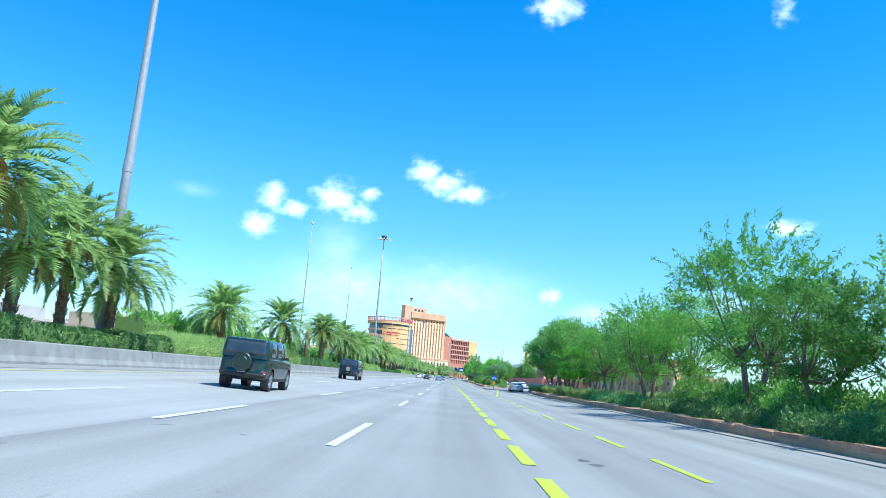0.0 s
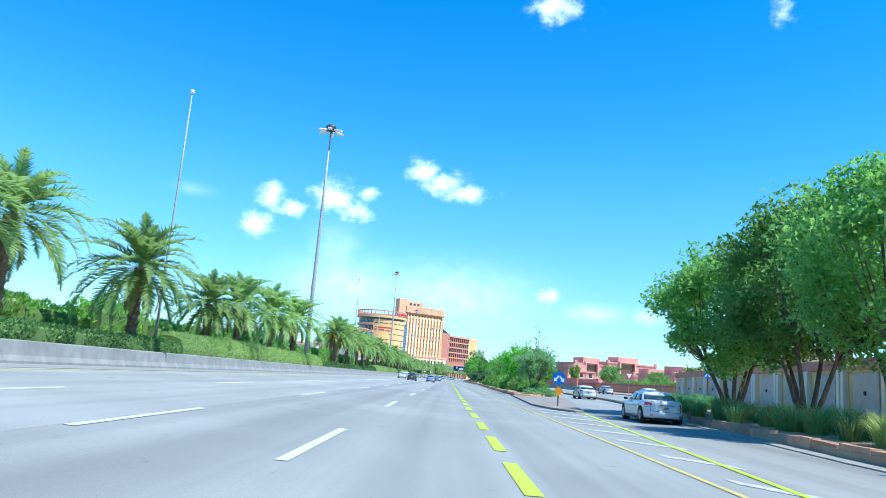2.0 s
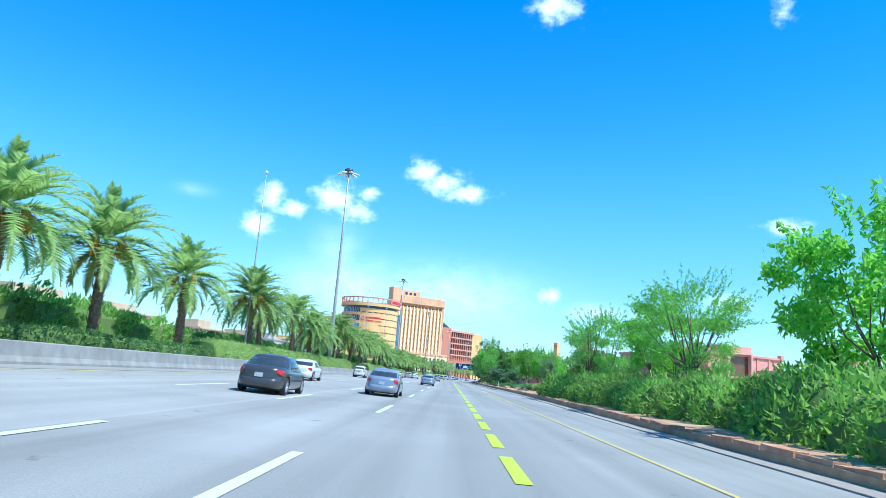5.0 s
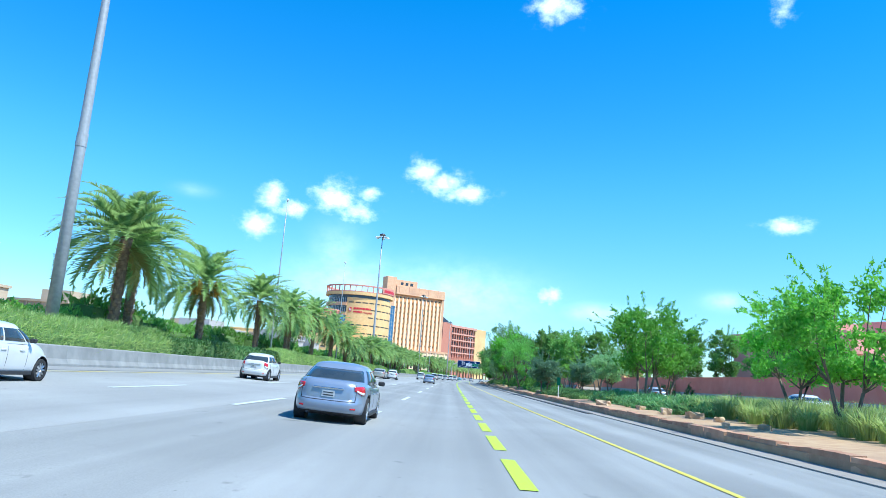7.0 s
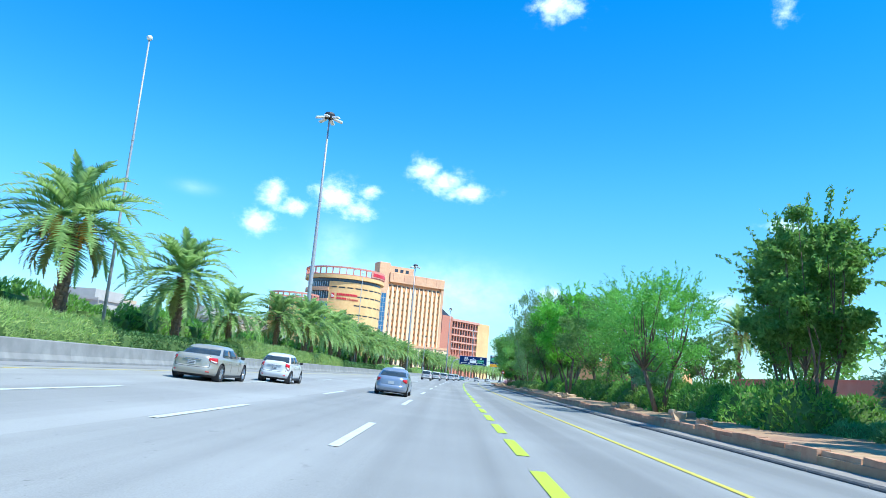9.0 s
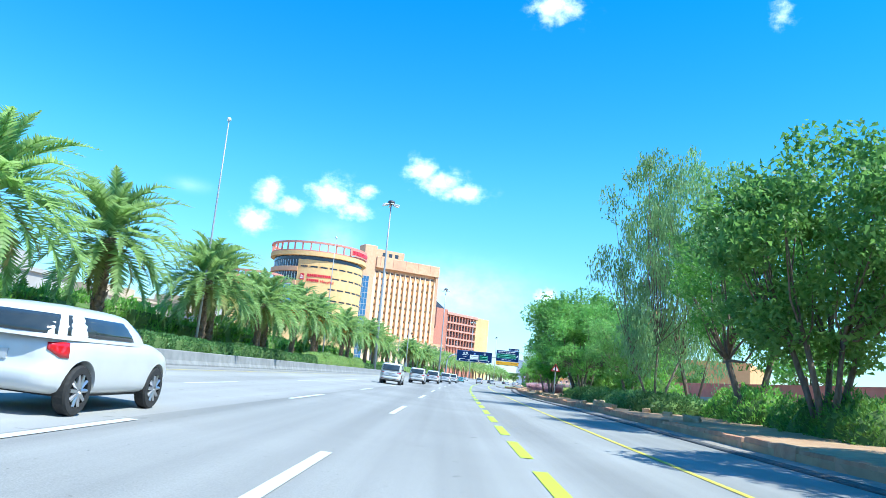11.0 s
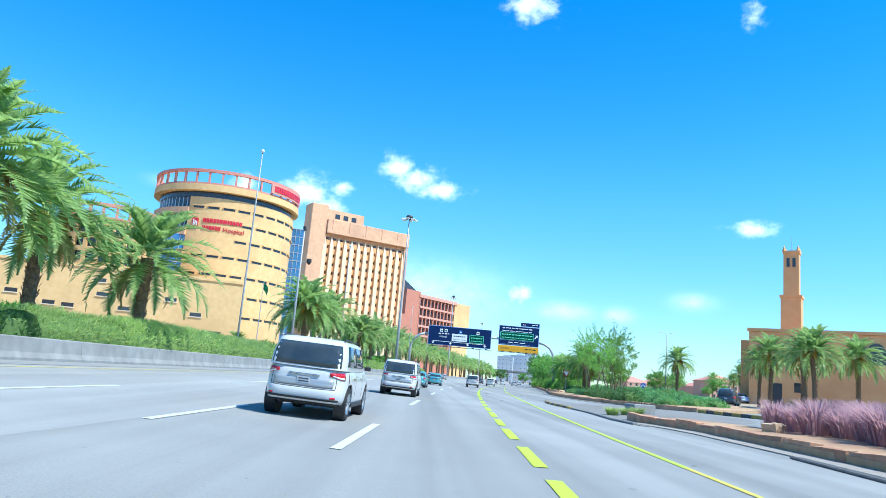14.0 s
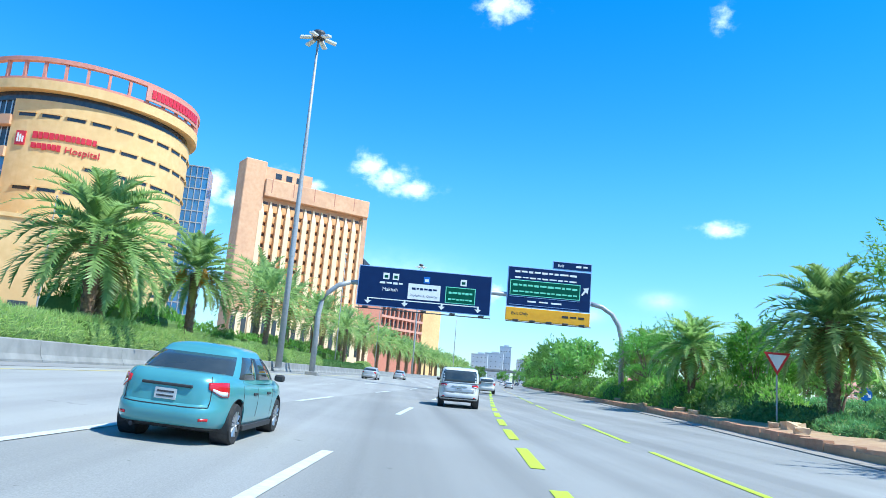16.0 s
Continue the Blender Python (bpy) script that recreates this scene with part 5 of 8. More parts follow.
# ---- trees, hedges, shrubs and grasses ----
def tree(name, label, seed, height, material, stems=3, fork=1.3, crown_z=0.62, rx=2.4, rz=2.2, clumps=34, leaves=190, clump_r=0.55, leaf=(0.20, 0.11), twigs=0, droop=0.0, stem_r=0.10, shell=0.55, flat=1.0, trans=0.3):
    """Stems fork into limbs that each carry clumps of leaves; twigs are thin leafy shoots that stand out of the crown."""
    r = np.random.default_rng(seed)
    root = thing(name, label, "tree")
    wood = bmesh.new()
    cz = height * crown_z
    centres = []
    while len(centres) < clumps:
        d = unit(1, r)[0]
        k = shell + (1 - shell) * r.random() ** 0.6
        c = np.array([d[0] * rx * k, d[1] * rx * k, cz + d[2] * rz * k * (flat if d[2] < 0 else 1)])
        if c[2] > fork * 0.9:
            centres.append(c + r.normal(0, 0.12, 3))
    heads = []
    for s in range(stems):
        a = 2 * math.pi * (s + r.uniform(-0.2, 0.2)) / stems
        out = 0.05 if stems == 1 else 0.34 + 0.2 * r.random()
        p = np.array([0.10 * math.cos(a) * (stems > 1), 0.10 * math.sin(a) * (stems > 1), -0.25])
        top = np.array([math.cos(a) * out * fork, math.sin(a) * out * fork, fork * r.uniform(1.0, 1.35)])
        mid = (p + top) / 2 + r.normal(0, 0.05, 3)
        tube(wood, [p, mid, top], [stem_r * 1.25, stem_r, stem_r * 0.8], 7)
        heads.append(top)
    for i in range(0, len(centres), 2):
        c = centres[i]
        h = heads[int(np.argmin([np.linalg.norm(c[:2] - x[:2]) for x in heads]))]
        bend = (h + c) / 2 + np.array([0, 0, -0.12 * np.linalg.norm(c - h)]) + r.normal(0, 0.1, 3)
        tube(wood, [h, bend, c], [stem_r * 0.5, stem_r * 0.33, stem_r * 0.12], 5, caps=False)
    part("trunk", wood, BARK, root, "branching brown trunk", smooth=True)
    q = []
    for c in centres:
        n = int(leaves * r.uniform(0.6, 1.35))
        cr = clump_r * r.uniform(0.7, 1.35)
        pos = c + unit(n, r) * (cr * r.random((n, 1)) ** 0.45) * np.array([1.15, 1.15, 0.8])
        dirs = None
        if droop:
            dirs = unit(n, r) * 0.5 + np.array([0, 0, -droop])
            dirs /= np.linalg.norm(dirs, axis=1)[:, None]
            pos[:, 2] -= r.random(n) ** 2 * droop * 0.9
        q.append(leaf_tris(pos, leaf[0], leaf[1], r, 0.35, dirs))
    for k in range(twigs):
        d = unit(1, r)[0]
        d[2] = abs(d[2]) * 0.9 + 0.15
        d /= np.linalg.norm(d)
        base = np.array([0, 0, cz]) + d * np.array([rx, rx, rz]) * 0.8
        ln = r.uniform(0.8, 1.7)
        bend = unit(1, r)[0] * 0.35
        n = 46
        t = r.random(n)[:, None]
        pos = base + d * ln * t + bend * t * t + r.normal(0, 0.05, (n, 3))
        dirs = d * 0.7 + unit(n, r) * 0.6
        dirs /= np.linalg.norm(dirs, axis=1)[:, None]
        q.append(leaf_tris(pos, leaf[0] * 0.8, leaf[1] * 0.8, r, 0.3, dirs))
    part("crown", poly_mesh("crown", np.concatenate(q)), material, root, "uneven leafy crown")
    return root


ficus = [tree("ficus_tree", "dense dark-green ficus tree on several stems", 11 + i, 7.6, FICUS, stems=4, fork=1.9, rx=3.5, rz=2.7, crown_z=0.60, clumps=64, leaves=185, clump_r=0.78, leaf=(0.19, 0.11), twigs=14, stem_r=0.085, shell=0.45) for i in range(2)]
neem = [tree("shade_tree", "airy light-green street tree with slender stems", 21 + i, 5.8, NEEM, stems=3, fork=1.5, rx=2.1, rz=1.9, crown_z=0.64, clumps=40, leaves=170, clump_r=0.5, leaf=(0.22, 0.11), twigs=26, droop=0.35, stem_r=0.075) for i in range(2)]
acacia = [tree("acacia_tree", "feathery acacia with open upswept shoots", 31 + i, 7.6, ACACIA, stems=2, fork=1.9, rx=3.1, rz=2.6, crown_z=0.62, clumps=52, leaves=150, clump_r=0.62, leaf=(0.24, 0.075), twigs=80, stem_r=0.13, shell=0.35) for i in range(2)]
euc = [tree("eucalyptus_tree", "tall drooping grey-green eucalyptus", 41, 14.5, EUC, stems=3, fork=2.6, rx=3.1, rz=7.0, crown_z=0.52, clumps=96, leaves=170, clump_r=0.62, leaf=(0.27, 0.075), twigs=26, droop=1.3, stem_r=0.065, shell=0.25)]
poplar = [tree("upright_tree", "tall dense tree with pointed leafy tops", 51 + i, 8.4, POPLAR, stems=4, fork=1.9, rx=1.9, rz=3.0, crown_z=0.63, clumps=60, leaves=215, clump_r=0.55, leaf=(0.22, 0.13), twigs=40, stem_r=0.07, shell=0.4) for i in range(2)]
silver = [tree("silver_shrub_tree", "small rounded silvery-leaved tree", 61, 3.6, SILVER, stems=2, fork=1.0, rx=1.45, rz=0.98, crown_z=0.68, clumps=56, leaves=150, clump_r=0.42, leaf=(0.2, 0.085), twigs=20, stem_r=0.07)]
young = [tree("young_tree", "thin young tree tied to its stake", 71, 4.0, OLIVE, stems=1, fork=1.3, rx=0.6, rz=1.25, crown_z=0.66, clumps=30, leaves=130, clump_r=0.34, leaf=(0.16, 0.075), twigs=16, stem_r=0.04)]
olive = [tree("round_tree", "round-headed grey-green tree beside the kerb", 81, 4.9, OLIVE, stems=2, fork=1.3, rx=1.95, rz=1.5, crown_z=0.66, clumps=66, leaves=165, clump_r=0.46, leaf=(0.18, 0.095), twigs=24, stem_r=0.08)]

far_ficus = [tree("leafy_tree", "dense dark-green tree beyond the service road", 91 + i, 7.6, FICUS, stems=3, fork=1.9, rx=3.5, rz=2.7, crown_z=0.60, clumps=40, leaves=60, clump_r=0.9, leaf=(0.48, 0.30), twigs=6, stem_r=0.13, shell=0.45) for i in range(2)]
airy = [tree("airy_tree", "slender open tree with many bare lower stems", 131 + i, 6.6, POPLAR, stems=5, fork=2.3, rx=2.0, rz=2.0, crown_z=0.68, clumps=36, leaves=95, clump_r=0.5, leaf=(0.22, 0.075), twigs=40, droop=0.2, stem_r=0.05, shell=0.3) for i in range(2)]
big_ficus = [tree("ficus_tree", "large dense ficus with a broad lobed crown", 101 + i, 11.4, FICUS, stems=5, fork=2.9, rx=4.3, rz=4.1, crown_z=0.61, clumps=116, leaves=225, clump_r=1.0, leaf=(0.28, 0.165), twigs=40, stem_r=0.12, shell=0.5) for i in range(2)]
TREES = {"bigficus": (big_ficus, 11.9), "airy": (airy, 7.0), "far": (far_ficus, 7.9), "ficus": (ficus, 7.9), "neem": (neem, 5.9), "acacia": (acacia, 8.0), "euc": (euc, 14.8), "poplar": (poplar, 9.0), "silver": (silver, 3.7), "young": (young, 4.2), "olive": (olive, 5.0)}
# kind, station, offset, height of the top over the road
PLANTS = [("acacia", 31.5, 13.2, 9.2), ("acacia", 25.0, 13.0, 6.2), ("ficus", 23.5, 15.5, 7.0), ("acacia", 42.8, 11.8, 7.2), ("ficus", 45.6, 15, 8.4), ("ficus", 54, 15, 8.6), ("acacia", 61, 13.4, 7.4), ("ficus", 67, 15.5, 7.6), ("ficus", 38, 18, 8.0), ("neem", 18, 14, 6.5), ("ficus", 12, 17, 7), ("ficus", 4, 15, 7), ("ficus", -8, 15, 7),
          ("ficus", 74, 14.4, 7.6), ("ficus", 80, 16.4, 8.0), ("bigficus", 86, 14.2, 10), ("bigficus", 93.5, 14.6, 10.4), ("bigficus", 100.5, 14.4, 9.7, 1.1), ("neem", 70, 12, 5.6),
          ("olive", 139.5, 9.1, 5.0), ("neem", 152, 11.5, 5.2), ("neem", 162, 10.4, 6.4), ("acacia", 171, 12.5, 6.6), ("neem", 181, 11.2, 6.8), ("acacia", 197, 11.8, 7.4), ("neem", 206, 13, 7), ("acacia", 217.5, 11.5, 7.6),
          ("young", 231.4, 9.4, 4.2), ("neem", 249.6, 11.7, 5.3), ("neem", 256, 13.4, 5.5), ("neem", 274.3, 12.6, 7.0), ("neem", 277, 14.8, 6.6), ("olive", 288, 13.4, 4.4), ("silver", 292.6, 12.1, 3.4), ("silver", 297.0, 9.3, 3.6, 1.1), ("poplar", 309.6, 13.0, 7.6), ("poplar", 318, 12.0, 8.4), ("poplar", 314.5, 14.8, 8.6), ("poplar", 322.5, 13.4, 8.8), ("poplar", 326, 15, 9.0), ("poplar", 312.5, 17.5, 8.4), ("silver", 312.5, 11.8, 2.7), ("acacia", 329.5, 10.2, 7.4),
          ("acacia", 337.9, 11.2, 8.6), ("silver", 333, 11.0, 3.6), ("acacia", 346, 12.5, 7.6), ("ficus", 356, 12.8, 9.5), ("neem", 364, 11.4, 10.5), ("bigficus", 372, 12.6, 11.5), ("bigficus", 384, 12.0, 11.0), ("acacia", 391, 12.5, 9.5),
          ("euc", 398.8, 10.6, 15.5), ("euc", 401.5, 13.4, 16.5), ("ficus", 411.7, 12.4, 7.2), ("ficus", 424.6, 11.3, 9.2), ("bigficus", 429.5, 11.6, 11.3, 1.28), ("bigficus", 435.5, 14, 10.5), ("neem", 439.5, 10.2, 5.6), ("acacia", 445.7, 10.8, 7.0), ("acacia", 452.3, 10.8, 7.4), ("neem", 462.5, 11.4, 5.2), ("acacia", 447, 14.5, 7.5), ("ficus", 417, 13.5, 8.0), ("ficus", 426, 17.2, 7.4), ("ficus", 419.5, 16.2, 6.4),
          ("airy", 540.5, 13.9, 7.8), ("airy", 547, 18.2, 7.6), ("airy", 553.6, 18.4, 9.2), ("ficus", 566, 21, 6), ("ficus", 617, 15.4, 8.0), ("ficus", 630, 16, 8.4), ("acacia", 643, 15.4, 9.4), ("ficus", 660, 16.4, 9.4), ("ficus", 604, 18.5, 6.5), ("ficus", 685, 17, 9), ("acacia", 705, 17, 9), ("ficus", 730, 18, 9), ("ficus", 760, 18, 9), ("ficus", 790, 18, 10), ("acacia", 580, 19, 6.0), ("acacia", 573, 14.8, 6.2), ("neem", 563.5, 15.8, 5.4), ("acacia", 584, 15.6, 6.6), ("ficus", 480, 19, 7.0), ("ficus", 487, 24, 8.0), ("neem", 477, 21.5, 7.4), ("ficus", 497, 28.5, 8.4), ("acacia", 475, 17.6, 6.6), ("ficus", 489, 22, 6.6), ("ficus", 830, 19, 10), ("ficus", 850, -20, 9), ("ficus", 880, 20, 10), ("ficus", 900, -12, 9), ("ficus", 930, 8, 9), ("ficus", 945, 25, 10), ("ficus", 960, -25, 10), ("ficus", 990, 15, 10), ("ficus", 1000, -5, 9),
          # back rows behind the service road
          ("ficus", 232, 38, 7.5), ("ficus", 300, 33, 8.6), ("poplar", 316, 33.5, 10), ("poplar", 330, 34, 11), ("ficus", 344, 35, 10), ("poplar", 290, 40, 9), ("ficus", 360, 34, 10), ("ficus", 388, 33, 10), ("ficus", 404, 31, 9), ("ficus", 425, 31, 8.5), ("ficus", 470, 34, 7), ("ficus", 600, 36, 6), ("ficus", 620, 44, 6.5), ("ficus", 640, 60, 7), ("ficus", 650, 75, 7), ("ficus", 615, 80, 7), ("ficus", 664, 50, 5.4), ("ficus", 672, 66, 5.0), ("ficus", 662, 80, 5.2), ("ficus", 680, 94, 5.6), ("ficus", 668, 104, 5.4), ("ficus", 182, 40, 6.5), ("ficus", 205, 41, 6)]
placed = {}
for i, (kind, y, L, top, *broad) in enumerate(PLANTS):
    kind = "far" if kind == "ficus" and (y > 560 or L > 28 or y < 0) else kind
    protos, h0 = TREES[kind]
    base = fall(L) + (0.15 if L < 45 and y < 820 else -0.05)
    placed.setdefault((kind, i % len(protos)), []).append(Matrix.Translation(at(y, L, base)) @ pose(0, 0, 0, 0, 0, float(rng.uniform(0, 360))) @ Matrix.Scale((top - base) / h0, 4) @ Matrix.Diagonal((*(broad * 2 or (1, 1)), 1, 1)))
for (kind, k), ms in placed.items():
    spread(TREES[kind][0][k], ms)


def hedge(name, label, seed, length, width, height, material, leaf, count, loaf=True, ragged=0.06, group=""):
    """A clipped length of hedge: dark core and a coat of leaves over its top and sides."""
    r = np.random.default_rng(seed)
    prof = [(-0.5, 0.0), (-0.5, 0.55), (-0.38, 0.88), (-0.15, 1.0), (0.15, 1.0), (0.38, 0.88), (0.5, 0.55), (0.5, 0.0)] if loaf else [(-0.5, 0.0), (-0.5, 0.9), (-0.44, 1.0), (0.0, 1.02), (0.44, 1.0), (0.5, 0.9), (0.5, 0.0)]
    core = bmesh.new()
    rings = []
    for y in np.linspace(0, length, 7):
        e = 0.86
        rings.append([core.verts.new((x * width * e, y, z * height * e + float(r.normal(0, 0.02)))) for x, z in prof])
    for a, b in zip(rings, rings[1:]):
        for k in range(len(prof) - 1):
            core.faces.new((a[k], a[k + 1], b[k + 1], b[k]))
    core.faces.new(rings[0])
    core.faces.new(list(reversed(rings[-1])))
    bmesh.ops.recalc_face_normals(core, faces=core.faces)
    pts = np.array(prof)
    seglen = np.linalg.norm(np.diff(pts * [width, height], axis=0), axis=1)
    cum = np.concatenate([[0], np.cumsum(seglen)]) / seglen.sum()
    u = r.random(count)
    x = np.interp(u, cum, pts[:, 0]) * width
    z = np.interp(u, cum, pts[:, 1]) * height
    y = r.random(count) * length
    bump = np.array([noise.noise((0.9 * yy + seed * 3.1, 1.4 * xx, 1.4 * zz)) for xx, yy, zz in zip(x, y, z)]) * ragged * 2.4
    nrm = np.stack([x / width * 1.6, np.zeros(count), np.clip(z / height - 0.35, 0, 1)], 1)
    nrm /= np.linalg.norm(nrm, axis=1)[:, None] + 1e-9
    depth = -np.abs(r.normal(0, 0.06, count)) + bump
    c = np.stack([x, y, z], 1) + nrm * depth[:, None]
    d = nrm * 0.75 + np.array([0, 0, 0.35]) + unit(count, r) * 0.8
    d /= np.linalg.norm(d, axis=1)[:, None]
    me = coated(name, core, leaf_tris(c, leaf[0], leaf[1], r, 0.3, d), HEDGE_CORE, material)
    return tagged(new(name, me), label, "hedge", group)


LIGHT_RUNS = ((38, 62), (105, 141), (205, 260), (290, 320), (345, 380), (435, 456), (487, 533), (557, 600), (640, 680))
pale = [hedge("pale_hedge", "pale yellow-green clipped rounded hedge on the median", 101 + i, 6.1, 2.1, 1.34, HEDGE_L, (0.26, 0.032), 3600, True, 0.05, "pale hedges on the median") for i in range(2)]
dark = [hedge("dark_hedge", "dark green clipped hedge along the median barrier", 111 + i, 6.1, 1.7, 1.18, HEDGE_D, (0.17, 0.10), 2500, False, 0.10, "dark hedges on the median") for i in range(3)]
tall = [hedge("tall_hedge", "tall loose green hedge behind the palms", 121 + i, 6.1, 2.0, 2.0, SHRUB, (0.25, 0.13), 1750, False, 0.22, "tall hedges behind the palms") for i in range(3)]
runs = {}
for k in range(112):
    y = -30 + 6.0 * k
    is_pale = any(a - 3 <= y + 3 <= b + 3 for a, b in LIGHT_RUNS)
    runs.setdefault(("pale", k % 2) if is_pale else ("dark", k % 3), []).append(place_at(y, -15.0 + float(rng.normal(0, 0.04)), 0.84, turn=float(rng.normal(0, 0.5))) @ Matrix.Diagonal((1, 1, (1.14 if is_pale else 1.12 if 255 < y < 290 else 0.8 if 140 < y < 200 else 0.92) + 0.12 * float(rng.random()), 1)))
    if 36 < y < 480 or y > 560:
        runs.setdefault(("tall", k % 3), []).append(place_at(y, -19.6 - 0.6 * math.sin(k), 0.84) @ Matrix.Diagonal((1, 1, (0.85 if 205 < y < 262 else 1.15) + 0.4 * float(rng.random()), 1)))
for (kind, i), ms in runs.items():
    spread({"pale": pale, "dark": dark, "tall": tall}[kind][i], ms)


def shrub(name, label, seed, rx, h, material, leaf, count, category="shrub", group="", up=0.4):
    r = np.random.default_rng(seed)
    core = bmesh.new()
    bmesh.ops.create_icosphere(core, subdivisions=2, radius=1.0)
    for v in core.verts:
        v.co = Vector((v.co.x * rx * 0.8, v.co.y * rx * 0.8, max(v.co.z, -0.1) * h * 0.78)) * (1 + 0.18 * noise.noise(v.co * 1.7 + Vector((seed, 0, 0))))
    d = unit(count, r)
    d[:, 2] = np.abs(d[:, 2])
    k = np.array([1 + 0.30 * noise.noise(Vector(v) * 2.1 + Vector((seed * 1.7, 0, 0))) for v in d])[:, None]
    c = d * np.array([rx, rx, h]) * k * (1 - np.abs(r.normal(0, 0.09, (count, 1))))
    dirs = d * 0.8 + unit(count, r) * 0.8 + np.array([0, 0, up])
    dirs /= np.linalg.norm(dirs, axis=1)[:, None]
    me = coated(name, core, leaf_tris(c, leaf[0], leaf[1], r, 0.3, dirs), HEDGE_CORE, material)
    return tagged(new(name, me), label, category, group)


def tussock(name, label, seed, rad, h, material, blades, category="grass", group=""):
    """A clump of arching grass blades, in two bent lengths each."""
    r = np.random.default_rng(seed)
    a = r.uniform(0, 2 * math.pi, blades)
    out = np.stack([np.cos(a), np.sin(a), np.zeros(blades)], 1)
    base = out * (rad * 0.45 * r.random((blades, 1)) ** 0.5)
    hh = h * r.uniform(0.6, 1.1, (blades, 1))
    lean = rad * r.uniform(0.15, 0.9, (blades, 1))
    side = np.stack([-np.sin(a), np.cos(a), np.zeros(blades)], 1) * 0.016
    z = np.array([0, 0, 1.0])
    p1 = base + out * lean * 0.35 + z * hh * 0.7
    p2 = base + out * lean + z * hh
    q = np.concatenate([halves(np.stack([base - side, base + side, p1 + side, p1 - side], 1)), np.stack([p1 - side, p1 + side, p2], 1)])
    me = poly_mesh(name, q)
    me.materials.append(material)
    return tagged(new(name, me), label, category, group)


G1, G2 = "shrubs in the roadside beds", "grass clumps in the roadside beds"
SH = {
    "shrub": [shrub("garden_shrub", "bushy mid-green shrub in a roadside bed", 201 + i, 1.15, 1.35, SHRUB, (0.18, 0.08), 1050, group=G1) for i in range(3)],
    "dark": [shrub("dark_shrub", "dense dark-green clipped shrub", 211 + i, 1.1, 0.95, HEDGE_D, (0.16, 0.085), 850, group=G1) for i in range(2)],
    "sage": [shrub("sage_shrub", "low grey-green mounded shrub", 221 + i, 1.1, 0.75, SAGE, (0.20, 0.06), 800, group=G1) for i in range(2)],
    "grass": [tussock("grass_clump", "yellow-green fountain grass clump", 231 + i, 0.75, 0.95, GRASS, 240, group=G2) for i in range(2)],
    "purple": [tussock("purple_grass", "mauve purple fountain grass clump", 241 + i, 0.85, 1.0, PURPLE, 320, group=G2) for i in range(2)],
}
puts = {}


def plant(kind, y0, y1, L0, L1, gap, size=1.0, jitter=0.35):
    """Rows of shrubs or grass between two stations and offsets."""
    rows = max(1, round((L1 - L0) / gap))
    n = max(1, round((y1 - y0) / gap))
    for i in range(n):
        for k in range(rows):
            y = y0 + (y1 - y0) * (i + 0.5 + float(rng.normal(0, jitter * 0.5))) / n
            L = L0 + (L1 - L0) * (k + 0.5 + float(rng.normal(0, jitter * 0.4))) / rows
            s = size * float(rng.uniform(0.82, 1.18))
            puts.setdefault((kind, int(rng.integers(len(SH[kind])))), []).append(place_at(y, L, turn=float(rng.uniform(0, 360)), size=s, up=0.16))


plant("shrub", 0, 42, 12.2, 17.0, 2.3, 1.2)
plant("dark", 0, 42, 11.2, 12.3, 1.6, 0.85)
plant("sage", 42, 62, 10.8, 14.4, 1.7, 0.9)
plant("grass", 40, 62, 12.4, 15.4, 1.5, 0.9)
plant("grass", 58, 99, 10.6, 13.4, 1.35, 0.9)
plant("sage", 60, 99, 12.0, 14.4, 2.2, 0.8)
plant("sage", 108, 121, 15.6, 18.6, 1.35, 1.05)
plant("sage", 133.5, 146, 8.2, 10.4, 1.3, 0.75)
plant("grass", 131.2, 133.6, 7.0, 9.6, 0.8, 0.3)
plant("shrub", 139, 150, 8.4, 10.4, 1.6, 0.75)
plant("shrub", 143, 158, 8.8, 11.2, 2.0, 1.15)
plant("shrub", 160, 225, 8.6, 12.7, 2.3, 1.35)
plant("grass", 228, 264, 10.7, 15.4, 1.3, 0.92)
plant("sage", 258, 280, 10.2, 13.6, 1.5, 1.05)
plant("dark", 280, 308, 8.9, 13.6, 1.35, 0.60)
plant("sage", 308, 317, 11.6, 14.0, 1.5, 0.8)
plant("shrub", 317, 348, 10.6, 14.2, 1.9, 1.15)
plant("shrub", 412, 438, 14.3, 15.8, 2.0, 1.9)
plant("shrub", 350, 396, 11.0, 14.0, 2.3, 1.1)
plant("dark", 396, 424, 9.8, 13.0, 1.55, 1.05)
plant("grass", 424, 446, 12.0, 15.6, 1.3, 1.0)
plant("purple", 446, 487, 10.6, 14.6, 1.25, 1.0)
plant("sage", 513, 538, 14.2, 19.5, 1.75, 1.0)
plant("dark", 519, 538, 12.6, 14.4, 1.6, 1.0)
plant("sage", 522, 546, 20.0, 22.0, 1.9, 0.8)
plant("sage", 552, 604, 22.0, 30.0, 4.2, 1.5)
plant("sage", 540, 556, 12.5, 16.5, 2.0, 0.8)
plant("shrub", 560, 640, 13.6, 16.6, 2.6, 1.4)
plant("dark", 549, 566, 13.2, 16.0, 1.6, 0.8)
plant("shrub", 640, 760, 15.0, 18.0, 3.4, 1.6)
plant("dark", 486, 566, -22.5, -19.0, 2.4, 1.7)
plant("shrub", 496, 600, -27.0, -24.0, 3.2, 1.9)
plant("dark", 292, 345, 31.0, 33.0, 1.9, 2.2)
plant("shrub", 165, 228, 37.5, 39.5, 3.2, 1.6)
for (kind, i), ms in puts.items():
    spread(SH[kind][i], ms)


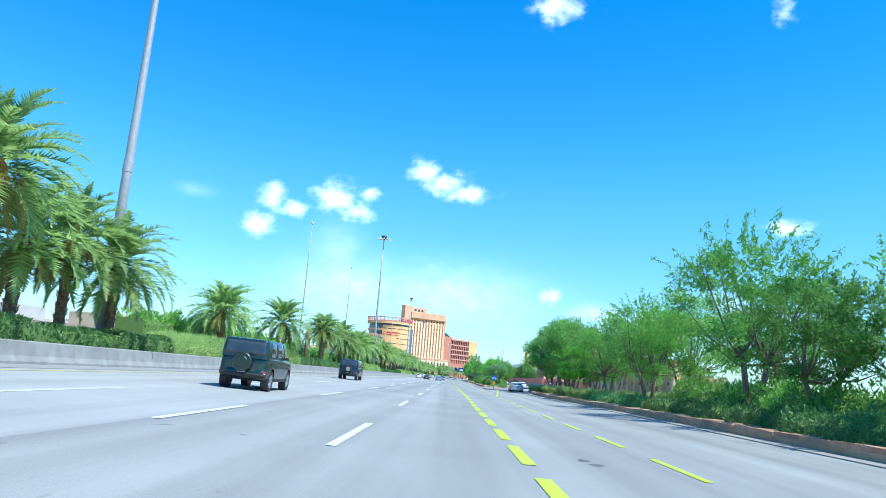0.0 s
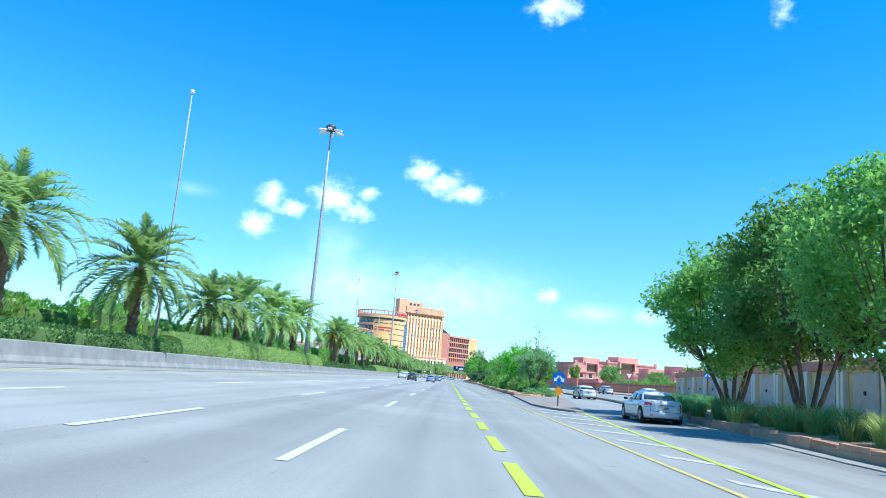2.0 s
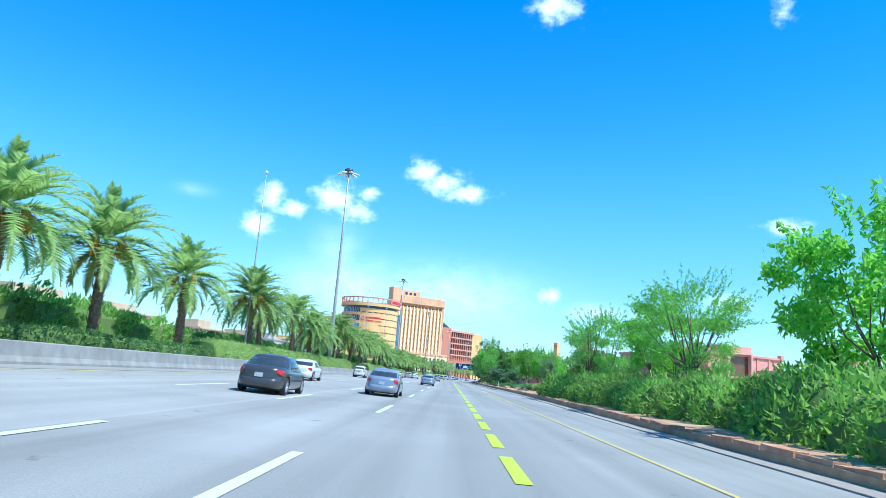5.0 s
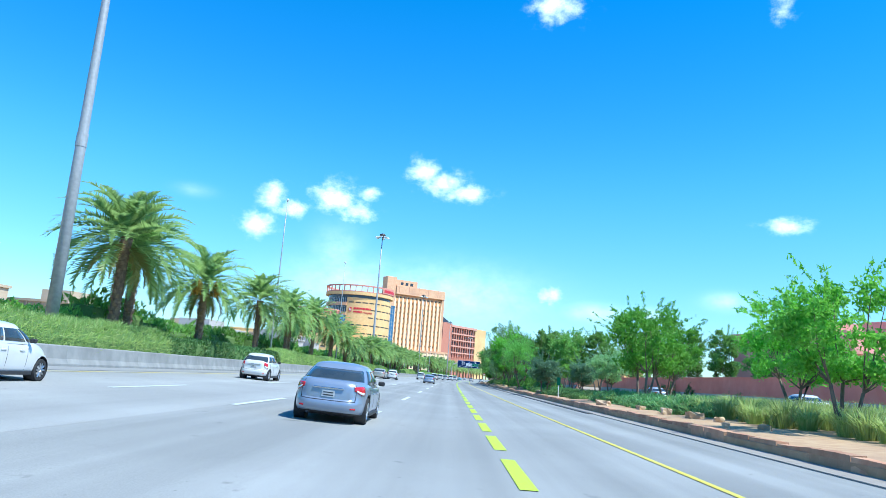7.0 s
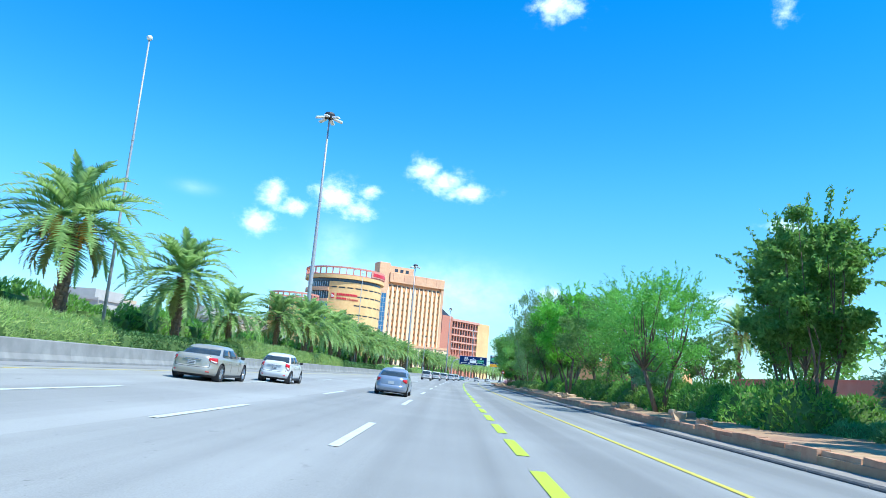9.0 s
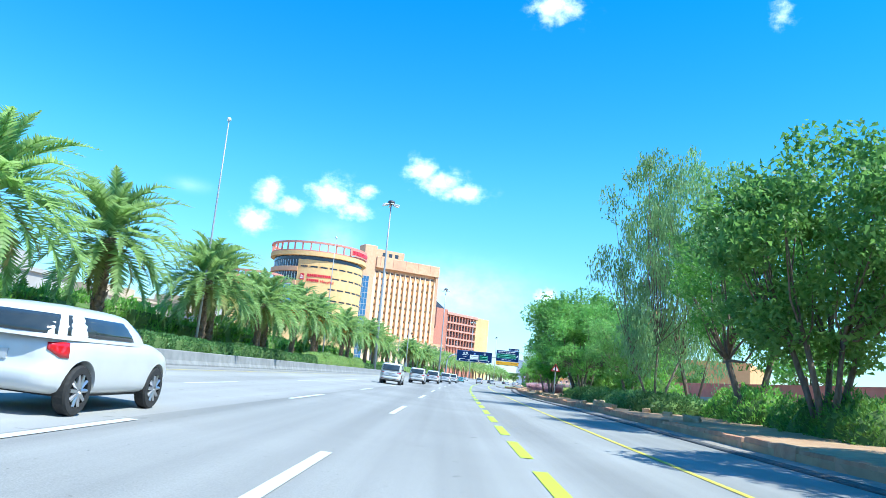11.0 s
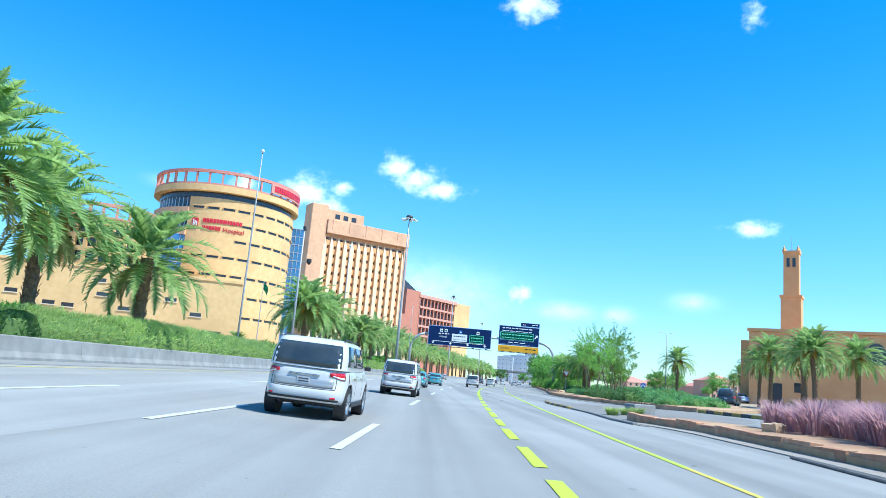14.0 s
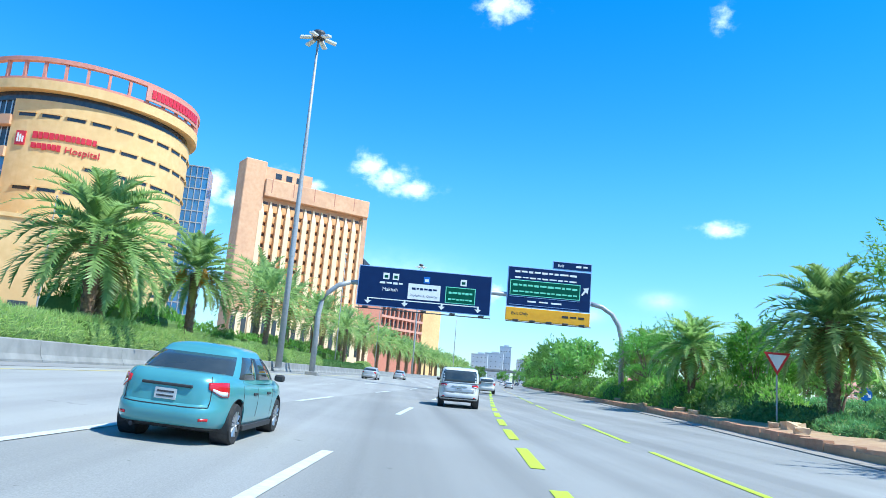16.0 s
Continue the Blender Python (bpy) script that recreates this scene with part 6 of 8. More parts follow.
def rocks(n):
    protos = []
    for i in range(4):
        bm = bmesh.new()
        bmesh.ops.create_cube(bm, size=1.0)
        bmesh.ops.subdivide_edges(bm, edges=bm.edges[:], cuts=1, use_grid_fill=True)
        for v in bm.verts:
            v.co = Vector((v.co.x * 0.7, v.co.y * 0.45, v.co.z * 0.38)) + noise.noise_vector(v.co * 1.9 + Vector((i * 7.0, 0, 0))) * 0.11
        protos.append(tagged(obj("garden_rock", bm, ROCK), "rough tan sandstone boulder lying in the bed", "rock", "boulders in the beds"))
    out = {}
    for k in range(n):
        y = float(rng.uniform(226, 486)) if k % 5 else float(rng.uniform(550, 640))
        f = interp(S2F if y < 492 else S3F)(y)
        L = f + float(rng.uniform(0.7, 2.4))
        out.setdefault(k % 4, []).append(place_at(y, L, turn=float(rng.uniform(0, 360)), size=float(rng.uniform(0.45, 1.0)), up=0.30))
    for i, ms in out.items():
        spread(protos[i], ms)


rocks(72)


def dead_palm():
    root = thing("dead_palm_trunk", "dead date palm trunk with no crown", "palm tree", place_at(73.8, -15.2, 0.85, size=0.8))
    part("trunk", tube(bmesh.new(), [(0, 0, -0.2), (0, 0, 1.5), (0, 0, 3.4), (0.03, 0, 4.4), (0.04, 0, 4.9)], [0.20, 0.18, 0.19, 0.24, 0.18], 12), PALM_TRUNK, root, smooth=True)
    q = []
    n = 170
    k = np.arange(n)
    a, z, rr = k * 2.4, 4.5 * (k + 0.5) / n, 0.19
    c = np.stack([np.cos(a) * rr, np.sin(a) * rr, z], 1)
    o = np.stack([np.cos(a), np.sin(a), np.zeros(n)], 1)
    s = np.stack([-np.sin(a), np.cos(a), np.zeros(n)], 1)
    up = np.array([0, 0, 1.0])
    q.append(np.stack([c - s * 0.075 - up * 0.05, c + s * 0.075 - up * 0.05, c + o * 0.09 + s * 0.04 + up * 0.1, c + o * 0.09 - s * 0.04 + up * 0.1], 1))
    part("boot_layer", poly_mesh("boot_layer", np.concatenate(q)), BOOT, root, "stubs of cut fronds")
    for dx in (-0.12, 0.13):
        part("dry_spike", tube(bmesh.new(), [(0.02, 0, 4.7), (dx, 0.02, 5.3), (dx * 2.2, 0.05, 5.9)], [0.10, 0.06, 0.015], 6), PALM_DRY, root)


dead_palm()


def bare_tree(y, L):
    """A leafless sapling of thin forking twigs."""
    r = np.random.default_rng(77)
    root = thing("bare_tree", "leafless dead sapling with thin grey twigs", "tree", place_at(y, L, up=0.15))
    part("trunk", tube(bmesh.new(), [(0, 0, -0.2), (0.05, 0, 2.4), (0.0, 0.05, 5.0), (0.15, 0, 8.0)], [0.07, 0.055, 0.035, 0.008], 6), BARK, root)
    for k in range(13):
        z = 3.0 + 0.36 * k
        a, ln = k * 2.4, 2.3 - 0.12 * k
        d = Vector((math.cos(a), math.sin(a), 0))
        b = tube(bmesh.new(), [(0.03, 0.02, z), d * ln * 0.5 + Vector((0, 0, z + 0.45 * ln)), d * ln * 0.8 + Vector((0, 0, z + ln))], [0.022, 0.014, 0.004], 5)
        for j in range(3):
            p = d * ln * (0.35 + 0.15 * j) + Vector((0, 0, z + 0.3 * ln + 0.2 * j))
            tube(b, [p, p + Vector(unit(1, r)[0]) * 0.25 + Vector((0, 0, 0.35))], [0.008, 0.003], 4)
        part("branch", b, BARK, root)


bare_tree(153.2, 11.0)
# ---- signs ----
SIGNBLUE = mat("blue_sign_face", (0.012, 0.12, 0.46), (0.015, 0.135, 0.50), scale=1.5, rough=0.35)
SIGNDARK = mat("deep_blue_sign_face", (0.006, 0.022, 0.085), (0.007, 0.026, 0.095), scale=1.5, rough=0.55, spec=0.12)
SIGNMINT = mat("mint_sign_paint", (0.22, 0.72, 0.50), (0.20, 0.66, 0.46), scale=3, rough=0.4)
SIGNRIM = mat("pale_blue_sign_rim", (0.28, 0.42, 0.70), (0.25, 0.38, 0.64), scale=3, rough=0.4)
SIGNGREEN = mat("green_sign_panel", (0.004, 0.075, 0.045), (0.005, 0.085, 0.05), scale=2, rough=0.55, spec=0.12)
SIGNWHITE = mat("white_sign_sheeting", (0.80, 0.80, 0.80), (0.75, 0.75, 0.75), scale=3, rough=0.4)
SIGNYEL = mat("amber_sign_face", (0.78, 0.38, 0.01), (0.72, 0.34, 0.01), scale=2, rough=0.4)
SIGNRED = mat("red_sign_border", (0.60, 0.02, 0.02), (0.52, 0.02, 0.02), scale=3, rough=0.4)
SIGNORANGE = mat("orange_marker_face", (0.80, 0.30, 0.01), (0.75, 0.27, 0.01), scale=3, rough=0.4)


def words(text, size, material, parent, x, z, y):
    cu = bpy.data.curves.new("lettering", "FONT")
    cu.body, cu.size, cu.extrude, cu.align_x = text, size, 0.004, "CENTER"
    tmp = bpy.data.objects.new("lettering", cu)
    me = bpy.data.meshes.new_from_object(tmp)
    bpy.data.objects.remove(tmp)
    ob = part("lettering", me, material, parent)
    ob.matrix_basis = pose(x, y, z, 90, 0, 0)
    return ob


def bars(parent, material, x0, x1, z, h, y, n, seed):
    """Unreadable writing as a row of plain bars."""
    r = np.random.default_rng(seed)
    w = r.uniform(0.6, 1.4, n)
    w = w / w.sum() * (x1 - x0) * 0.82
    x = x0
    for k in range(n):
        part("text_bar", bmesh_box(x, x + float(w[k]), y - 0.008, y, z + h * (0.24 + 0.1 * (k % 2)), z + h * 0.76), material, parent)
        x += float(w[k]) + (x1 - x0) * 0.18 / max(1, n - 1)


def gantry():
    root = thing("sign_gantry", "galvanised arched gantry carrying blue motorway signs", "sign gantry", pose(0, 588, 0))
    zb = 8.35
    # the arch legs curve into the beam
    left = [(1.0, 0, 0.6), (1.0, 0, 5.4), (1.15, 0, 6.4), (1.6, 0, 7.3), (2.4, 0, 8.0), (3.4, 0, zb)]
    right = [(23.8, 0, zb), (24.8, 0, 8.15), (25.7, 0, 7.6), (26.3, 0, 6.7), (26.6, 0, 5.6), (26.75, 0, 0.3)]
    part("left_leg", tube(bmesh.new(), left, [0.24, 0.22, 0.21, 0.2, 0.2, 0.2], 12), GALV, root, smooth=True)
    part("right_leg", tube(bmesh.new(), right, [0.2, 0.2, 0.2, 0.21, 0.22, 0.24], 12), GALV, root, smooth=True)
    part("beam", tube(bmesh.new(), [(3.4, 0, zb), (13, 0, zb + 0.25), (23.8, 0, zb)], [0.2, 0.2, 0.2], 12), GALV, root, smooth=True)
    for x in (1.0, 26.75):
        part("footing", bmesh_box(x - 0.5, x + 0.5, -0.5, 0.5, 0.0, 0.75, bevel=0.05), CONCRETE, root)

    def panel(x0, x1, z0, z1, face, name, rim=SIGNRIM, y=-0.32):
        p = part(name, bmesh_box(x0, x1, y, y + 0.10, z0, z1, bevel=0.02), rim, root)
        part("face", bmesh_box(x0 + 0.07, x1 - 0.07, y - 0.012, y, z0 + 0.07, z1 - 0.07), face, p)
        return p

    a = panel(4.0, 15.2, 6.5, 9.85, SIGNDARK, "direction_panel")
    f = -0.34
    words("Makkah", 0.42, SIGNWHITE, a, 6.7, 7.85, f)
    bars(a, SIGNWHITE, 5.8, 7.7, 8.35, 0.34, f, 4, 5)
    for x, z in ((6.3, 9.05), (7.1, 9.05), (9.7, 9.0), (12.8, 9.05)):
        part("route_badge", bmesh_box(x - 0.26, x + 0.26, f - 0.012, f, z - 0.24, z + 0.3, bevel=0.004), SIGNBLUE if x > 9 and x < 10 else SIGNWHITE, a)
        part("badge_mark", bmesh_box(x - 0.15, x + 0.15, f - 0.018, f - 0.008, z - 0.12, z + 0.12, bevel=0.003), SIGNWHITE if x > 9 and x < 10 else SIGNGREEN, a)
    w = part("white_panel", bmesh_box(8.2, 10.9, f - 0.015, f, 7.35, 8.65), SIGNWHITE, a)
    bars(w, SIGNDARK, 8.5, 10.6, 8.05, 0.36, f - 0.016, 6, 9)
    words("Diplomatic Quarter", 0.29, SIGNDARK, w, 9.55, 7.58, f - 0.016)
    part("panel_border", bmesh_box(11.34, 13.86, f - 0.010, f, 7.29, 8.66), SIGNMINT, a)
    g = part("green_panel", bmesh_box(11.4, 13.8, f - 0.015, f, 7.35, 8.6), SIGNGREEN, a)
    bars(g, SIGNMINT, 11.6, 13.6, 8.0, 0.34, f - 0.016, 6, 12)
    bars(g, SIGNMINT, 11.6, 13.6, 7.5, 0.26, f - 0.016, 7, 13)
    part("arrow_line", bmesh_box(4.9, 14.2, f - 0.012, f, 7.12, 7.2), SIGNWHITE, a)
    for x in (4.95, 8.0, 11.1, 14.15):
        ar = bmesh.new()
        pts = [(x - 0.08, 7.2), (x + 0.08, 7.2), (x + 0.08, 6.95), (x + 0.28, 6.95), (x, 6.66), (x - 0.28, 6.95), (x - 0.08, 6.95)]
        ar.faces.new([ar.verts.new((px, f - 0.013, pz)) for px, pz in pts])
        part("arrow", ar, SIGNWHITE, a)
    b = panel(16.5, 23.7, 7.5, 10.95, SIGNDARK, "exit_panel")
    bars(b, SIGNWHITE, 17.1, 22.4, 10.35, 0.34, f, 9, 20)
    bars(b, SIGNWHITE, 17.1, 22.4, 9.9, 0.24, f, 9, 21)
    part("panel_border", bmesh_box(16.74, 22.76, f - 0.010, f, 8.49, 9.81), SIGNMINT, b)
    g = part("green_panel", bmesh_box(16.8, 22.7, f - 0.015, f, 8.55, 9.75), SIGNGREEN, b)
    bars(g, SIGNMINT, 17.0, 22.5, 9.2, 0.34, f - 0.016, 11, 22)
    bars(g, SIGNMINT, 17.0, 22.5, 8.7, 0.26, f - 0.016, 12, 23)
    for z in (7.68, 8.36):
        part("divider", bmesh_box(16.75, 22.75, f - 0.012, f, z, z + 0.035), SIGNRIM, b)
    bars(b, SIGNWHITE, 18.3, 21.2, 7.9, 0.26, f, 3, 24)
    ar = bmesh.new()
    pts = [(22.85, 9.0), (22.95, 8.9), (23.25, 9.25), (23.4, 9.1), (23.48, 9.62), (22.98, 9.55), (23.12, 9.4)]
    ar.faces.new([ar.verts.new((px, f - 0.013, pz)) for px, pz in pts])
    part("arrow", ar, SIGNWHITE, b)
    c = panel(20.3, 23.7, 11.0, 11.7, SIGNDARK, "exit_tab")
    words("Exit", 0.36, SIGNWHITE, c, 21.0, 11.22, f)
    bars(c, SIGNWHITE, 22.3, 23.3, 11.18, 0.34, f, 2, 26)
    d = panel(16.5, 23.7, 6.35, 7.45, SIGNYEL, "exit_only_panel", rim=SIGNYEL)
    words("Exit Only", 0.38, BLACKP, d, 17.7, 6.85, f)
    bars(d, BLACKP, 21.3, 23.2, 6.8, 0.36, f, 3, 28)
    for x0, x1 in ((4.0, 15.2), (16.5, 23.7)):
        part("catwalk_rail", tube(bmesh.new(), [(x0, -0.7, 6.25), (x1, -0.7, 6.25)], [0.05, 0.05], 6), DARKSTEEL, root)
        for k in range(5):
            x = x0 + 0.8 + (x1 - x0 - 1.6) * k / 4
            part("sign_light", bmesh_box(x - 0.22, x + 0.22, -0.95, -0.6, 6.28, 6.42, bevel=0.02), DARKSTEEL, root)
            part("bracket", tube(bmesh.new(), [(x, -0.6, 6.3), (x, -0.2, 6.5), (x, 0, zb)], [0.04, 0.04, 0.05], 6), GALV, root)
    return root


gantry()


def yield_sign(y, L, turn=0):
    root = thing("yield_sign", "red-bordered white triangular yield sign on a steel post", "road sign", place_at(y, L, turn=turn, up=0.12), group="yield signs")
    part("post", tube(bmesh.new(), [(0, 0.05, -0.1), (0, 0.05, 2.9)], [0.035, 0.035], 8), GALV, root)
    for name, s, yy, m in (("border", 0.52, 0.0, SIGNRED), ("face", 0.36, -0.012, SIGNWHITE)):
        bm = bmesh.new()
        pts = [(-s, 2.6 + s * 0.55), (s, 2.6 + s * 0.55), (0, 2.6 - s * 1.15)]
        f0 = [bm.verts.new((x, yy, z)) for x, z in pts]
        f1 = [bm.verts.new((x, yy + 0.01, z)) for x, z in pts]
        bm.faces.new(list(f0))
        bm.faces.new(list(reversed(f1)))
        for i in range(3):
            bm.faces.new((f0[i], f1[i], f1[(i + 1) % 3], f0[(i + 1) % 3]))
        bmesh.ops.recalc_face_normals(bm, faces=bm.faces)
        part(name, bm, m, root)
    return root


yield_sign(555.8, 12.9)
yield_sign(154.5, 22.8)


def triangle_sign(y, L, z, s):
    root = thing("warning_triangle", "red-bordered triangular warning sign with a black symbol", "road sign", place_at(y, L, up=0.12))
    part("post", tube(bmesh.new(), [(0, 0.05, -0.1), (0, 0.05, z + s * 0.3)], [0.035, 0.035], 8), GALV, root)
    for name, k, yy, m in (("border", 1.0, 0.0, SIGNRED), ("face", 0.66, -0.012, SIGNWHITE)):
        bm = bmesh.new()
        pts = [(-s * k, z - 0.58 * s * k), (s * k, z - 0.58 * s * k), (0, z + 1.15 * s * k)]
        f0 = [bm.verts.new((x, yy, q)) for x, q in pts]
        f1 = [bm.verts.new((x, yy + 0.01, q)) for x, q in pts]
        bm.faces.new(list(f0))
        bm.faces.new(list(reversed(f1)))
        for i in range(3):
            bm.faces.new((f0[i], f1[i], f1[(i + 1) % 3], f0[(i + 1) % 3]))
        bmesh.ops.recalc_face_normals(bm, faces=bm.faces)
        part(name, bm, m, root)
    part("symbol", bmesh_box(-0.06, 0.06, -0.022, -0.014, z - 0.22, z + 0.30), BLACKP, root)


triangle_sign(419.2, 7.95, 2.45, 0.37)


def disc(bm, r, y0, y1, z, n=28):
    return tube(bm, [(0, y0, z), (0, y1, z)], [r, r], n)


def keep_sign(y, L, z, r, marker):
    root = thing("keep_sign", "round blue keep-either-side sign with white arrows on a post", "road sign", place_at(y, L, up=0.05))
    part("post", tube(bmesh.new(), [(0, 0.05, -0.1), (0, 0.05, z)], [0.035, 0.035], 8), DARKSTEEL, root)
    part("disc", disc(bmesh.new(), r, 0.02, 0.0, z), SIGNBLUE, root, "round blue sign face")
    for s in (-1, 1):
        bm = bmesh.new()
        pts = [(0.02, 0.10), (0.24, -0.14), (0.14, -0.24), (0.48, -0.30), (0.42, 0.04), (0.33, -0.05), (0.06, 0.26)]
        bm.faces.new([bm.verts.new((s * px * r / 0.6, -0.006, z + pz * r / 0.6)) for px, pz in pts])
        part("arrow", bm, SIGNWHITE, root)
    if marker:
        bm = bmesh.new()
        box(bm, -0.19, 0.19, -0.01, 0.01, -0.19, 0.19)
        bmesh.ops.rotate(bm, verts=bm.verts, matrix=pose(0, 0, 0, 0, 45, 0).to_3x3())
        bmesh.ops.translate(bm, verts=bm.verts, vec=(0, 0, z - r - 0.33))
        part("diamond_marker", bm, SIGNORANGE, root, "orange diamond marker")
    return root


keep_sign(105.9, 6.5, 1.62, 0.39, True)
keep_sign(132, 24.5, 2.7, 0.33, False)
keep_sign(573.6, 27.2, 1.6, 0.42, False)


def marker_post(y, L):
    root = thing("marker_post", "green plate on a thin white post in the bed", "road sign", place_at(y, L, up=0.15))
    part("post", tube(bmesh.new(), [(0, 0, -0.1), (0, 0, 1.6)], [0.035, 0.03], 8), WHITE, root)
    part("plate", bmesh_box(-0.14, 0.14, -0.045, -0.03, 1.0, 1.6), SIGNGREEN, root, "small green plate")
    return root


marker_post(283.6, 8.6)
w = thing("warning_sign", "amber round warning sign on a post", "road sign", place_at(472.9, 15.2, up=0.1))
part("post", tube(bmesh.new(), [(0, 0.03, -0.1), (0, 0.03, 2.0)], [0.04, 0.04], 8), GALV, w)
part("plate", disc(bmesh.new(), 0.22, 0.02, 0.0, 1.95), SIGNORANGE, w, "amber plate")

# ---- traffic camera pole and a double-arm street lamp ----
c = thing("camera_pole", "grey pole with traffic cameras and a steel cabinet", "pole", place_at(524.5, -15.5, 0.8))
part("pole", tube(bmesh.new(), [(0, 0, 0), (0, 0, 6), (0, 0, 12.4)], [0.12, 0.095, 0.065], 12), GALV, c, smooth=True)
part("camera_head", bmesh_box(-0.12, 0.12, -0.15, 0.25, 12.2, 12.55, bevel=0.04), BLACKP, c)
part("side_arm", tube(bmesh.new(), [(0, 0, 9.2), (0.7, 0, 9.4)], [0.04, 0.04], 6), GALV, c)
part("dome_camera", tube(bmesh.new(), [(0.75, 0, 9.6), (0.75, 0, 9.3), (0.75, 0, 9.1)], [0.2, 0.22, 0.08], 10), BLACKP, c)
part("cabinet", bmesh_box(-0.25, 0.35, -0.35, -0.1, 1.6, 2.6, bevel=0.02), GALV, c)
st = thing("street_lamp", "slender street lamp with two short arms", "street lamp", place_at(566, 28.8, up=0.0))
part("pole", tube(bmesh.new(), [(0, 0, 0), (0, 0, 9.3)], [0.10, 0.06], 10), GALV, st, smooth=True)
for s in (-1, 1):
    part("arm", tube(bmesh.new(), [(0, 0, 9.3), (s * 0.7, 0, 9.5)], [0.04, 0.03], 6), GALV, st)
    part("lamp_head", bmesh_box(min(s * 0.6, s * 1.15), max(s * 0.6, s * 1.15), -0.1, 0.1, 9.42, 9.54, bevel=0.02), LAMPGLASS, st)

# ---- low kerbs, pavers and painted gore ----
TARGREY = mat("grey_crack_filler", (0.085, 0.085, 0.085), (0.13, 0.13, 0.125), scale=14, rough=0.8)
PAVER = mat("grey_pavers", (0.20, 0.19, 0.175), (0.25, 0.24, 0.22), scale=18, rough=0.9, bump=0.35, bscale=9, c3=(0.17, 0.155, 0.14), scale3=0.3)
bed("paved_apron", 488, 512, [(488, 6.8), (491, 6.5), (497, 6.5), (505, 5.9), (512, 6.1)], [(488, 9.4), (497, 15), (505, 14.6), (512, 12.4)], PAVER, "grey paver apron at the side-road mouth", up=0.02, rough_top=0.0)
KERBYEL = mat("yellow_kerb_paint", (0.45, 0.31, 0.05), (0.28, 0.21, 0.08), scale=8, rough=0.7)
KERBBLK = mat("black_kerb_paint", (0.05, 0.05, 0.05), (0.10, 0.10, 0.10), scale=8, rough=0.7)
KERBGREY = mat("grey_kerb_concrete", (0.25, 0.245, 0.23), (0.19, 0.185, 0.18), scale=4, rough=0.9, bump=0.3, bscale=20)
KERBDARK = mat("dark_kerb_concrete", (0.075, 0.075, 0.078), (0.11, 0.11, 0.11), scale=5, rough=0.9, bump=0.3, bscale=20)
KERBTAN = mat("dusty_kerb_concrete", (0.36, 0.30, 0.24), (0.30, 0.22, 0.17), scale=3, rough=0.9, bump=0.3, bscale=20)


def low_kerb(label, pts, colours, h=0.16, w=0.22, step=0.9):
    root = thing("low_kerb", label, "kerb", kind="structure")
    meshes = [share("kerb_block", bmesh_box(-w / 2, w / 2, 0.01, step - 0.01, -0.06, h, bevel=0.025), m) for m in colours]
    P = [at(y, L, up=0.0) for y, L in pts]
    n = 0
    for a, b in zip(P, P[1:]):
        k = max(1, round((b - a).length / step))
        for i in range(k):
            p = a + (b - a) * i / k
            ob = part("kerb_block", meshes[n % len(meshes)], None, root)
            ob.matrix_basis = Matrix.Translation(p) @ pose(0, 0, 0, 0, 0, math.degrees(math.atan2(-(b.x - a.x), b.y - a.y)))
            n += 1


low_kerb("worn dark grey kerb of the entry island", [(488.5, 6.7), (491, 6.4), (497, 6.45), (501, 6.15)], [KERBGREY], h=0.09, w=0.2)
low_kerb("worn black and yellow kerb at the island tip", [(501, 6.15), (505.4, 5.8), (508.5, 5.68), (511.8, 5.95)], [KERBYEL, KERBBLK], h=0.12, w=0.24)
low_kerb("dark grey low kerb before the stone kerb", [(y, interp(S2F)(y) - 0.72) for y in range(262, 480, 12)], [KERBDARK], h=0.05, w=0.32, step=2.0)
low_kerb("yellow and black painted kerb round the side-road bed", [(497, 17.6), (502, 16.0), (506.6, 15.0)], [KERBYEL, KERBBLK], h=0.2)
low_kerb("dusty brown kerb dividing slip road and service road", [(117, 13.7), (127, 14.6), (137, 15.2), (147, 15.3), (168, 15.4)], [KERBTAN], h=0.2, w=0.4)
low_kerb("pale service-road kerb beside the pavement", [(120, 26.5), (240, 26.8), (400, 26.5)], [APRON], h=0.14, step=1.2)
gore = thing("gore_hatching", "worn white chevron hatching in a yellow outline", "road marking", kind="structure")
for k in range(9):
    y0 = 70 + 3.6 * k
    half = 0.25 + 0.12 * k
    v = [at(y0 + 1.3, 4.35, up=0.007), at(y0 + 1.9, 4.35, up=0.007), at(y0 + 0.6, 4.45 + 2 * half, up=0.007), at(y0, 4.45 + 2 * half, up=0.007)]
    part("hatch", pydata("hatch", [tuple(p) for p in v], [(0, 1, 2, 3)]), WORNW, gore)
gore_edge = interp([(61.6, 3.96), (65, 4.21), (70, 4.56), (79, 5.2), (90, 5.95), (100, 6.7)])
ribbon("outline", [61.6, 65, 70, 79, 90, 100], lambda y: gore_edge(y), lambda y: gore_edge(y) + 0.14, YELLOW, gore, up=0.013)
hatch = thing("merge_hatching", "worn white hatch bars beside the side-road mouth", "road marking", kind="structure")
for k in range(8):
    y0, wd = 535.2 - 2.75 * k, 0.9 + 0.12 * k
    v = [at(y0, 4.75, up=0.007), at(y0 - 0.16, 4.75, up=0.007), at(y0 - 0.62, 4.75 + wd, up=0.007), at(y0 - 0.46, 4.75 + wd, up=0.007)]
    part("hatch", pydata("hatch", [tuple(p) for p in v], [(0, 1, 2, 3)]), WORNW, hatch)
patches = np.random.default_rng(33)
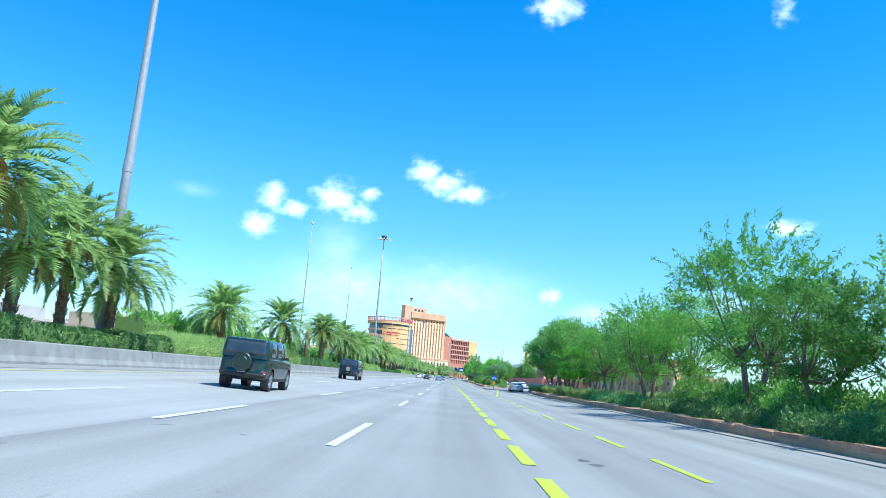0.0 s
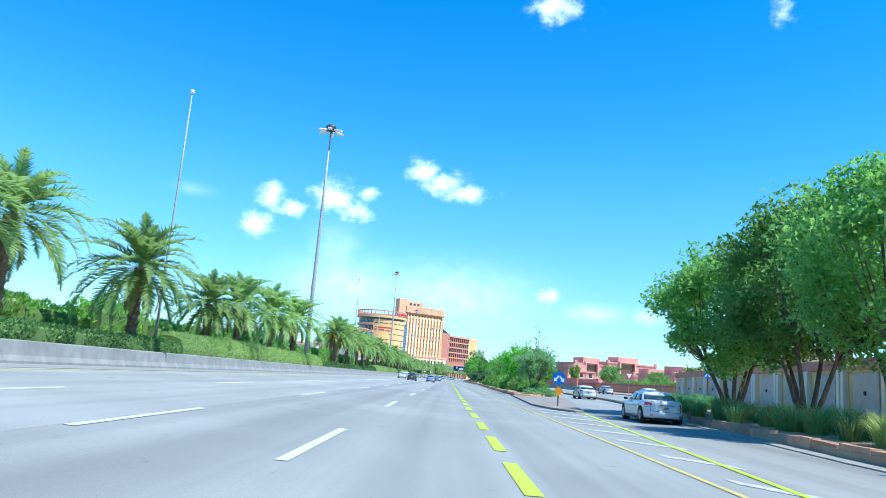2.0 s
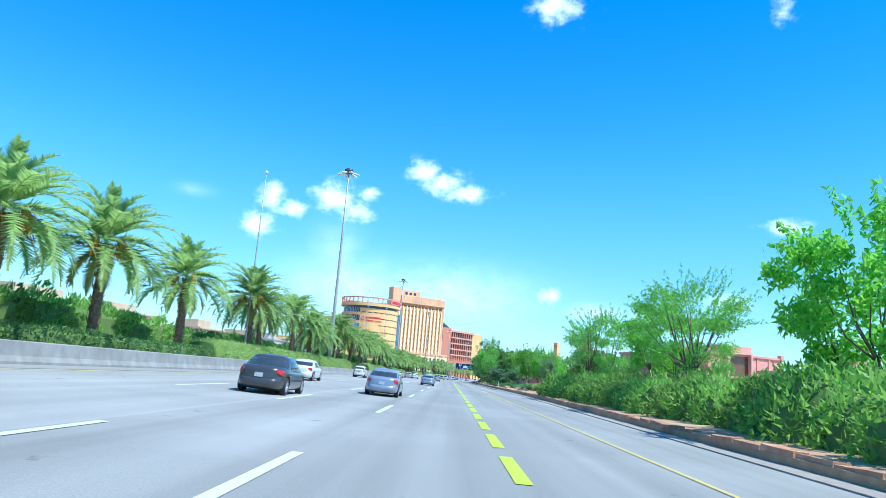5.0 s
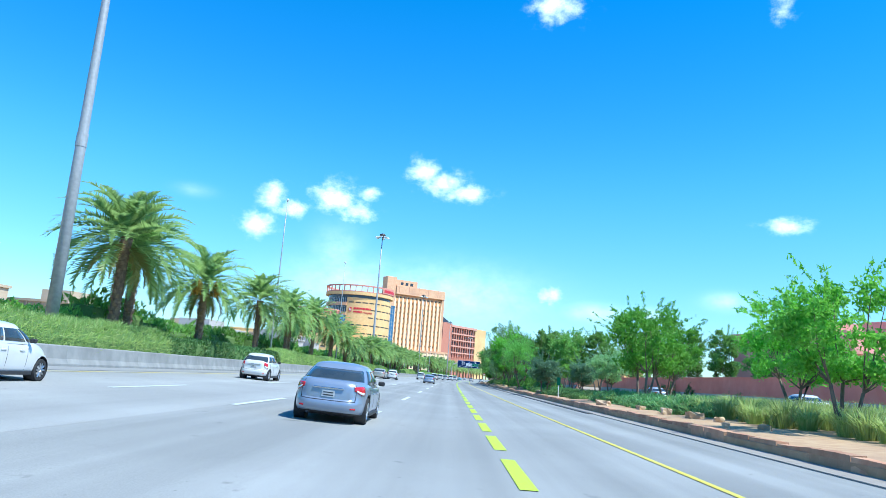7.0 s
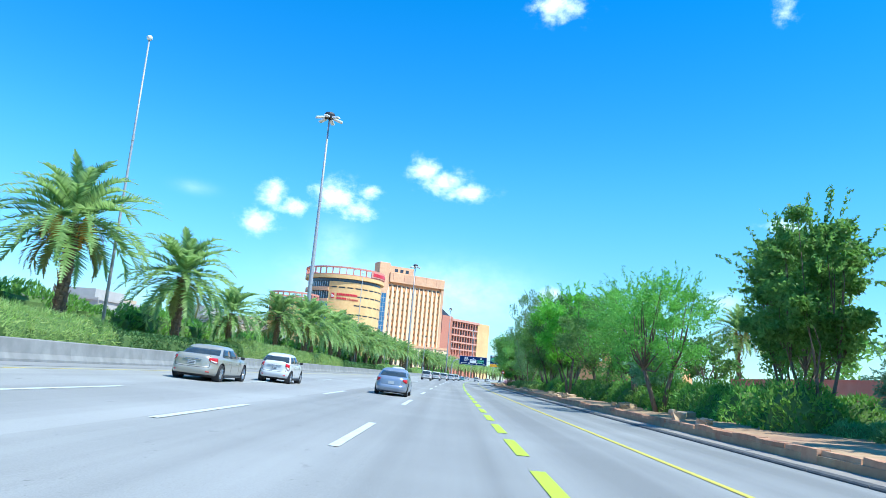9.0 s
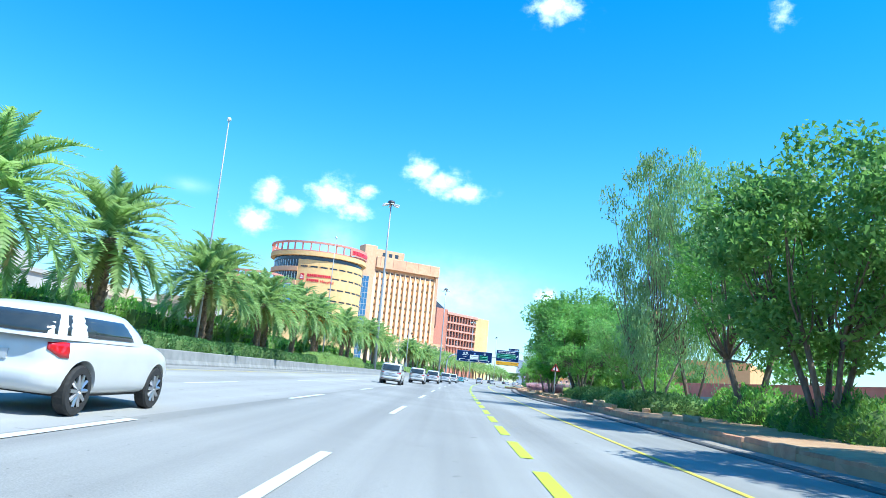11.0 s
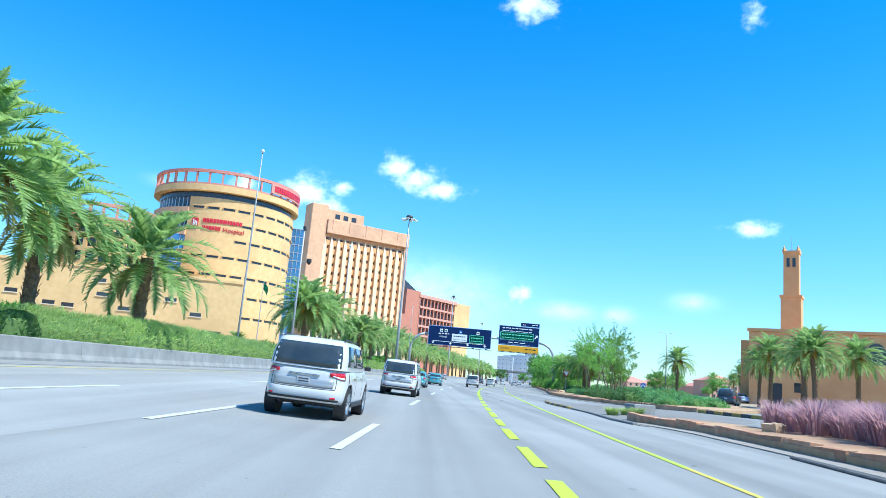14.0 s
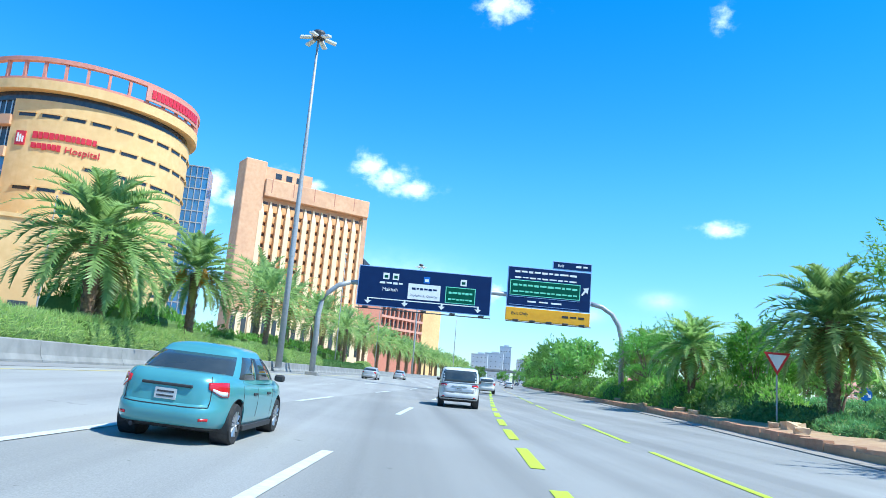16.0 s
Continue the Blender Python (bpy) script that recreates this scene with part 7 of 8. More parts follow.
for y0, L0, n in ((520.8, 1.95, 9), (505.5, 2.6, 3), (528.5, 5.3, 5), (466, -5.9, 3), (300, 2.9, 2), (12, 2.4, 2)):
    root = thing("tar_patch", "dark ragged crack filler on the asphalt", "road patch", kind="structure")
    for k in range(n):
        yy, ll = y0 + 0.48 * k + float(patches.normal(0, 0.1)), L0 + float(patches.normal(0, 0.06))
        m = 11
        v = [tuple(at(yy + 0.24 * math.sin(2 * math.pi * i / m) * float(patches.uniform(0.5, 1.3)), ll + 0.13 * math.cos(2 * math.pi * i / m) * float(patches.uniform(0.4, 1.3)), up=0.003)) for i in range(m)]
        part("patch", pydata("patch", v, [tuple(range(m))]), TARGREY, root)
blk = thing("concrete_block", "square grey concrete block with bolts standing on the apron", "concrete block", place_at(499.2, 9.5, turn=35))
part("body", bmesh_box(-0.8, 0.8, -0.35, 0.35, 0, 0.52, bevel=0.03), CONCRETE, blk)
for k in range(4):
    part("bolt", tube(bmesh.new(), [(-0.4 + 0.25 * k, 0, 0.50), (-0.4 + 0.25 * k, 0, 0.64)], [0.015, 0.015], 6), DARKSTEEL, blk)
for y, L in ((496.0, 7.4), (497.0, 8.3), (497.6, 9.0)):
    t2 = tussock("grass_clump", "yellow-green grass growing at the block", int(y * 10), 0.55, 0.38, GRASS, 240, group=G2)
    t2.matrix_basis = place_at(y, L, up=0.02)

# ---- columned perimeter wall and railings by the service road ----
PANELST = mat("weathered_panel_render", (0.47, 0.37, 0.29), (0.53, 0.43, 0.35), scale=1.5, rough=0.9, bump=0.1, bscale=12)


def columned_wall():
    root = thing("columned_wall", "pale panelled perimeter wall with red-brown coping and twin columns", "wall", kind="structure")
    a, b = Vector((19.5, 62, 0.55)), Vector((31.5, 163, 0.85))
    ang = math.degrees(math.atan2(b.y - a.y, b.x - a.x))
    m = Matrix.Translation(a) @ pose(0, 0, 0, 0, 0, ang)
    ln = (b - a).length
    n = 17
    cell = ln / n
    panel_m = share("panel", bmesh_box(1.35, cell - 1.35, -0.06, 0.1, 0.45, 2.9, bevel=0.01), PANELST)
    lamp_m = share("wall_lamp", bmesh_box(-0.09, 0.09, 0.1, 0.2, 1.55, 1.8, bevel=0.02), DARKSTEEL)
    col_m = share("column", bmesh_box(-0.22, 0.22, 0.0, 0.36, 0, 3.1, bevel=0.03), CREAM)
    for k in range(n):
        w = part("wall_bay", bmesh_box(k * cell, (k + 1) * cell, -0.4, 0.0, -0.5, 3.1), STUCCO, root)
        w.matrix_basis = m
        p = part("panel", panel_m, None, root, "pale inset panel")
        p.matrix_basis = m @ pose(k * cell, 0.0, 0)
        part("wall_lamp", lamp_m, None, p).matrix_basis = pose(cell / 2, 0, 0)
        for dx in (-0.32, 0.32):
            c = part("column", col_m, None, root)
            c.matrix_basis = m @ pose(k * cell + dx, 0, 0)
        cp = part("coping", bmesh_box(k * cell, (k + 1) * cell, -0.55, 0.2, 3.1, 3.75), REDSTONE, root)
        cp.matrix_basis = m


columned_wall()
plain_house(54, 158, 0.8, 16, 14, 5.0, PALEWALL, "pale flat-roofed house behind the perimeter wall", 80, bays=4, name="house")


def railing():
    root = thing("railing", "rust-brown picket railing along the villa gardens", "railing", kind="structure")
    RUST = mat("rust_brown_paint", (0.20, 0.09, 0.07), (0.27, 0.13, 0.10), scale=6, rough=0.7)
    bay = bmesh.new()
    for k in range(12):
        box(bay, 0.25 * k - 0.025, 0.25 * k + 0.025, -0.025, 0.025, 0.1, 1.75)
    box(bay, 0, 3, -0.04, 0.04, 0.15, 0.25)
    box(bay, 0, 3, -0.04, 0.04, 1.55, 1.65)
    bay = share("railing_bay", bay, RUST)
    pst = share("post", bmesh_box(-0.1, 0.1, -0.1, 0.1, 0, 1.95, bevel=0.02), RUST)
    for k in range(34):
        y = 164 + 3 * k
        m = place_at(y, 34.0 + 0.01 * k) @ pose(0, 0, 0, 0, 0, 90)
        part("railing_bay", bay, None, root).matrix_basis = m
        part("post", pst, None, root).matrix_basis = m


railing()
# ---- vehicles, standing in their lanes ----
TYRE = mat("tyre_rubber", (0.018, 0.018, 0.019), (0.03, 0.03, 0.03), scale=20, rough=0.85)
ALLOY = mat("alloy_rim", (0.50, 0.51, 0.53), (0.44, 0.45, 0.47), scale=6, rough=0.3, metal=0.85)
CARGLASS = mat("tinted_car_glass", (0.03, 0.04, 0.045), (0.05, 0.06, 0.062), scale=2, rough=0.05, spec=0.8)
TAIL = mat("red_tail_lamp", (0.55, 0.012, 0.02), (0.45, 0.01, 0.015), scale=8, rough=0.15, coat=0.6)
CLEARLENS = mat("clear_lamp_lens", (0.70, 0.72, 0.74), (0.62, 0.64, 0.66), scale=8, rough=0.12, coat=0.6)
PLATE = mat("number_plate_white", (0.50, 0.52, 0.53), (0.44, 0.46, 0.47), scale=6, rough=0.5)
CHROME = mat("chrome_trim", (0.62, 0.63, 0.65), (0.55, 0.56, 0.58), scale=5, rough=0.15, metal=1.0)


def paint(name, c, metal=0.0, rough=0.3):
    return mat(name, c, tuple(x * 0.93 for x in c), scale=1.2, rough=rough, metal=metal, coat=0.7)


WHITEPAINT, SILVERP, GREYBLUE = paint("white_car_paint", (0.62, 0.62, 0.61)), paint("silver_car_paint", (0.46, 0.46, 0.46), 0.35), paint("grey_blue_car_paint", (0.28, 0.33, 0.42), 0.35)


def wheel_meshes(r, w):
    bm = bmesh.new()
    n = 24
    prof = [(r * 0.64, -w / 2), (r * 0.92, -w / 2), (r, -w * 0.34), (r, w * 0.34), (r * 0.93, w / 2), (r * 0.66, w / 2)]
    rings = [[bm.verts.new((x, rr * math.cos(2 * math.pi * k / n), rr * math.sin(2 * math.pi * k / n))) for k in range(n)] for rr, x in prof]
    for a, b in zip(rings, rings[1:] + rings[:1]):
        for k in range(n):
            bm.faces.new((a[k], a[(k + 1) % n], b[(k + 1) % n], b[k]))
    bmesh.ops.recalc_face_normals(bm, faces=bm.faces)
    tyre = share("tyre", bm, TYRE)
    bm = bmesh.new()
    tube(bm, [(w * 0.10, 0, 0), (w * 0.44, 0, 0)], [r * 0.66, r * 0.66], 24, caps=False)
    for k in range(10):
        a = 2 * math.pi * k / 10
        c, s = math.cos(a), math.sin(a)
        tube(bm, [(w * 0.42, 0.04 * c, 0.04 * s), (w * 0.44, r * 0.64 * c, r * 0.64 * s)], [r * 0.11, r * 0.075], 5)
    tube(bm, [(w * 0.3, 0, 0), (w * 0.50, 0, 0)], [r * 0.17, r * 0.13], 10)
    rim = share("rim", bm, ALLOY)
    return tyre, rim


def carve(ob, arches):
    """Cuts round wheel arches (x0, x1, y, z, radius) out of a body."""
    bm = bmesh.new()
    for x0, x1, y, z, r in arches:
        tube(bm, [(x0, y, z), (x1, y, z)], [r, r], 28)
    cutter = obj("cutter", bm)
    mod = ob.modifiers.new("arch", "BOOLEAN")
    mod.object, mod.operation, mod.solver = cutter, "DIFFERENCE", "EXACT"
    dg = bpy.context.evaluated_depsgraph_get()
    me = bpy.data.meshes.new_from_object(ob.evaluated_get(dg))
    ob.modifiers.clear()
    bpy.data.objects.remove(cutter)
    me.polygons.foreach_set("use_smooth", [True] * len(me.polygons))
    me.set_sharp_from_angle(angle=0.7)
    ob.data = me


def car(name, label, body_paint, L, W, H, belt, deck, bonnet, ride, roof_y, base_y, wheel_r, axles, category="car", lamps="wide", rails=False, spare=False, square=4.8, windows=(0.40, 0.78), bumper_dark=True, lite=False, trim=None):
    """A car facing +y. belt: sill of the glass; deck and bonnet: heights of tail and nose; roof_y, base_y: ends of roof and of glass base."""
    root = thing(name, label, category)
    hw = W / 2
    y0, y1 = -L / 2, L / 2
    top = interp([(y0, deck - 0.07), (y0 + 0.12, deck - 0.01), (y0 + 0.4, deck), (base_y[0] + 0.1, max(deck, belt - 0.01)), (0.0, belt), (base_y[1] - 0.1, belt), (base_y[1] + 0.2, bonnet), (y1 - 0.5, bonnet - 0.07), (y1 - 0.1, bonnet - 0.17), (y1, bonnet - 0.24)])
    levels = (0.0, 0.06, 0.16, 0.30, 0.40, 0.46, 0.60, 0.76, 0.88, 0.96, 1.0)
    tail_in = interp([(0, 0.20), (0.06, 0.07), (0.16, 0.015), (0.30, 0.0), (0.40, 0.02), (0.46, 0.075), (0.60, 0.08), (0.88, 0.10 if not spare else 0.085), (1.0, 0.20 if not spare else 0.11)])
    nose_in = interp([(0, 0.22), (0.16, 0.02), (0.40, 0.0), (0.60, 0.03), (0.88, 0.15), (1.0, 0.42 if not spare else 0.16)])
    side_in = interp([(0, 0.12), (0.06, 0.05), (0.16, 0.02), (0.40, 0.004), (0.60, 0.0), (0.76, 0.012), (0.88, 0.035 if not spare else 0.015), (0.96, 0.07 if not spare else 0.02), (1.0, 0.115 if not spare else 0.035)])

    def skin(th, v, out=0.0):
        """Point of the lower body's skin at an angle (degrees, 0 = right side, -90 = tail) and height share."""
        c, s = math.cos(radians(th)), math.sin(radians(th))
        e = 2.0 / square
        w = hw - side_in(v) + out
        ya, yb = y0 + tail_in(v) - out, y1 - nose_in(v) + out
        mid, half = (ya + yb) / 2, (yb - ya) / 2
        x = w * math.copysign(abs(c) ** e, c)
        y = mid + half * math.copysign(abs(s) ** e, s)
        if y > axles[1]:
            x *= 1 - 0.10 * ((y - axles[1]) / (y1 - axles[1])) ** 2
        elif y < axles[0]:
            x *= 1 - 0.025 * ((axles[0] - y) / (axles[0] - y0)) ** 2
        lift = 0.03 * max(0, (axles[0] - y) / (axles[0] - y0)) ** 2 + 0.06 * max(0, (y - axles[1]) / (y1 - axles[1])) ** 2
        lo = ride + lift
        return Vector((x, y, lo + (top(y) - lo) * v))

    angles = sorted(set(list(np.linspace(-180, 165, 24)) + [q + d for q in (-90, 90) for d in (-50, -42, -35, -22, -8, 8, 22, 35, 42, 50)] + [180 - d for d in (4, 8)] + [-180 + d for d in (4, 8)] + [-8, -4, 4, 8]))
    bm = bmesh.new()
    rings = [[bm.verts.new(skin(th, v)) for th in angles] for v in levels]
    for k in (0.93, 0.6):
        rings.append([bm.verts.new((q.co.x * k, q.co.y * (0.5 + 0.5 * k), top(q.co.y * (0.5 + 0.5 * k)) + (0.012 if k > 0.8 else 0.02))) for q in rings[len(levels) - 1]])
    for a, b in zip(rings, rings[1:]):
        for k in range(len(a)):
            bm.faces.new((a[k], a[(k + 1) % len(a)], b[(k + 1) % len(a)], b[k]))
    bm.faces.new(list(reversed(rings[0])))
    bm.faces.new(rings[-1])
    bmesh.ops.recalc_face_normals(bm, faces=bm.faces)
    body = part("body", bm, body_paint, root)
    carve(body, [(s * (hw - 0.30), s * (hw + 0.12), y, wheel_r + 0.02, wheel_r + (0.055 if not spare else 0.07)) for y in axles for s in (-1, 1)])

    # cabin: rounded rings from sill to roof
    wb, wr = hw * (0.95 if not spare else 0.965), hw * ((0.85 if rails else 0.76) if not spare else 0.88)
    zb, zr = belt - 0.05, H - ((0.10 if rails else 0.14) if not spare else 0.05)
    cs = (7.0 if rails else 5.2) if not spare else 12.0

    def ring_at(v):
        bow = math.sin(math.pi * min(v, 1.0))
        ya = base_y[0] + (roof_y[0] - base_y[0]) * v - (0.05 if not spare else 0.01) * bow
        yb = base_y[1] + (roof_y[1] - base_y[1]) * v + 0.05 * bow
        return (ya + yb) / 2, (yb - ya) / 2, wb + (wr - wb) * v + 0.03 * bow, zb + (zr - zb) * v

    def side_pt(s, y_share, v, out):
        mid, half, w, z = ring_at(v)
        y = mid + half * (2 * y_share - 1)
        return Vector((s * (w * max(0.0, 1 - abs(2 * y_share - 1) ** cs) ** (1 / cs) + out), y, z))

    def end_pt(e, x_share, v, out):
        mid, half, w, z = ring_at(v)
        return Vector((w * x_share, mid + e * (half * max(0.0, 1 - abs(x_share) ** cs) ** (1 / cs) + out), z + out * 0.5))

    bm = bmesh.new()
    ths = [360 * k / 48 for k in range(48)]
    rings = []
    for v in (0, 0.2, 0.4, 0.6, 0.8, 0.93, 1.0):
        mid, half, w, z = ring_at(v)
        rings.append([bm.verts.new((w * math.copysign(abs(math.cos(radians(t))) ** (2 / cs), math.cos(radians(t))), mid + half * math.copysign(abs(math.sin(radians(t))) ** (2 / cs), math.sin(radians(t))), z)) for t in ths])
    mid, half, w, z = ring_at(1.0)
    for k, dz in ((((0.97, 0.03), (0.90, 0.06), (0.75, 0.083), (0.4, 0.10)) if rails else ((0.97, 0.03), (0.91, 0.066), (0.78, 0.10), (0.58, 0.125), (0.3, 0.14))) if not spare else ((0.95, 0.028), (0.8, 0.046), (0.4, 0.056))):
        rings.append([bm.verts.new((q.co.x * k, mid + (q.co.y - mid) * k, z + dz)) for q in rings[6]])
    for a, b in zip(rings, rings[1:]):
        for k in range(48):
            bm.faces.new((a[k], a[(k + 1) % 48], b[(k + 1) % 48], b[k]))
    bm.faces.new(rings[-1])
    bmesh.ops.recalc_face_normals(bm, faces=bm.faces)
    part("cabin", bm, body_paint, root, smooth=True)

    def patch(nm, fn, us, vs, material, parent=None, label="", out=0.010):
        """A thin curved panel lying on the skin."""
        b = bmesh.new()
        g = [[b.verts.new(fn(u, v, out)) for u in us] for v in vs]
        h = [[b.verts.new(fn(u, v, -0.02)) for u in us] for v in vs]
        nu, nv = len(us), len(vs)
        for i in range(nv - 1):
            for k in range(nu - 1):
                b.faces.new((g[i][k], g[i][k + 1], g[i + 1][k + 1], g[i + 1][k]))
        rim = [(0, k) for k in range(nu)] + [(i, nu - 1) for i in range(1, nv)] + [(nv - 1, k) for k in range(nu - 2, -1, -1)] + [(i, 0) for i in range(nv - 2, 0, -1)]
        for (i, k), (i2, k2) in zip(rim, rim[1:] + rim[:1]):
            b.faces.new((g[i][k], h[i][k], h[i2][k2], g[i2][k2]))
        bmesh.ops.recalc_face_normals(b, faces=b.faces)
        return part(nm, b, material, parent or root, label, smooth=True)

    def steps(a, b, n):
        return [a + (b - a) * k / n for k in range(n + 1)]

    for s in (-1, 1):
        cuts = ([0.10] + list(windows) + [0.93]) if not lite else [0.09, 0.93]
        for a, b in zip(cuts, cuts[1:]):
            patch("side_window", lambda u, v, o: side_pt(s, u, v, o), steps(a + 0.017, b - 0.017, 4), steps(0.17, 0.93, 3), CARGLASS)
        if not lite:
            part("mirror", bmesh_box(s * (hw + 0.06) - 0.09, s * (hw + 0.06) + 0.09, base_y[1] - 0.55, base_y[1] - 0.44, belt + 0.0, belt + 0.12, bevel=0.03), BLACKP, root)
            th = lambda y: math.degrees(math.asin(min(1, max(-1, math.copysign(abs((y - (y0 + y1) / 2) / (L / 2)) ** (square / 2), y)))))
            for y in (base_y[0] + (base_y[1] - base_y[0]) * 0.40, base_y[0] + (base_y[1] - base_y[0]) * 0.70):
                part("door_handle", bmesh_box(min(s * (hw - 0.02), s * (hw + 0.018)), max(s * (hw - 0.02), s * (hw + 0.018)), y - 0.10, y + 0.10, belt - 0.22, belt - 0.18, bevel=0.008), trim or body_paint, root)
            for y in (base_y[0] + (base_y[1] - base_y[0]) * 0.47, base_y[0] + (base_y[1] - base_y[0]) * 0.80, base_y[0] + (base_y[1] - base_y[0]) * 0.19):
                t = th(y)
                patch("door_seam", lambda u, v, o: Vector((s * skin(t, v, o).x, y + u, skin(t, v, o).z)), [-0.006, 0.006], steps(0.12, 0.94, 6), BLACKP, out=0.003)
            part("sill_trim", bmesh_box(s * hw - 0.06, s * hw - 0.01, axles[0] + wheel_r + 0.1, axles[1] - wheel_r - 0.1, ride - 0.03, ride + 0.06, bevel=0.01), BLACKP, root)
        if rails:
            part("roof_rail", tube(bmesh.new(), [(s * wr * 0.88, roof_y[0] + 0.25, H - 0.05), (s * wr * 0.88, roof_y[0] + 0.38, H + 0.005), (s * wr * 0.88, roof_y[1] - 0.45, H + 0.005), (s * wr * 0.88, roof_y[1] - 0.25, H - 0.05)], [0.017] * 4, 6), DARKSTEEL, root)
    patch("rear_window", lambda u, v, o: end_pt(-1, u, v, o), steps(-0.87, 0.87, 12), steps(0.16 if not rails else 0.06, 0.90, 4), CARGLASS, label="tinted rear window")
    patch("windscreen", lambda u, v, o: end_pt(1, u, v, o), steps(-0.88, 0.88, 10), steps(0.10, 0.93, 4), CARGLASS)
    # tail and nose: curved lamps that wrap round the corners
    va, vb = {"wide": (0.62, 0.88), "band": (0.68, 0.86), "tall": (0.50, 0.90), "low": (0.26, 0.40)}[lamps]
    ta, tb = {"wide": (-66, -36), "band": (-76, -36), "tall": (-66, -42), "low": (-62, -44)}[lamps]
    for s in (-1, 1):
        flip = (lambda t: t) if s > 0 else (lambda t: -180 - t)
        vc = vb - 0.03
        taper = lambda u, v: vc + (v - vc) * (0.45 + 0.55 * min(1.0, 1.6 * (u - ta) / (tb - ta)))
        lamp = patch("tail_lamp", lambda u, v, o: skin(flip(u), taper(u, v), o), steps(ta, tb, 8), steps(va, vb, 3), TAIL, label="red tail lamp", out=0.014)
        if not lite:
            patch("reverse_lens", lambda u, v, o: skin(flip(u), taper(u, v), o), steps(ta + 5, tb - 3, 6), steps(va + 0.015, va + (vb - va) * 0.36, 2), CLEARLENS, lamp, out=0.018)
            patch("headlamp", lambda u, v, o: skin(-flip(u), v, o), steps(-72, -44, 6), steps(0.58, 0.80, 3), CLEARLENS, out=0.012)
            patch("reflector", lambda u, v, o: skin(flip(u), v, o), steps(-70, -58, 4), steps(0.17, 0.22, 1), TAIL, out=0.010)
    if not lite:
        patch("rear_bumper", lambda u, v, o: skin(u, v, o), steps(-142, -38, 20), steps(0.0, 0.05 if not bumper_dark else 0.28, 3), BLACKP, label="dark lower bumper", out=0.012)
        patch("front_bumper", lambda u, v, o: skin(u, v, o), steps(55, 125, 14), steps(0.06, 0.42, 3), BLACKP, label="dark grille and bumper", out=0.012)
    if rails and not lite:
        patch("tailgate_panel", lambda u, v, o: skin(u, v, o), steps(-112, -68, 10), steps(0.44, 0.66, 3), SILVERP, label="silver tailgate panel", out=0.008)
        patch("lower_bumper", lambda u, v, o: skin(u, v, o), steps(-132, -48, 16), steps(0.10, 0.16, 2), BLACKP, label="dark bumper slot", out=0.016)
    pv = 0.40 if spare else 0.60
    pz = ride + (deck - ride) * pv
    py = skin(-90, pv).y
    pl = part("number_plate", bmesh_box(-0.15, 0.15, py - 0.02, py + 0.03, pz - 0.075, pz + 0.075), PLATE, root, "white plate with plain bars")
    if not lite:
        for k in range(2):
            part("plate_bar", bmesh_box(-0.12, 0.12, py - 0.024, py - 0.018, pz - 0.045 + 0.06 * k, pz - 0.02 + 0.06 * k), DARKSTEEL, pl)
        if not spare:
            for a in (-118, -62):
                patch("tailgate_seam", lambda u, v, o: skin(a + u, v, o), [-0.5, 0.5], steps(0.42, 0.97, 6), BLACKP, out=0.003)
            patch("tailgate_seam", lambda u, v, o: skin(u, v, o), steps(-118, -62, 12), [0.41, 0.425], BLACKP, out=0.003)
            part("garnish", bmesh_box(-0.36, 0.36, py - 0.025, py + 0.05, pz + 0.11, pz + 0.15, bevel=0.01), trim or CHROME, root)
        part("exhaust", tube(bmesh.new(), [(-hw * 0.5, y0 + 0.10, ride + 0.02), (-hw * 0.5, y0 + 0.4, ride + 0.02)], [0.03, 0.03], 8), DARKSTEEL, root)
    part("underbody", bmesh_box(-hw * 0.8, hw * 0.8, y0 + 0.7, y1 - 0.6, ride - 0.05, ride + 0.06), BLACKP, root)
    tyre, rim = wheel_meshes(wheel_r, 0.22)
    for y in axles:
        for s in (-1, 1):
            if not lite:
                arch = bmesh.new()
                tube(arch, [(s * (hw - 0.295), y, wheel_r + 0.02), (s * (hw - 0.29), y, wheel_r + 0.02), (s * (hw - 0.03), y, wheel_r + 0.02)], [0.05, wheel_r + 0.048, wheel_r + 0.048], 28, caps=False)
                part("wheel_arch", arch, BLACKP, root)
            w = part("wheel", tyre, None, root)
            w.matrix_basis = pose(s * (hw - 0.13), y, wheel_r, 0, 0, 0 if s > 0 else 180)
            part("rim", rim, None, w)
    if spare:
        sp = part("spare_wheel", tube(bmesh.new(), [(0, y0 - 0.20, 1.05), (0, y0 - 0.17, 1.05), (0, y0 + 0.1, 1.05)], [0.33, 0.37, 0.37], 26), body_paint if spare == "cover" else TYRE, root)
        part("hub", tube(bmesh.new(), [(0, y0 - 0.22, 1.05), (0, y0 - 0.18, 1.05)], [0.2, 0.24], 20), body_paint if spare == "cover" else CHROME, sp)
    return root


SEDAN = dict(L=4.65, W=1.80, H=1.45, belt=0.92, deck=1.0, bonnet=0.89, ride=0.20, roof_y=(-1.0, 0.55), base_y=(-1.72, 1.25), wheel_r=0.325, axles=(-1.36, 1.36))
BIGSEDAN = dict(L=5.25, W=1.92, H=1.46, belt=0.96, deck=1.04, bonnet=0.94, ride=0.20, roof_y=(-1.25, 0.5), base_y=(-2.0, 1.25), wheel_r=0.345, axles=(-1.58, 1.52))
COMPACT = dict(L=4.30, W=1.69, H=1.46, belt=0.93, deck=1.00, bonnet=0.91, ride=0.20, roof_y=(-0.95, 0.45), base_y=(-1.62, 1.3), wheel_r=0.30, axles=(-1.28, 1.28))
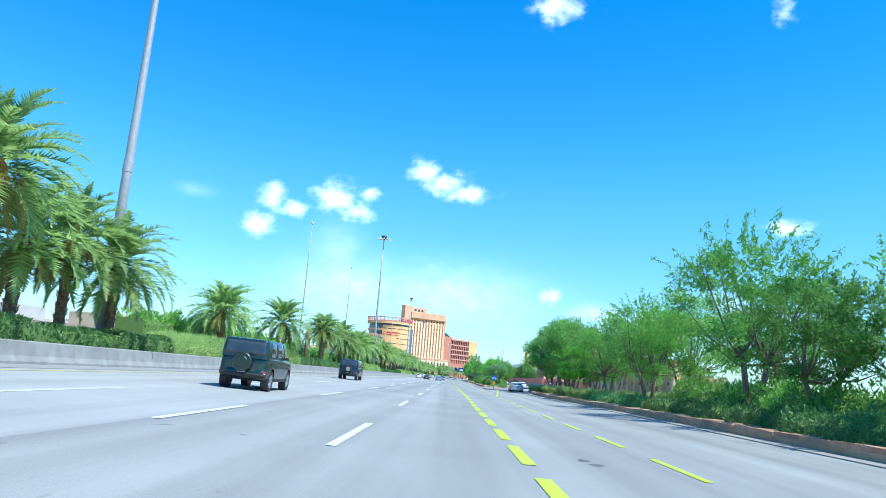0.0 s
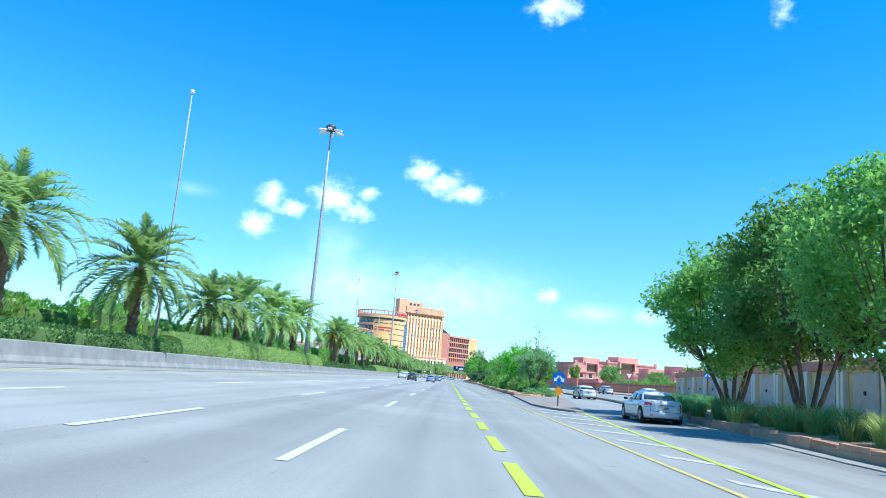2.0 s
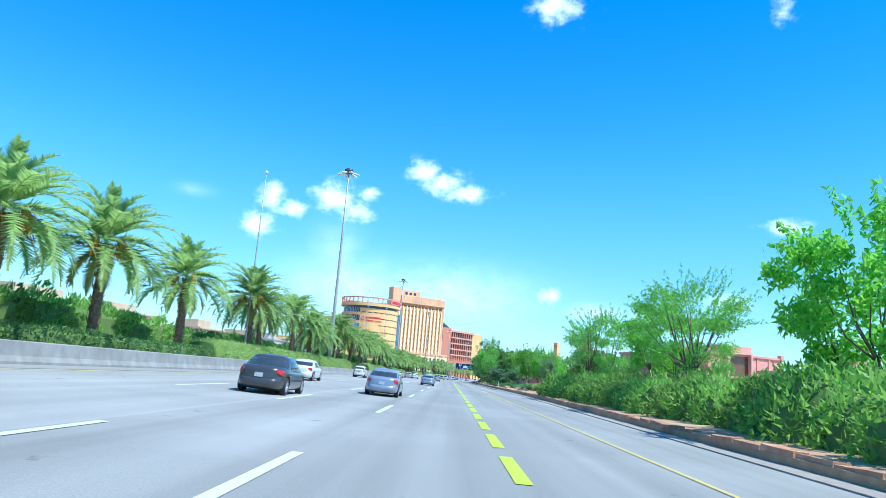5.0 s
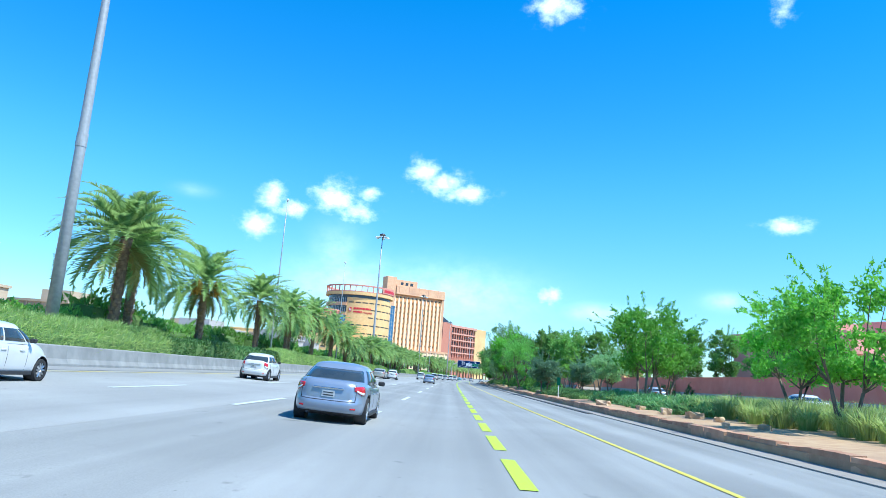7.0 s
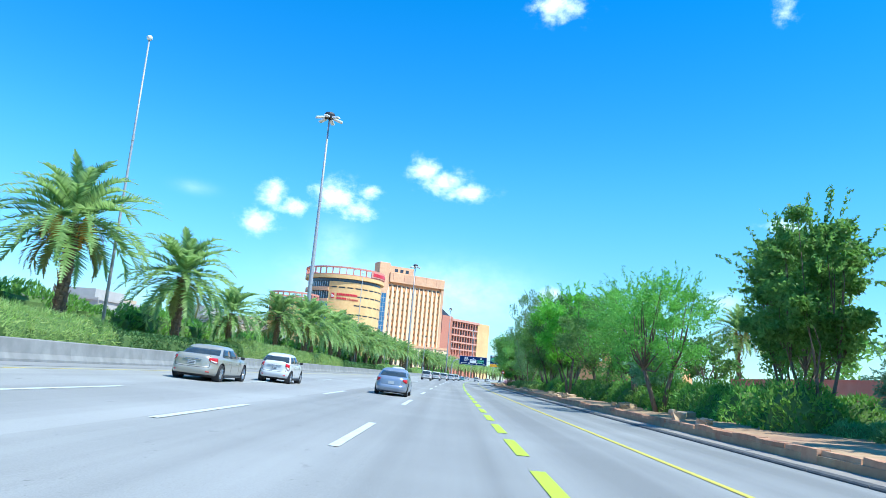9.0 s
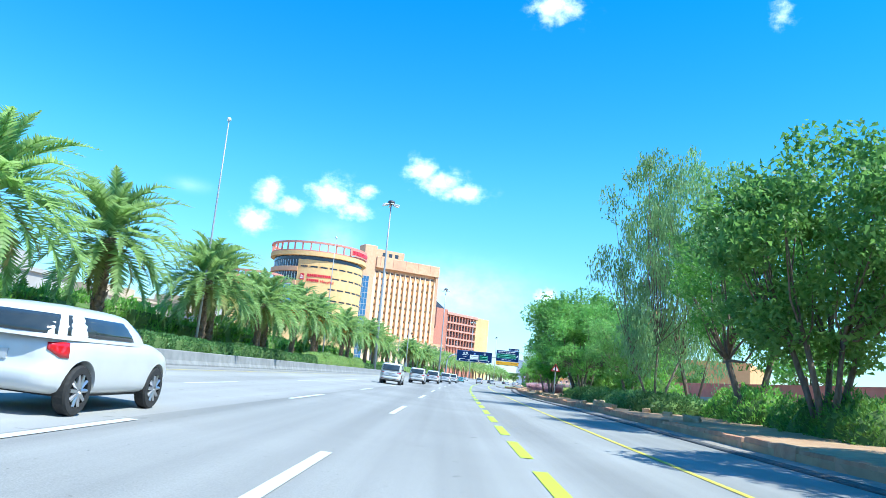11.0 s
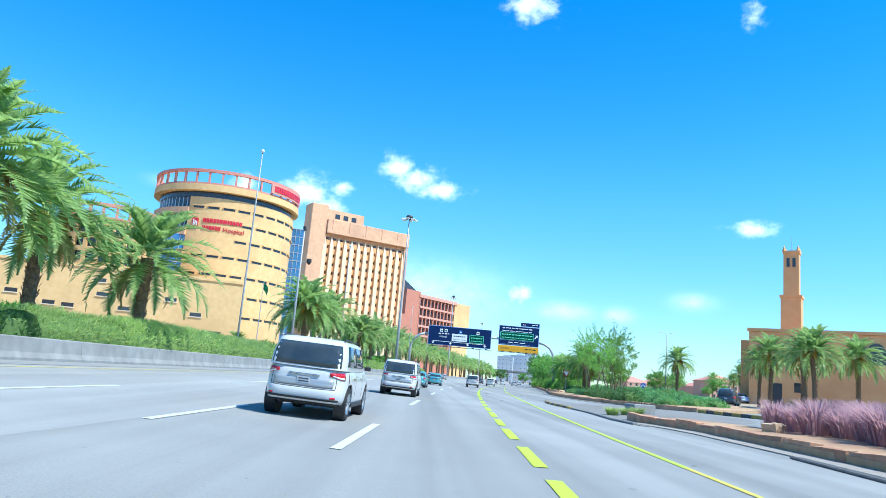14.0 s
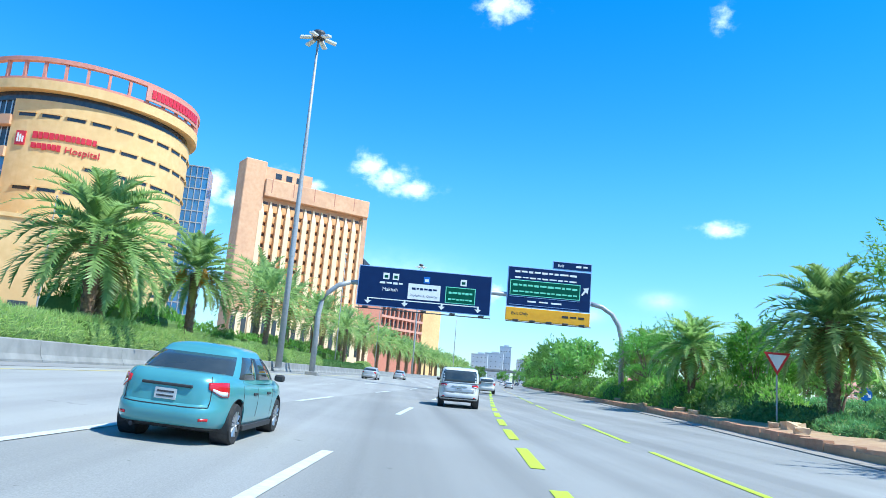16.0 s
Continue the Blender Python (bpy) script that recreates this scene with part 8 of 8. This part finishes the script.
SUV = dict(L=4.98, W=1.98, H=1.90, belt=1.22, deck=1.24, bonnet=1.16, ride=0.33, roof_y=(-2.1, 0.55), base_y=(-2.4, 1.15), wheel_r=0.40, axles=(-1.50, 1.36))
BOXY = dict(L=4.70, W=1.92, H=1.95, belt=1.26, deck=1.24, bonnet=1.22, ride=0.40, roof_y=(-2.22, 0.62), base_y=(-2.32, 0.95), wheel_r=0.40, axles=(-1.46, 1.44))
HATCH = dict(L=3.57, W=1.63, H=1.49, belt=1.0, deck=1.08, bonnet=0.94, ride=0.21, roof_y=(-1.15, 0.30), base_y=(-1.66, 0.95), wheel_r=0.30, axles=(-1.12, 1.18))


def put(root, y, L, turn=0.0):
    root.matrix_basis = Matrix.Translation(at(y, L)) @ pose(0, 0, 0, 0, math.degrees(math.atan(0.04)) if L < 0 else 0, heading(y) + turn) @ Matrix.Scale(0.87, 4)
    return root


TEAL, GREENBLK, NAVY, CHAMP = paint("turquoise_car_paint", (0.10, 0.33, 0.36), 0.2), paint("dark_green_car_paint", (0.012, 0.028, 0.022)), paint("navy_car_paint", (0.012, 0.02, 0.05)), paint("champagne_car_paint", (0.42, 0.40, 0.34), 0.3)
DARKGREY = paint("dark_grey_car_paint", (0.06, 0.06, 0.065), 0.2)

teal_sedan = put(car("compact_sedan", "turquoise compact sedan with red tail lamps", TEAL, **COMPACT, bumper_dark=False, trim=BLACKP), 539.75, -3.38)
large_suv = put(car("large_suv", "white large off-road estate with tinted glass and roof rails", WHITEPAINT, **SUV, rails=True, bumper_dark=False, square=6.0, lamps="band"), 497.0, -2.85)
put(car("boxy_offroader", "dark green boxy off-roader with rear spare wheel", GREENBLK, **BOXY, lamps="low", spare="cover", square=11.0), 25.6, -6.9)
put(car("boxy_offroader", "navy short boxy off-roader with rear spare wheel", NAVY, **BOXY, lamps="low", spare="tyre", square=11.0), 63, -8.8)
put(car("sedan", "grey-blue four-door sedan with wide red tail lamps", GREYBLUE, **SEDAN, bumper_dark=False), 245.0, -2.4)
hatchback = put(car("hatchback", "small white rounded hatchback", WHITEPAINT, **HATCH, lamps="tall", bumper_dark=False), 326.9, -7.7)
champagne = put(car("saloon", "champagne full-size saloon with red tail lamps", CHAMP, **BIGSEDAN, bumper_dark=False), 321.0, -8.9)
luxury = put(car("luxury_saloon", "white luxury saloon on the slip road", WHITEPAINT, **BIGSEDAN, bumper_dark=False), 94.9, 8.7)
white_suv = put(car("crossover", "white crossover with tinted rear window and red tail lamps", WHITEPAINT, **{**SUV, "L": 4.75, "H": 1.72, "W": 1.88}, bumper_dark=False, square=6.0, lite=True), 597, 3.3)
grey_sedan = put(car("sedan", "metallic grey-blue sedan further up the road", GREYBLUE, **SEDAN, lite=True), 329, -2.7)
silver_sedan = put(car("sedan", "silver four-door sedan on the carriageway", SILVERP, **SEDAN, lite=True), 604, -8.6)
dark_sedan = put(car("sedan", "dark grey four-door sedan on the carriageway", DARKGREY, **SEDAN, lite=True), 186, -6.0)
white_sedan = put(car("sedan", "white four-door sedan on the carriageway", WHITEPAINT, **SEDAN, lite=True), 206, -9.0)


def again(ob, y, L, turn=0.0):
    put(copy_thing(ob, Matrix.Identity(4)), y, L, turn)


for ob, y, L in ((luxury, 134.1, 13.4), (teal_sedan, 520.2, -3.75), (large_suv, 418.9, -5.2), (large_suv, 439.3, -4.5), (large_suv, 458.9, -3.85), (large_suv, 478.3, -3.1), (large_suv, 560.2, 0.6), (grey_sedan, 196, -3.1), (hatchback, 244.0, -10.2), (hatchback, 264.2, -9.3), (champagne, 300.1, -9.5), (white_suv, 372, -5.9),
                 (silver_sedan, 632, -8.4), (dark_sedan, 640, 0.2), (silver_sedan, 668, 8.8), (white_sedan, 690, 4.9), (dark_sedan, 715, 1.4), (white_suv, 735, 9.2), (grey_sedan, 752, -0.8), (white_sedan, 775, 6.8), (silver_sedan, 800, 2.7), (dark_sedan, 818, 11.0),
                 (white_sedan, 140, 21.2), (silver_sedan, 175, 24.4), (silver_sedan, 303, 21.5), (white_sedan, 272, 21.5), (dark_sedan, 539, 28.5), (grey_sedan, 556, 36)):
    again(ob, y, L, 0 if L < 20 else 4)
put(car("parked_estate", "dark grey tall estate parked by the mosque", DARKGREY, **SUV, lite=True, square=6.0), 527, 24.2, -25)
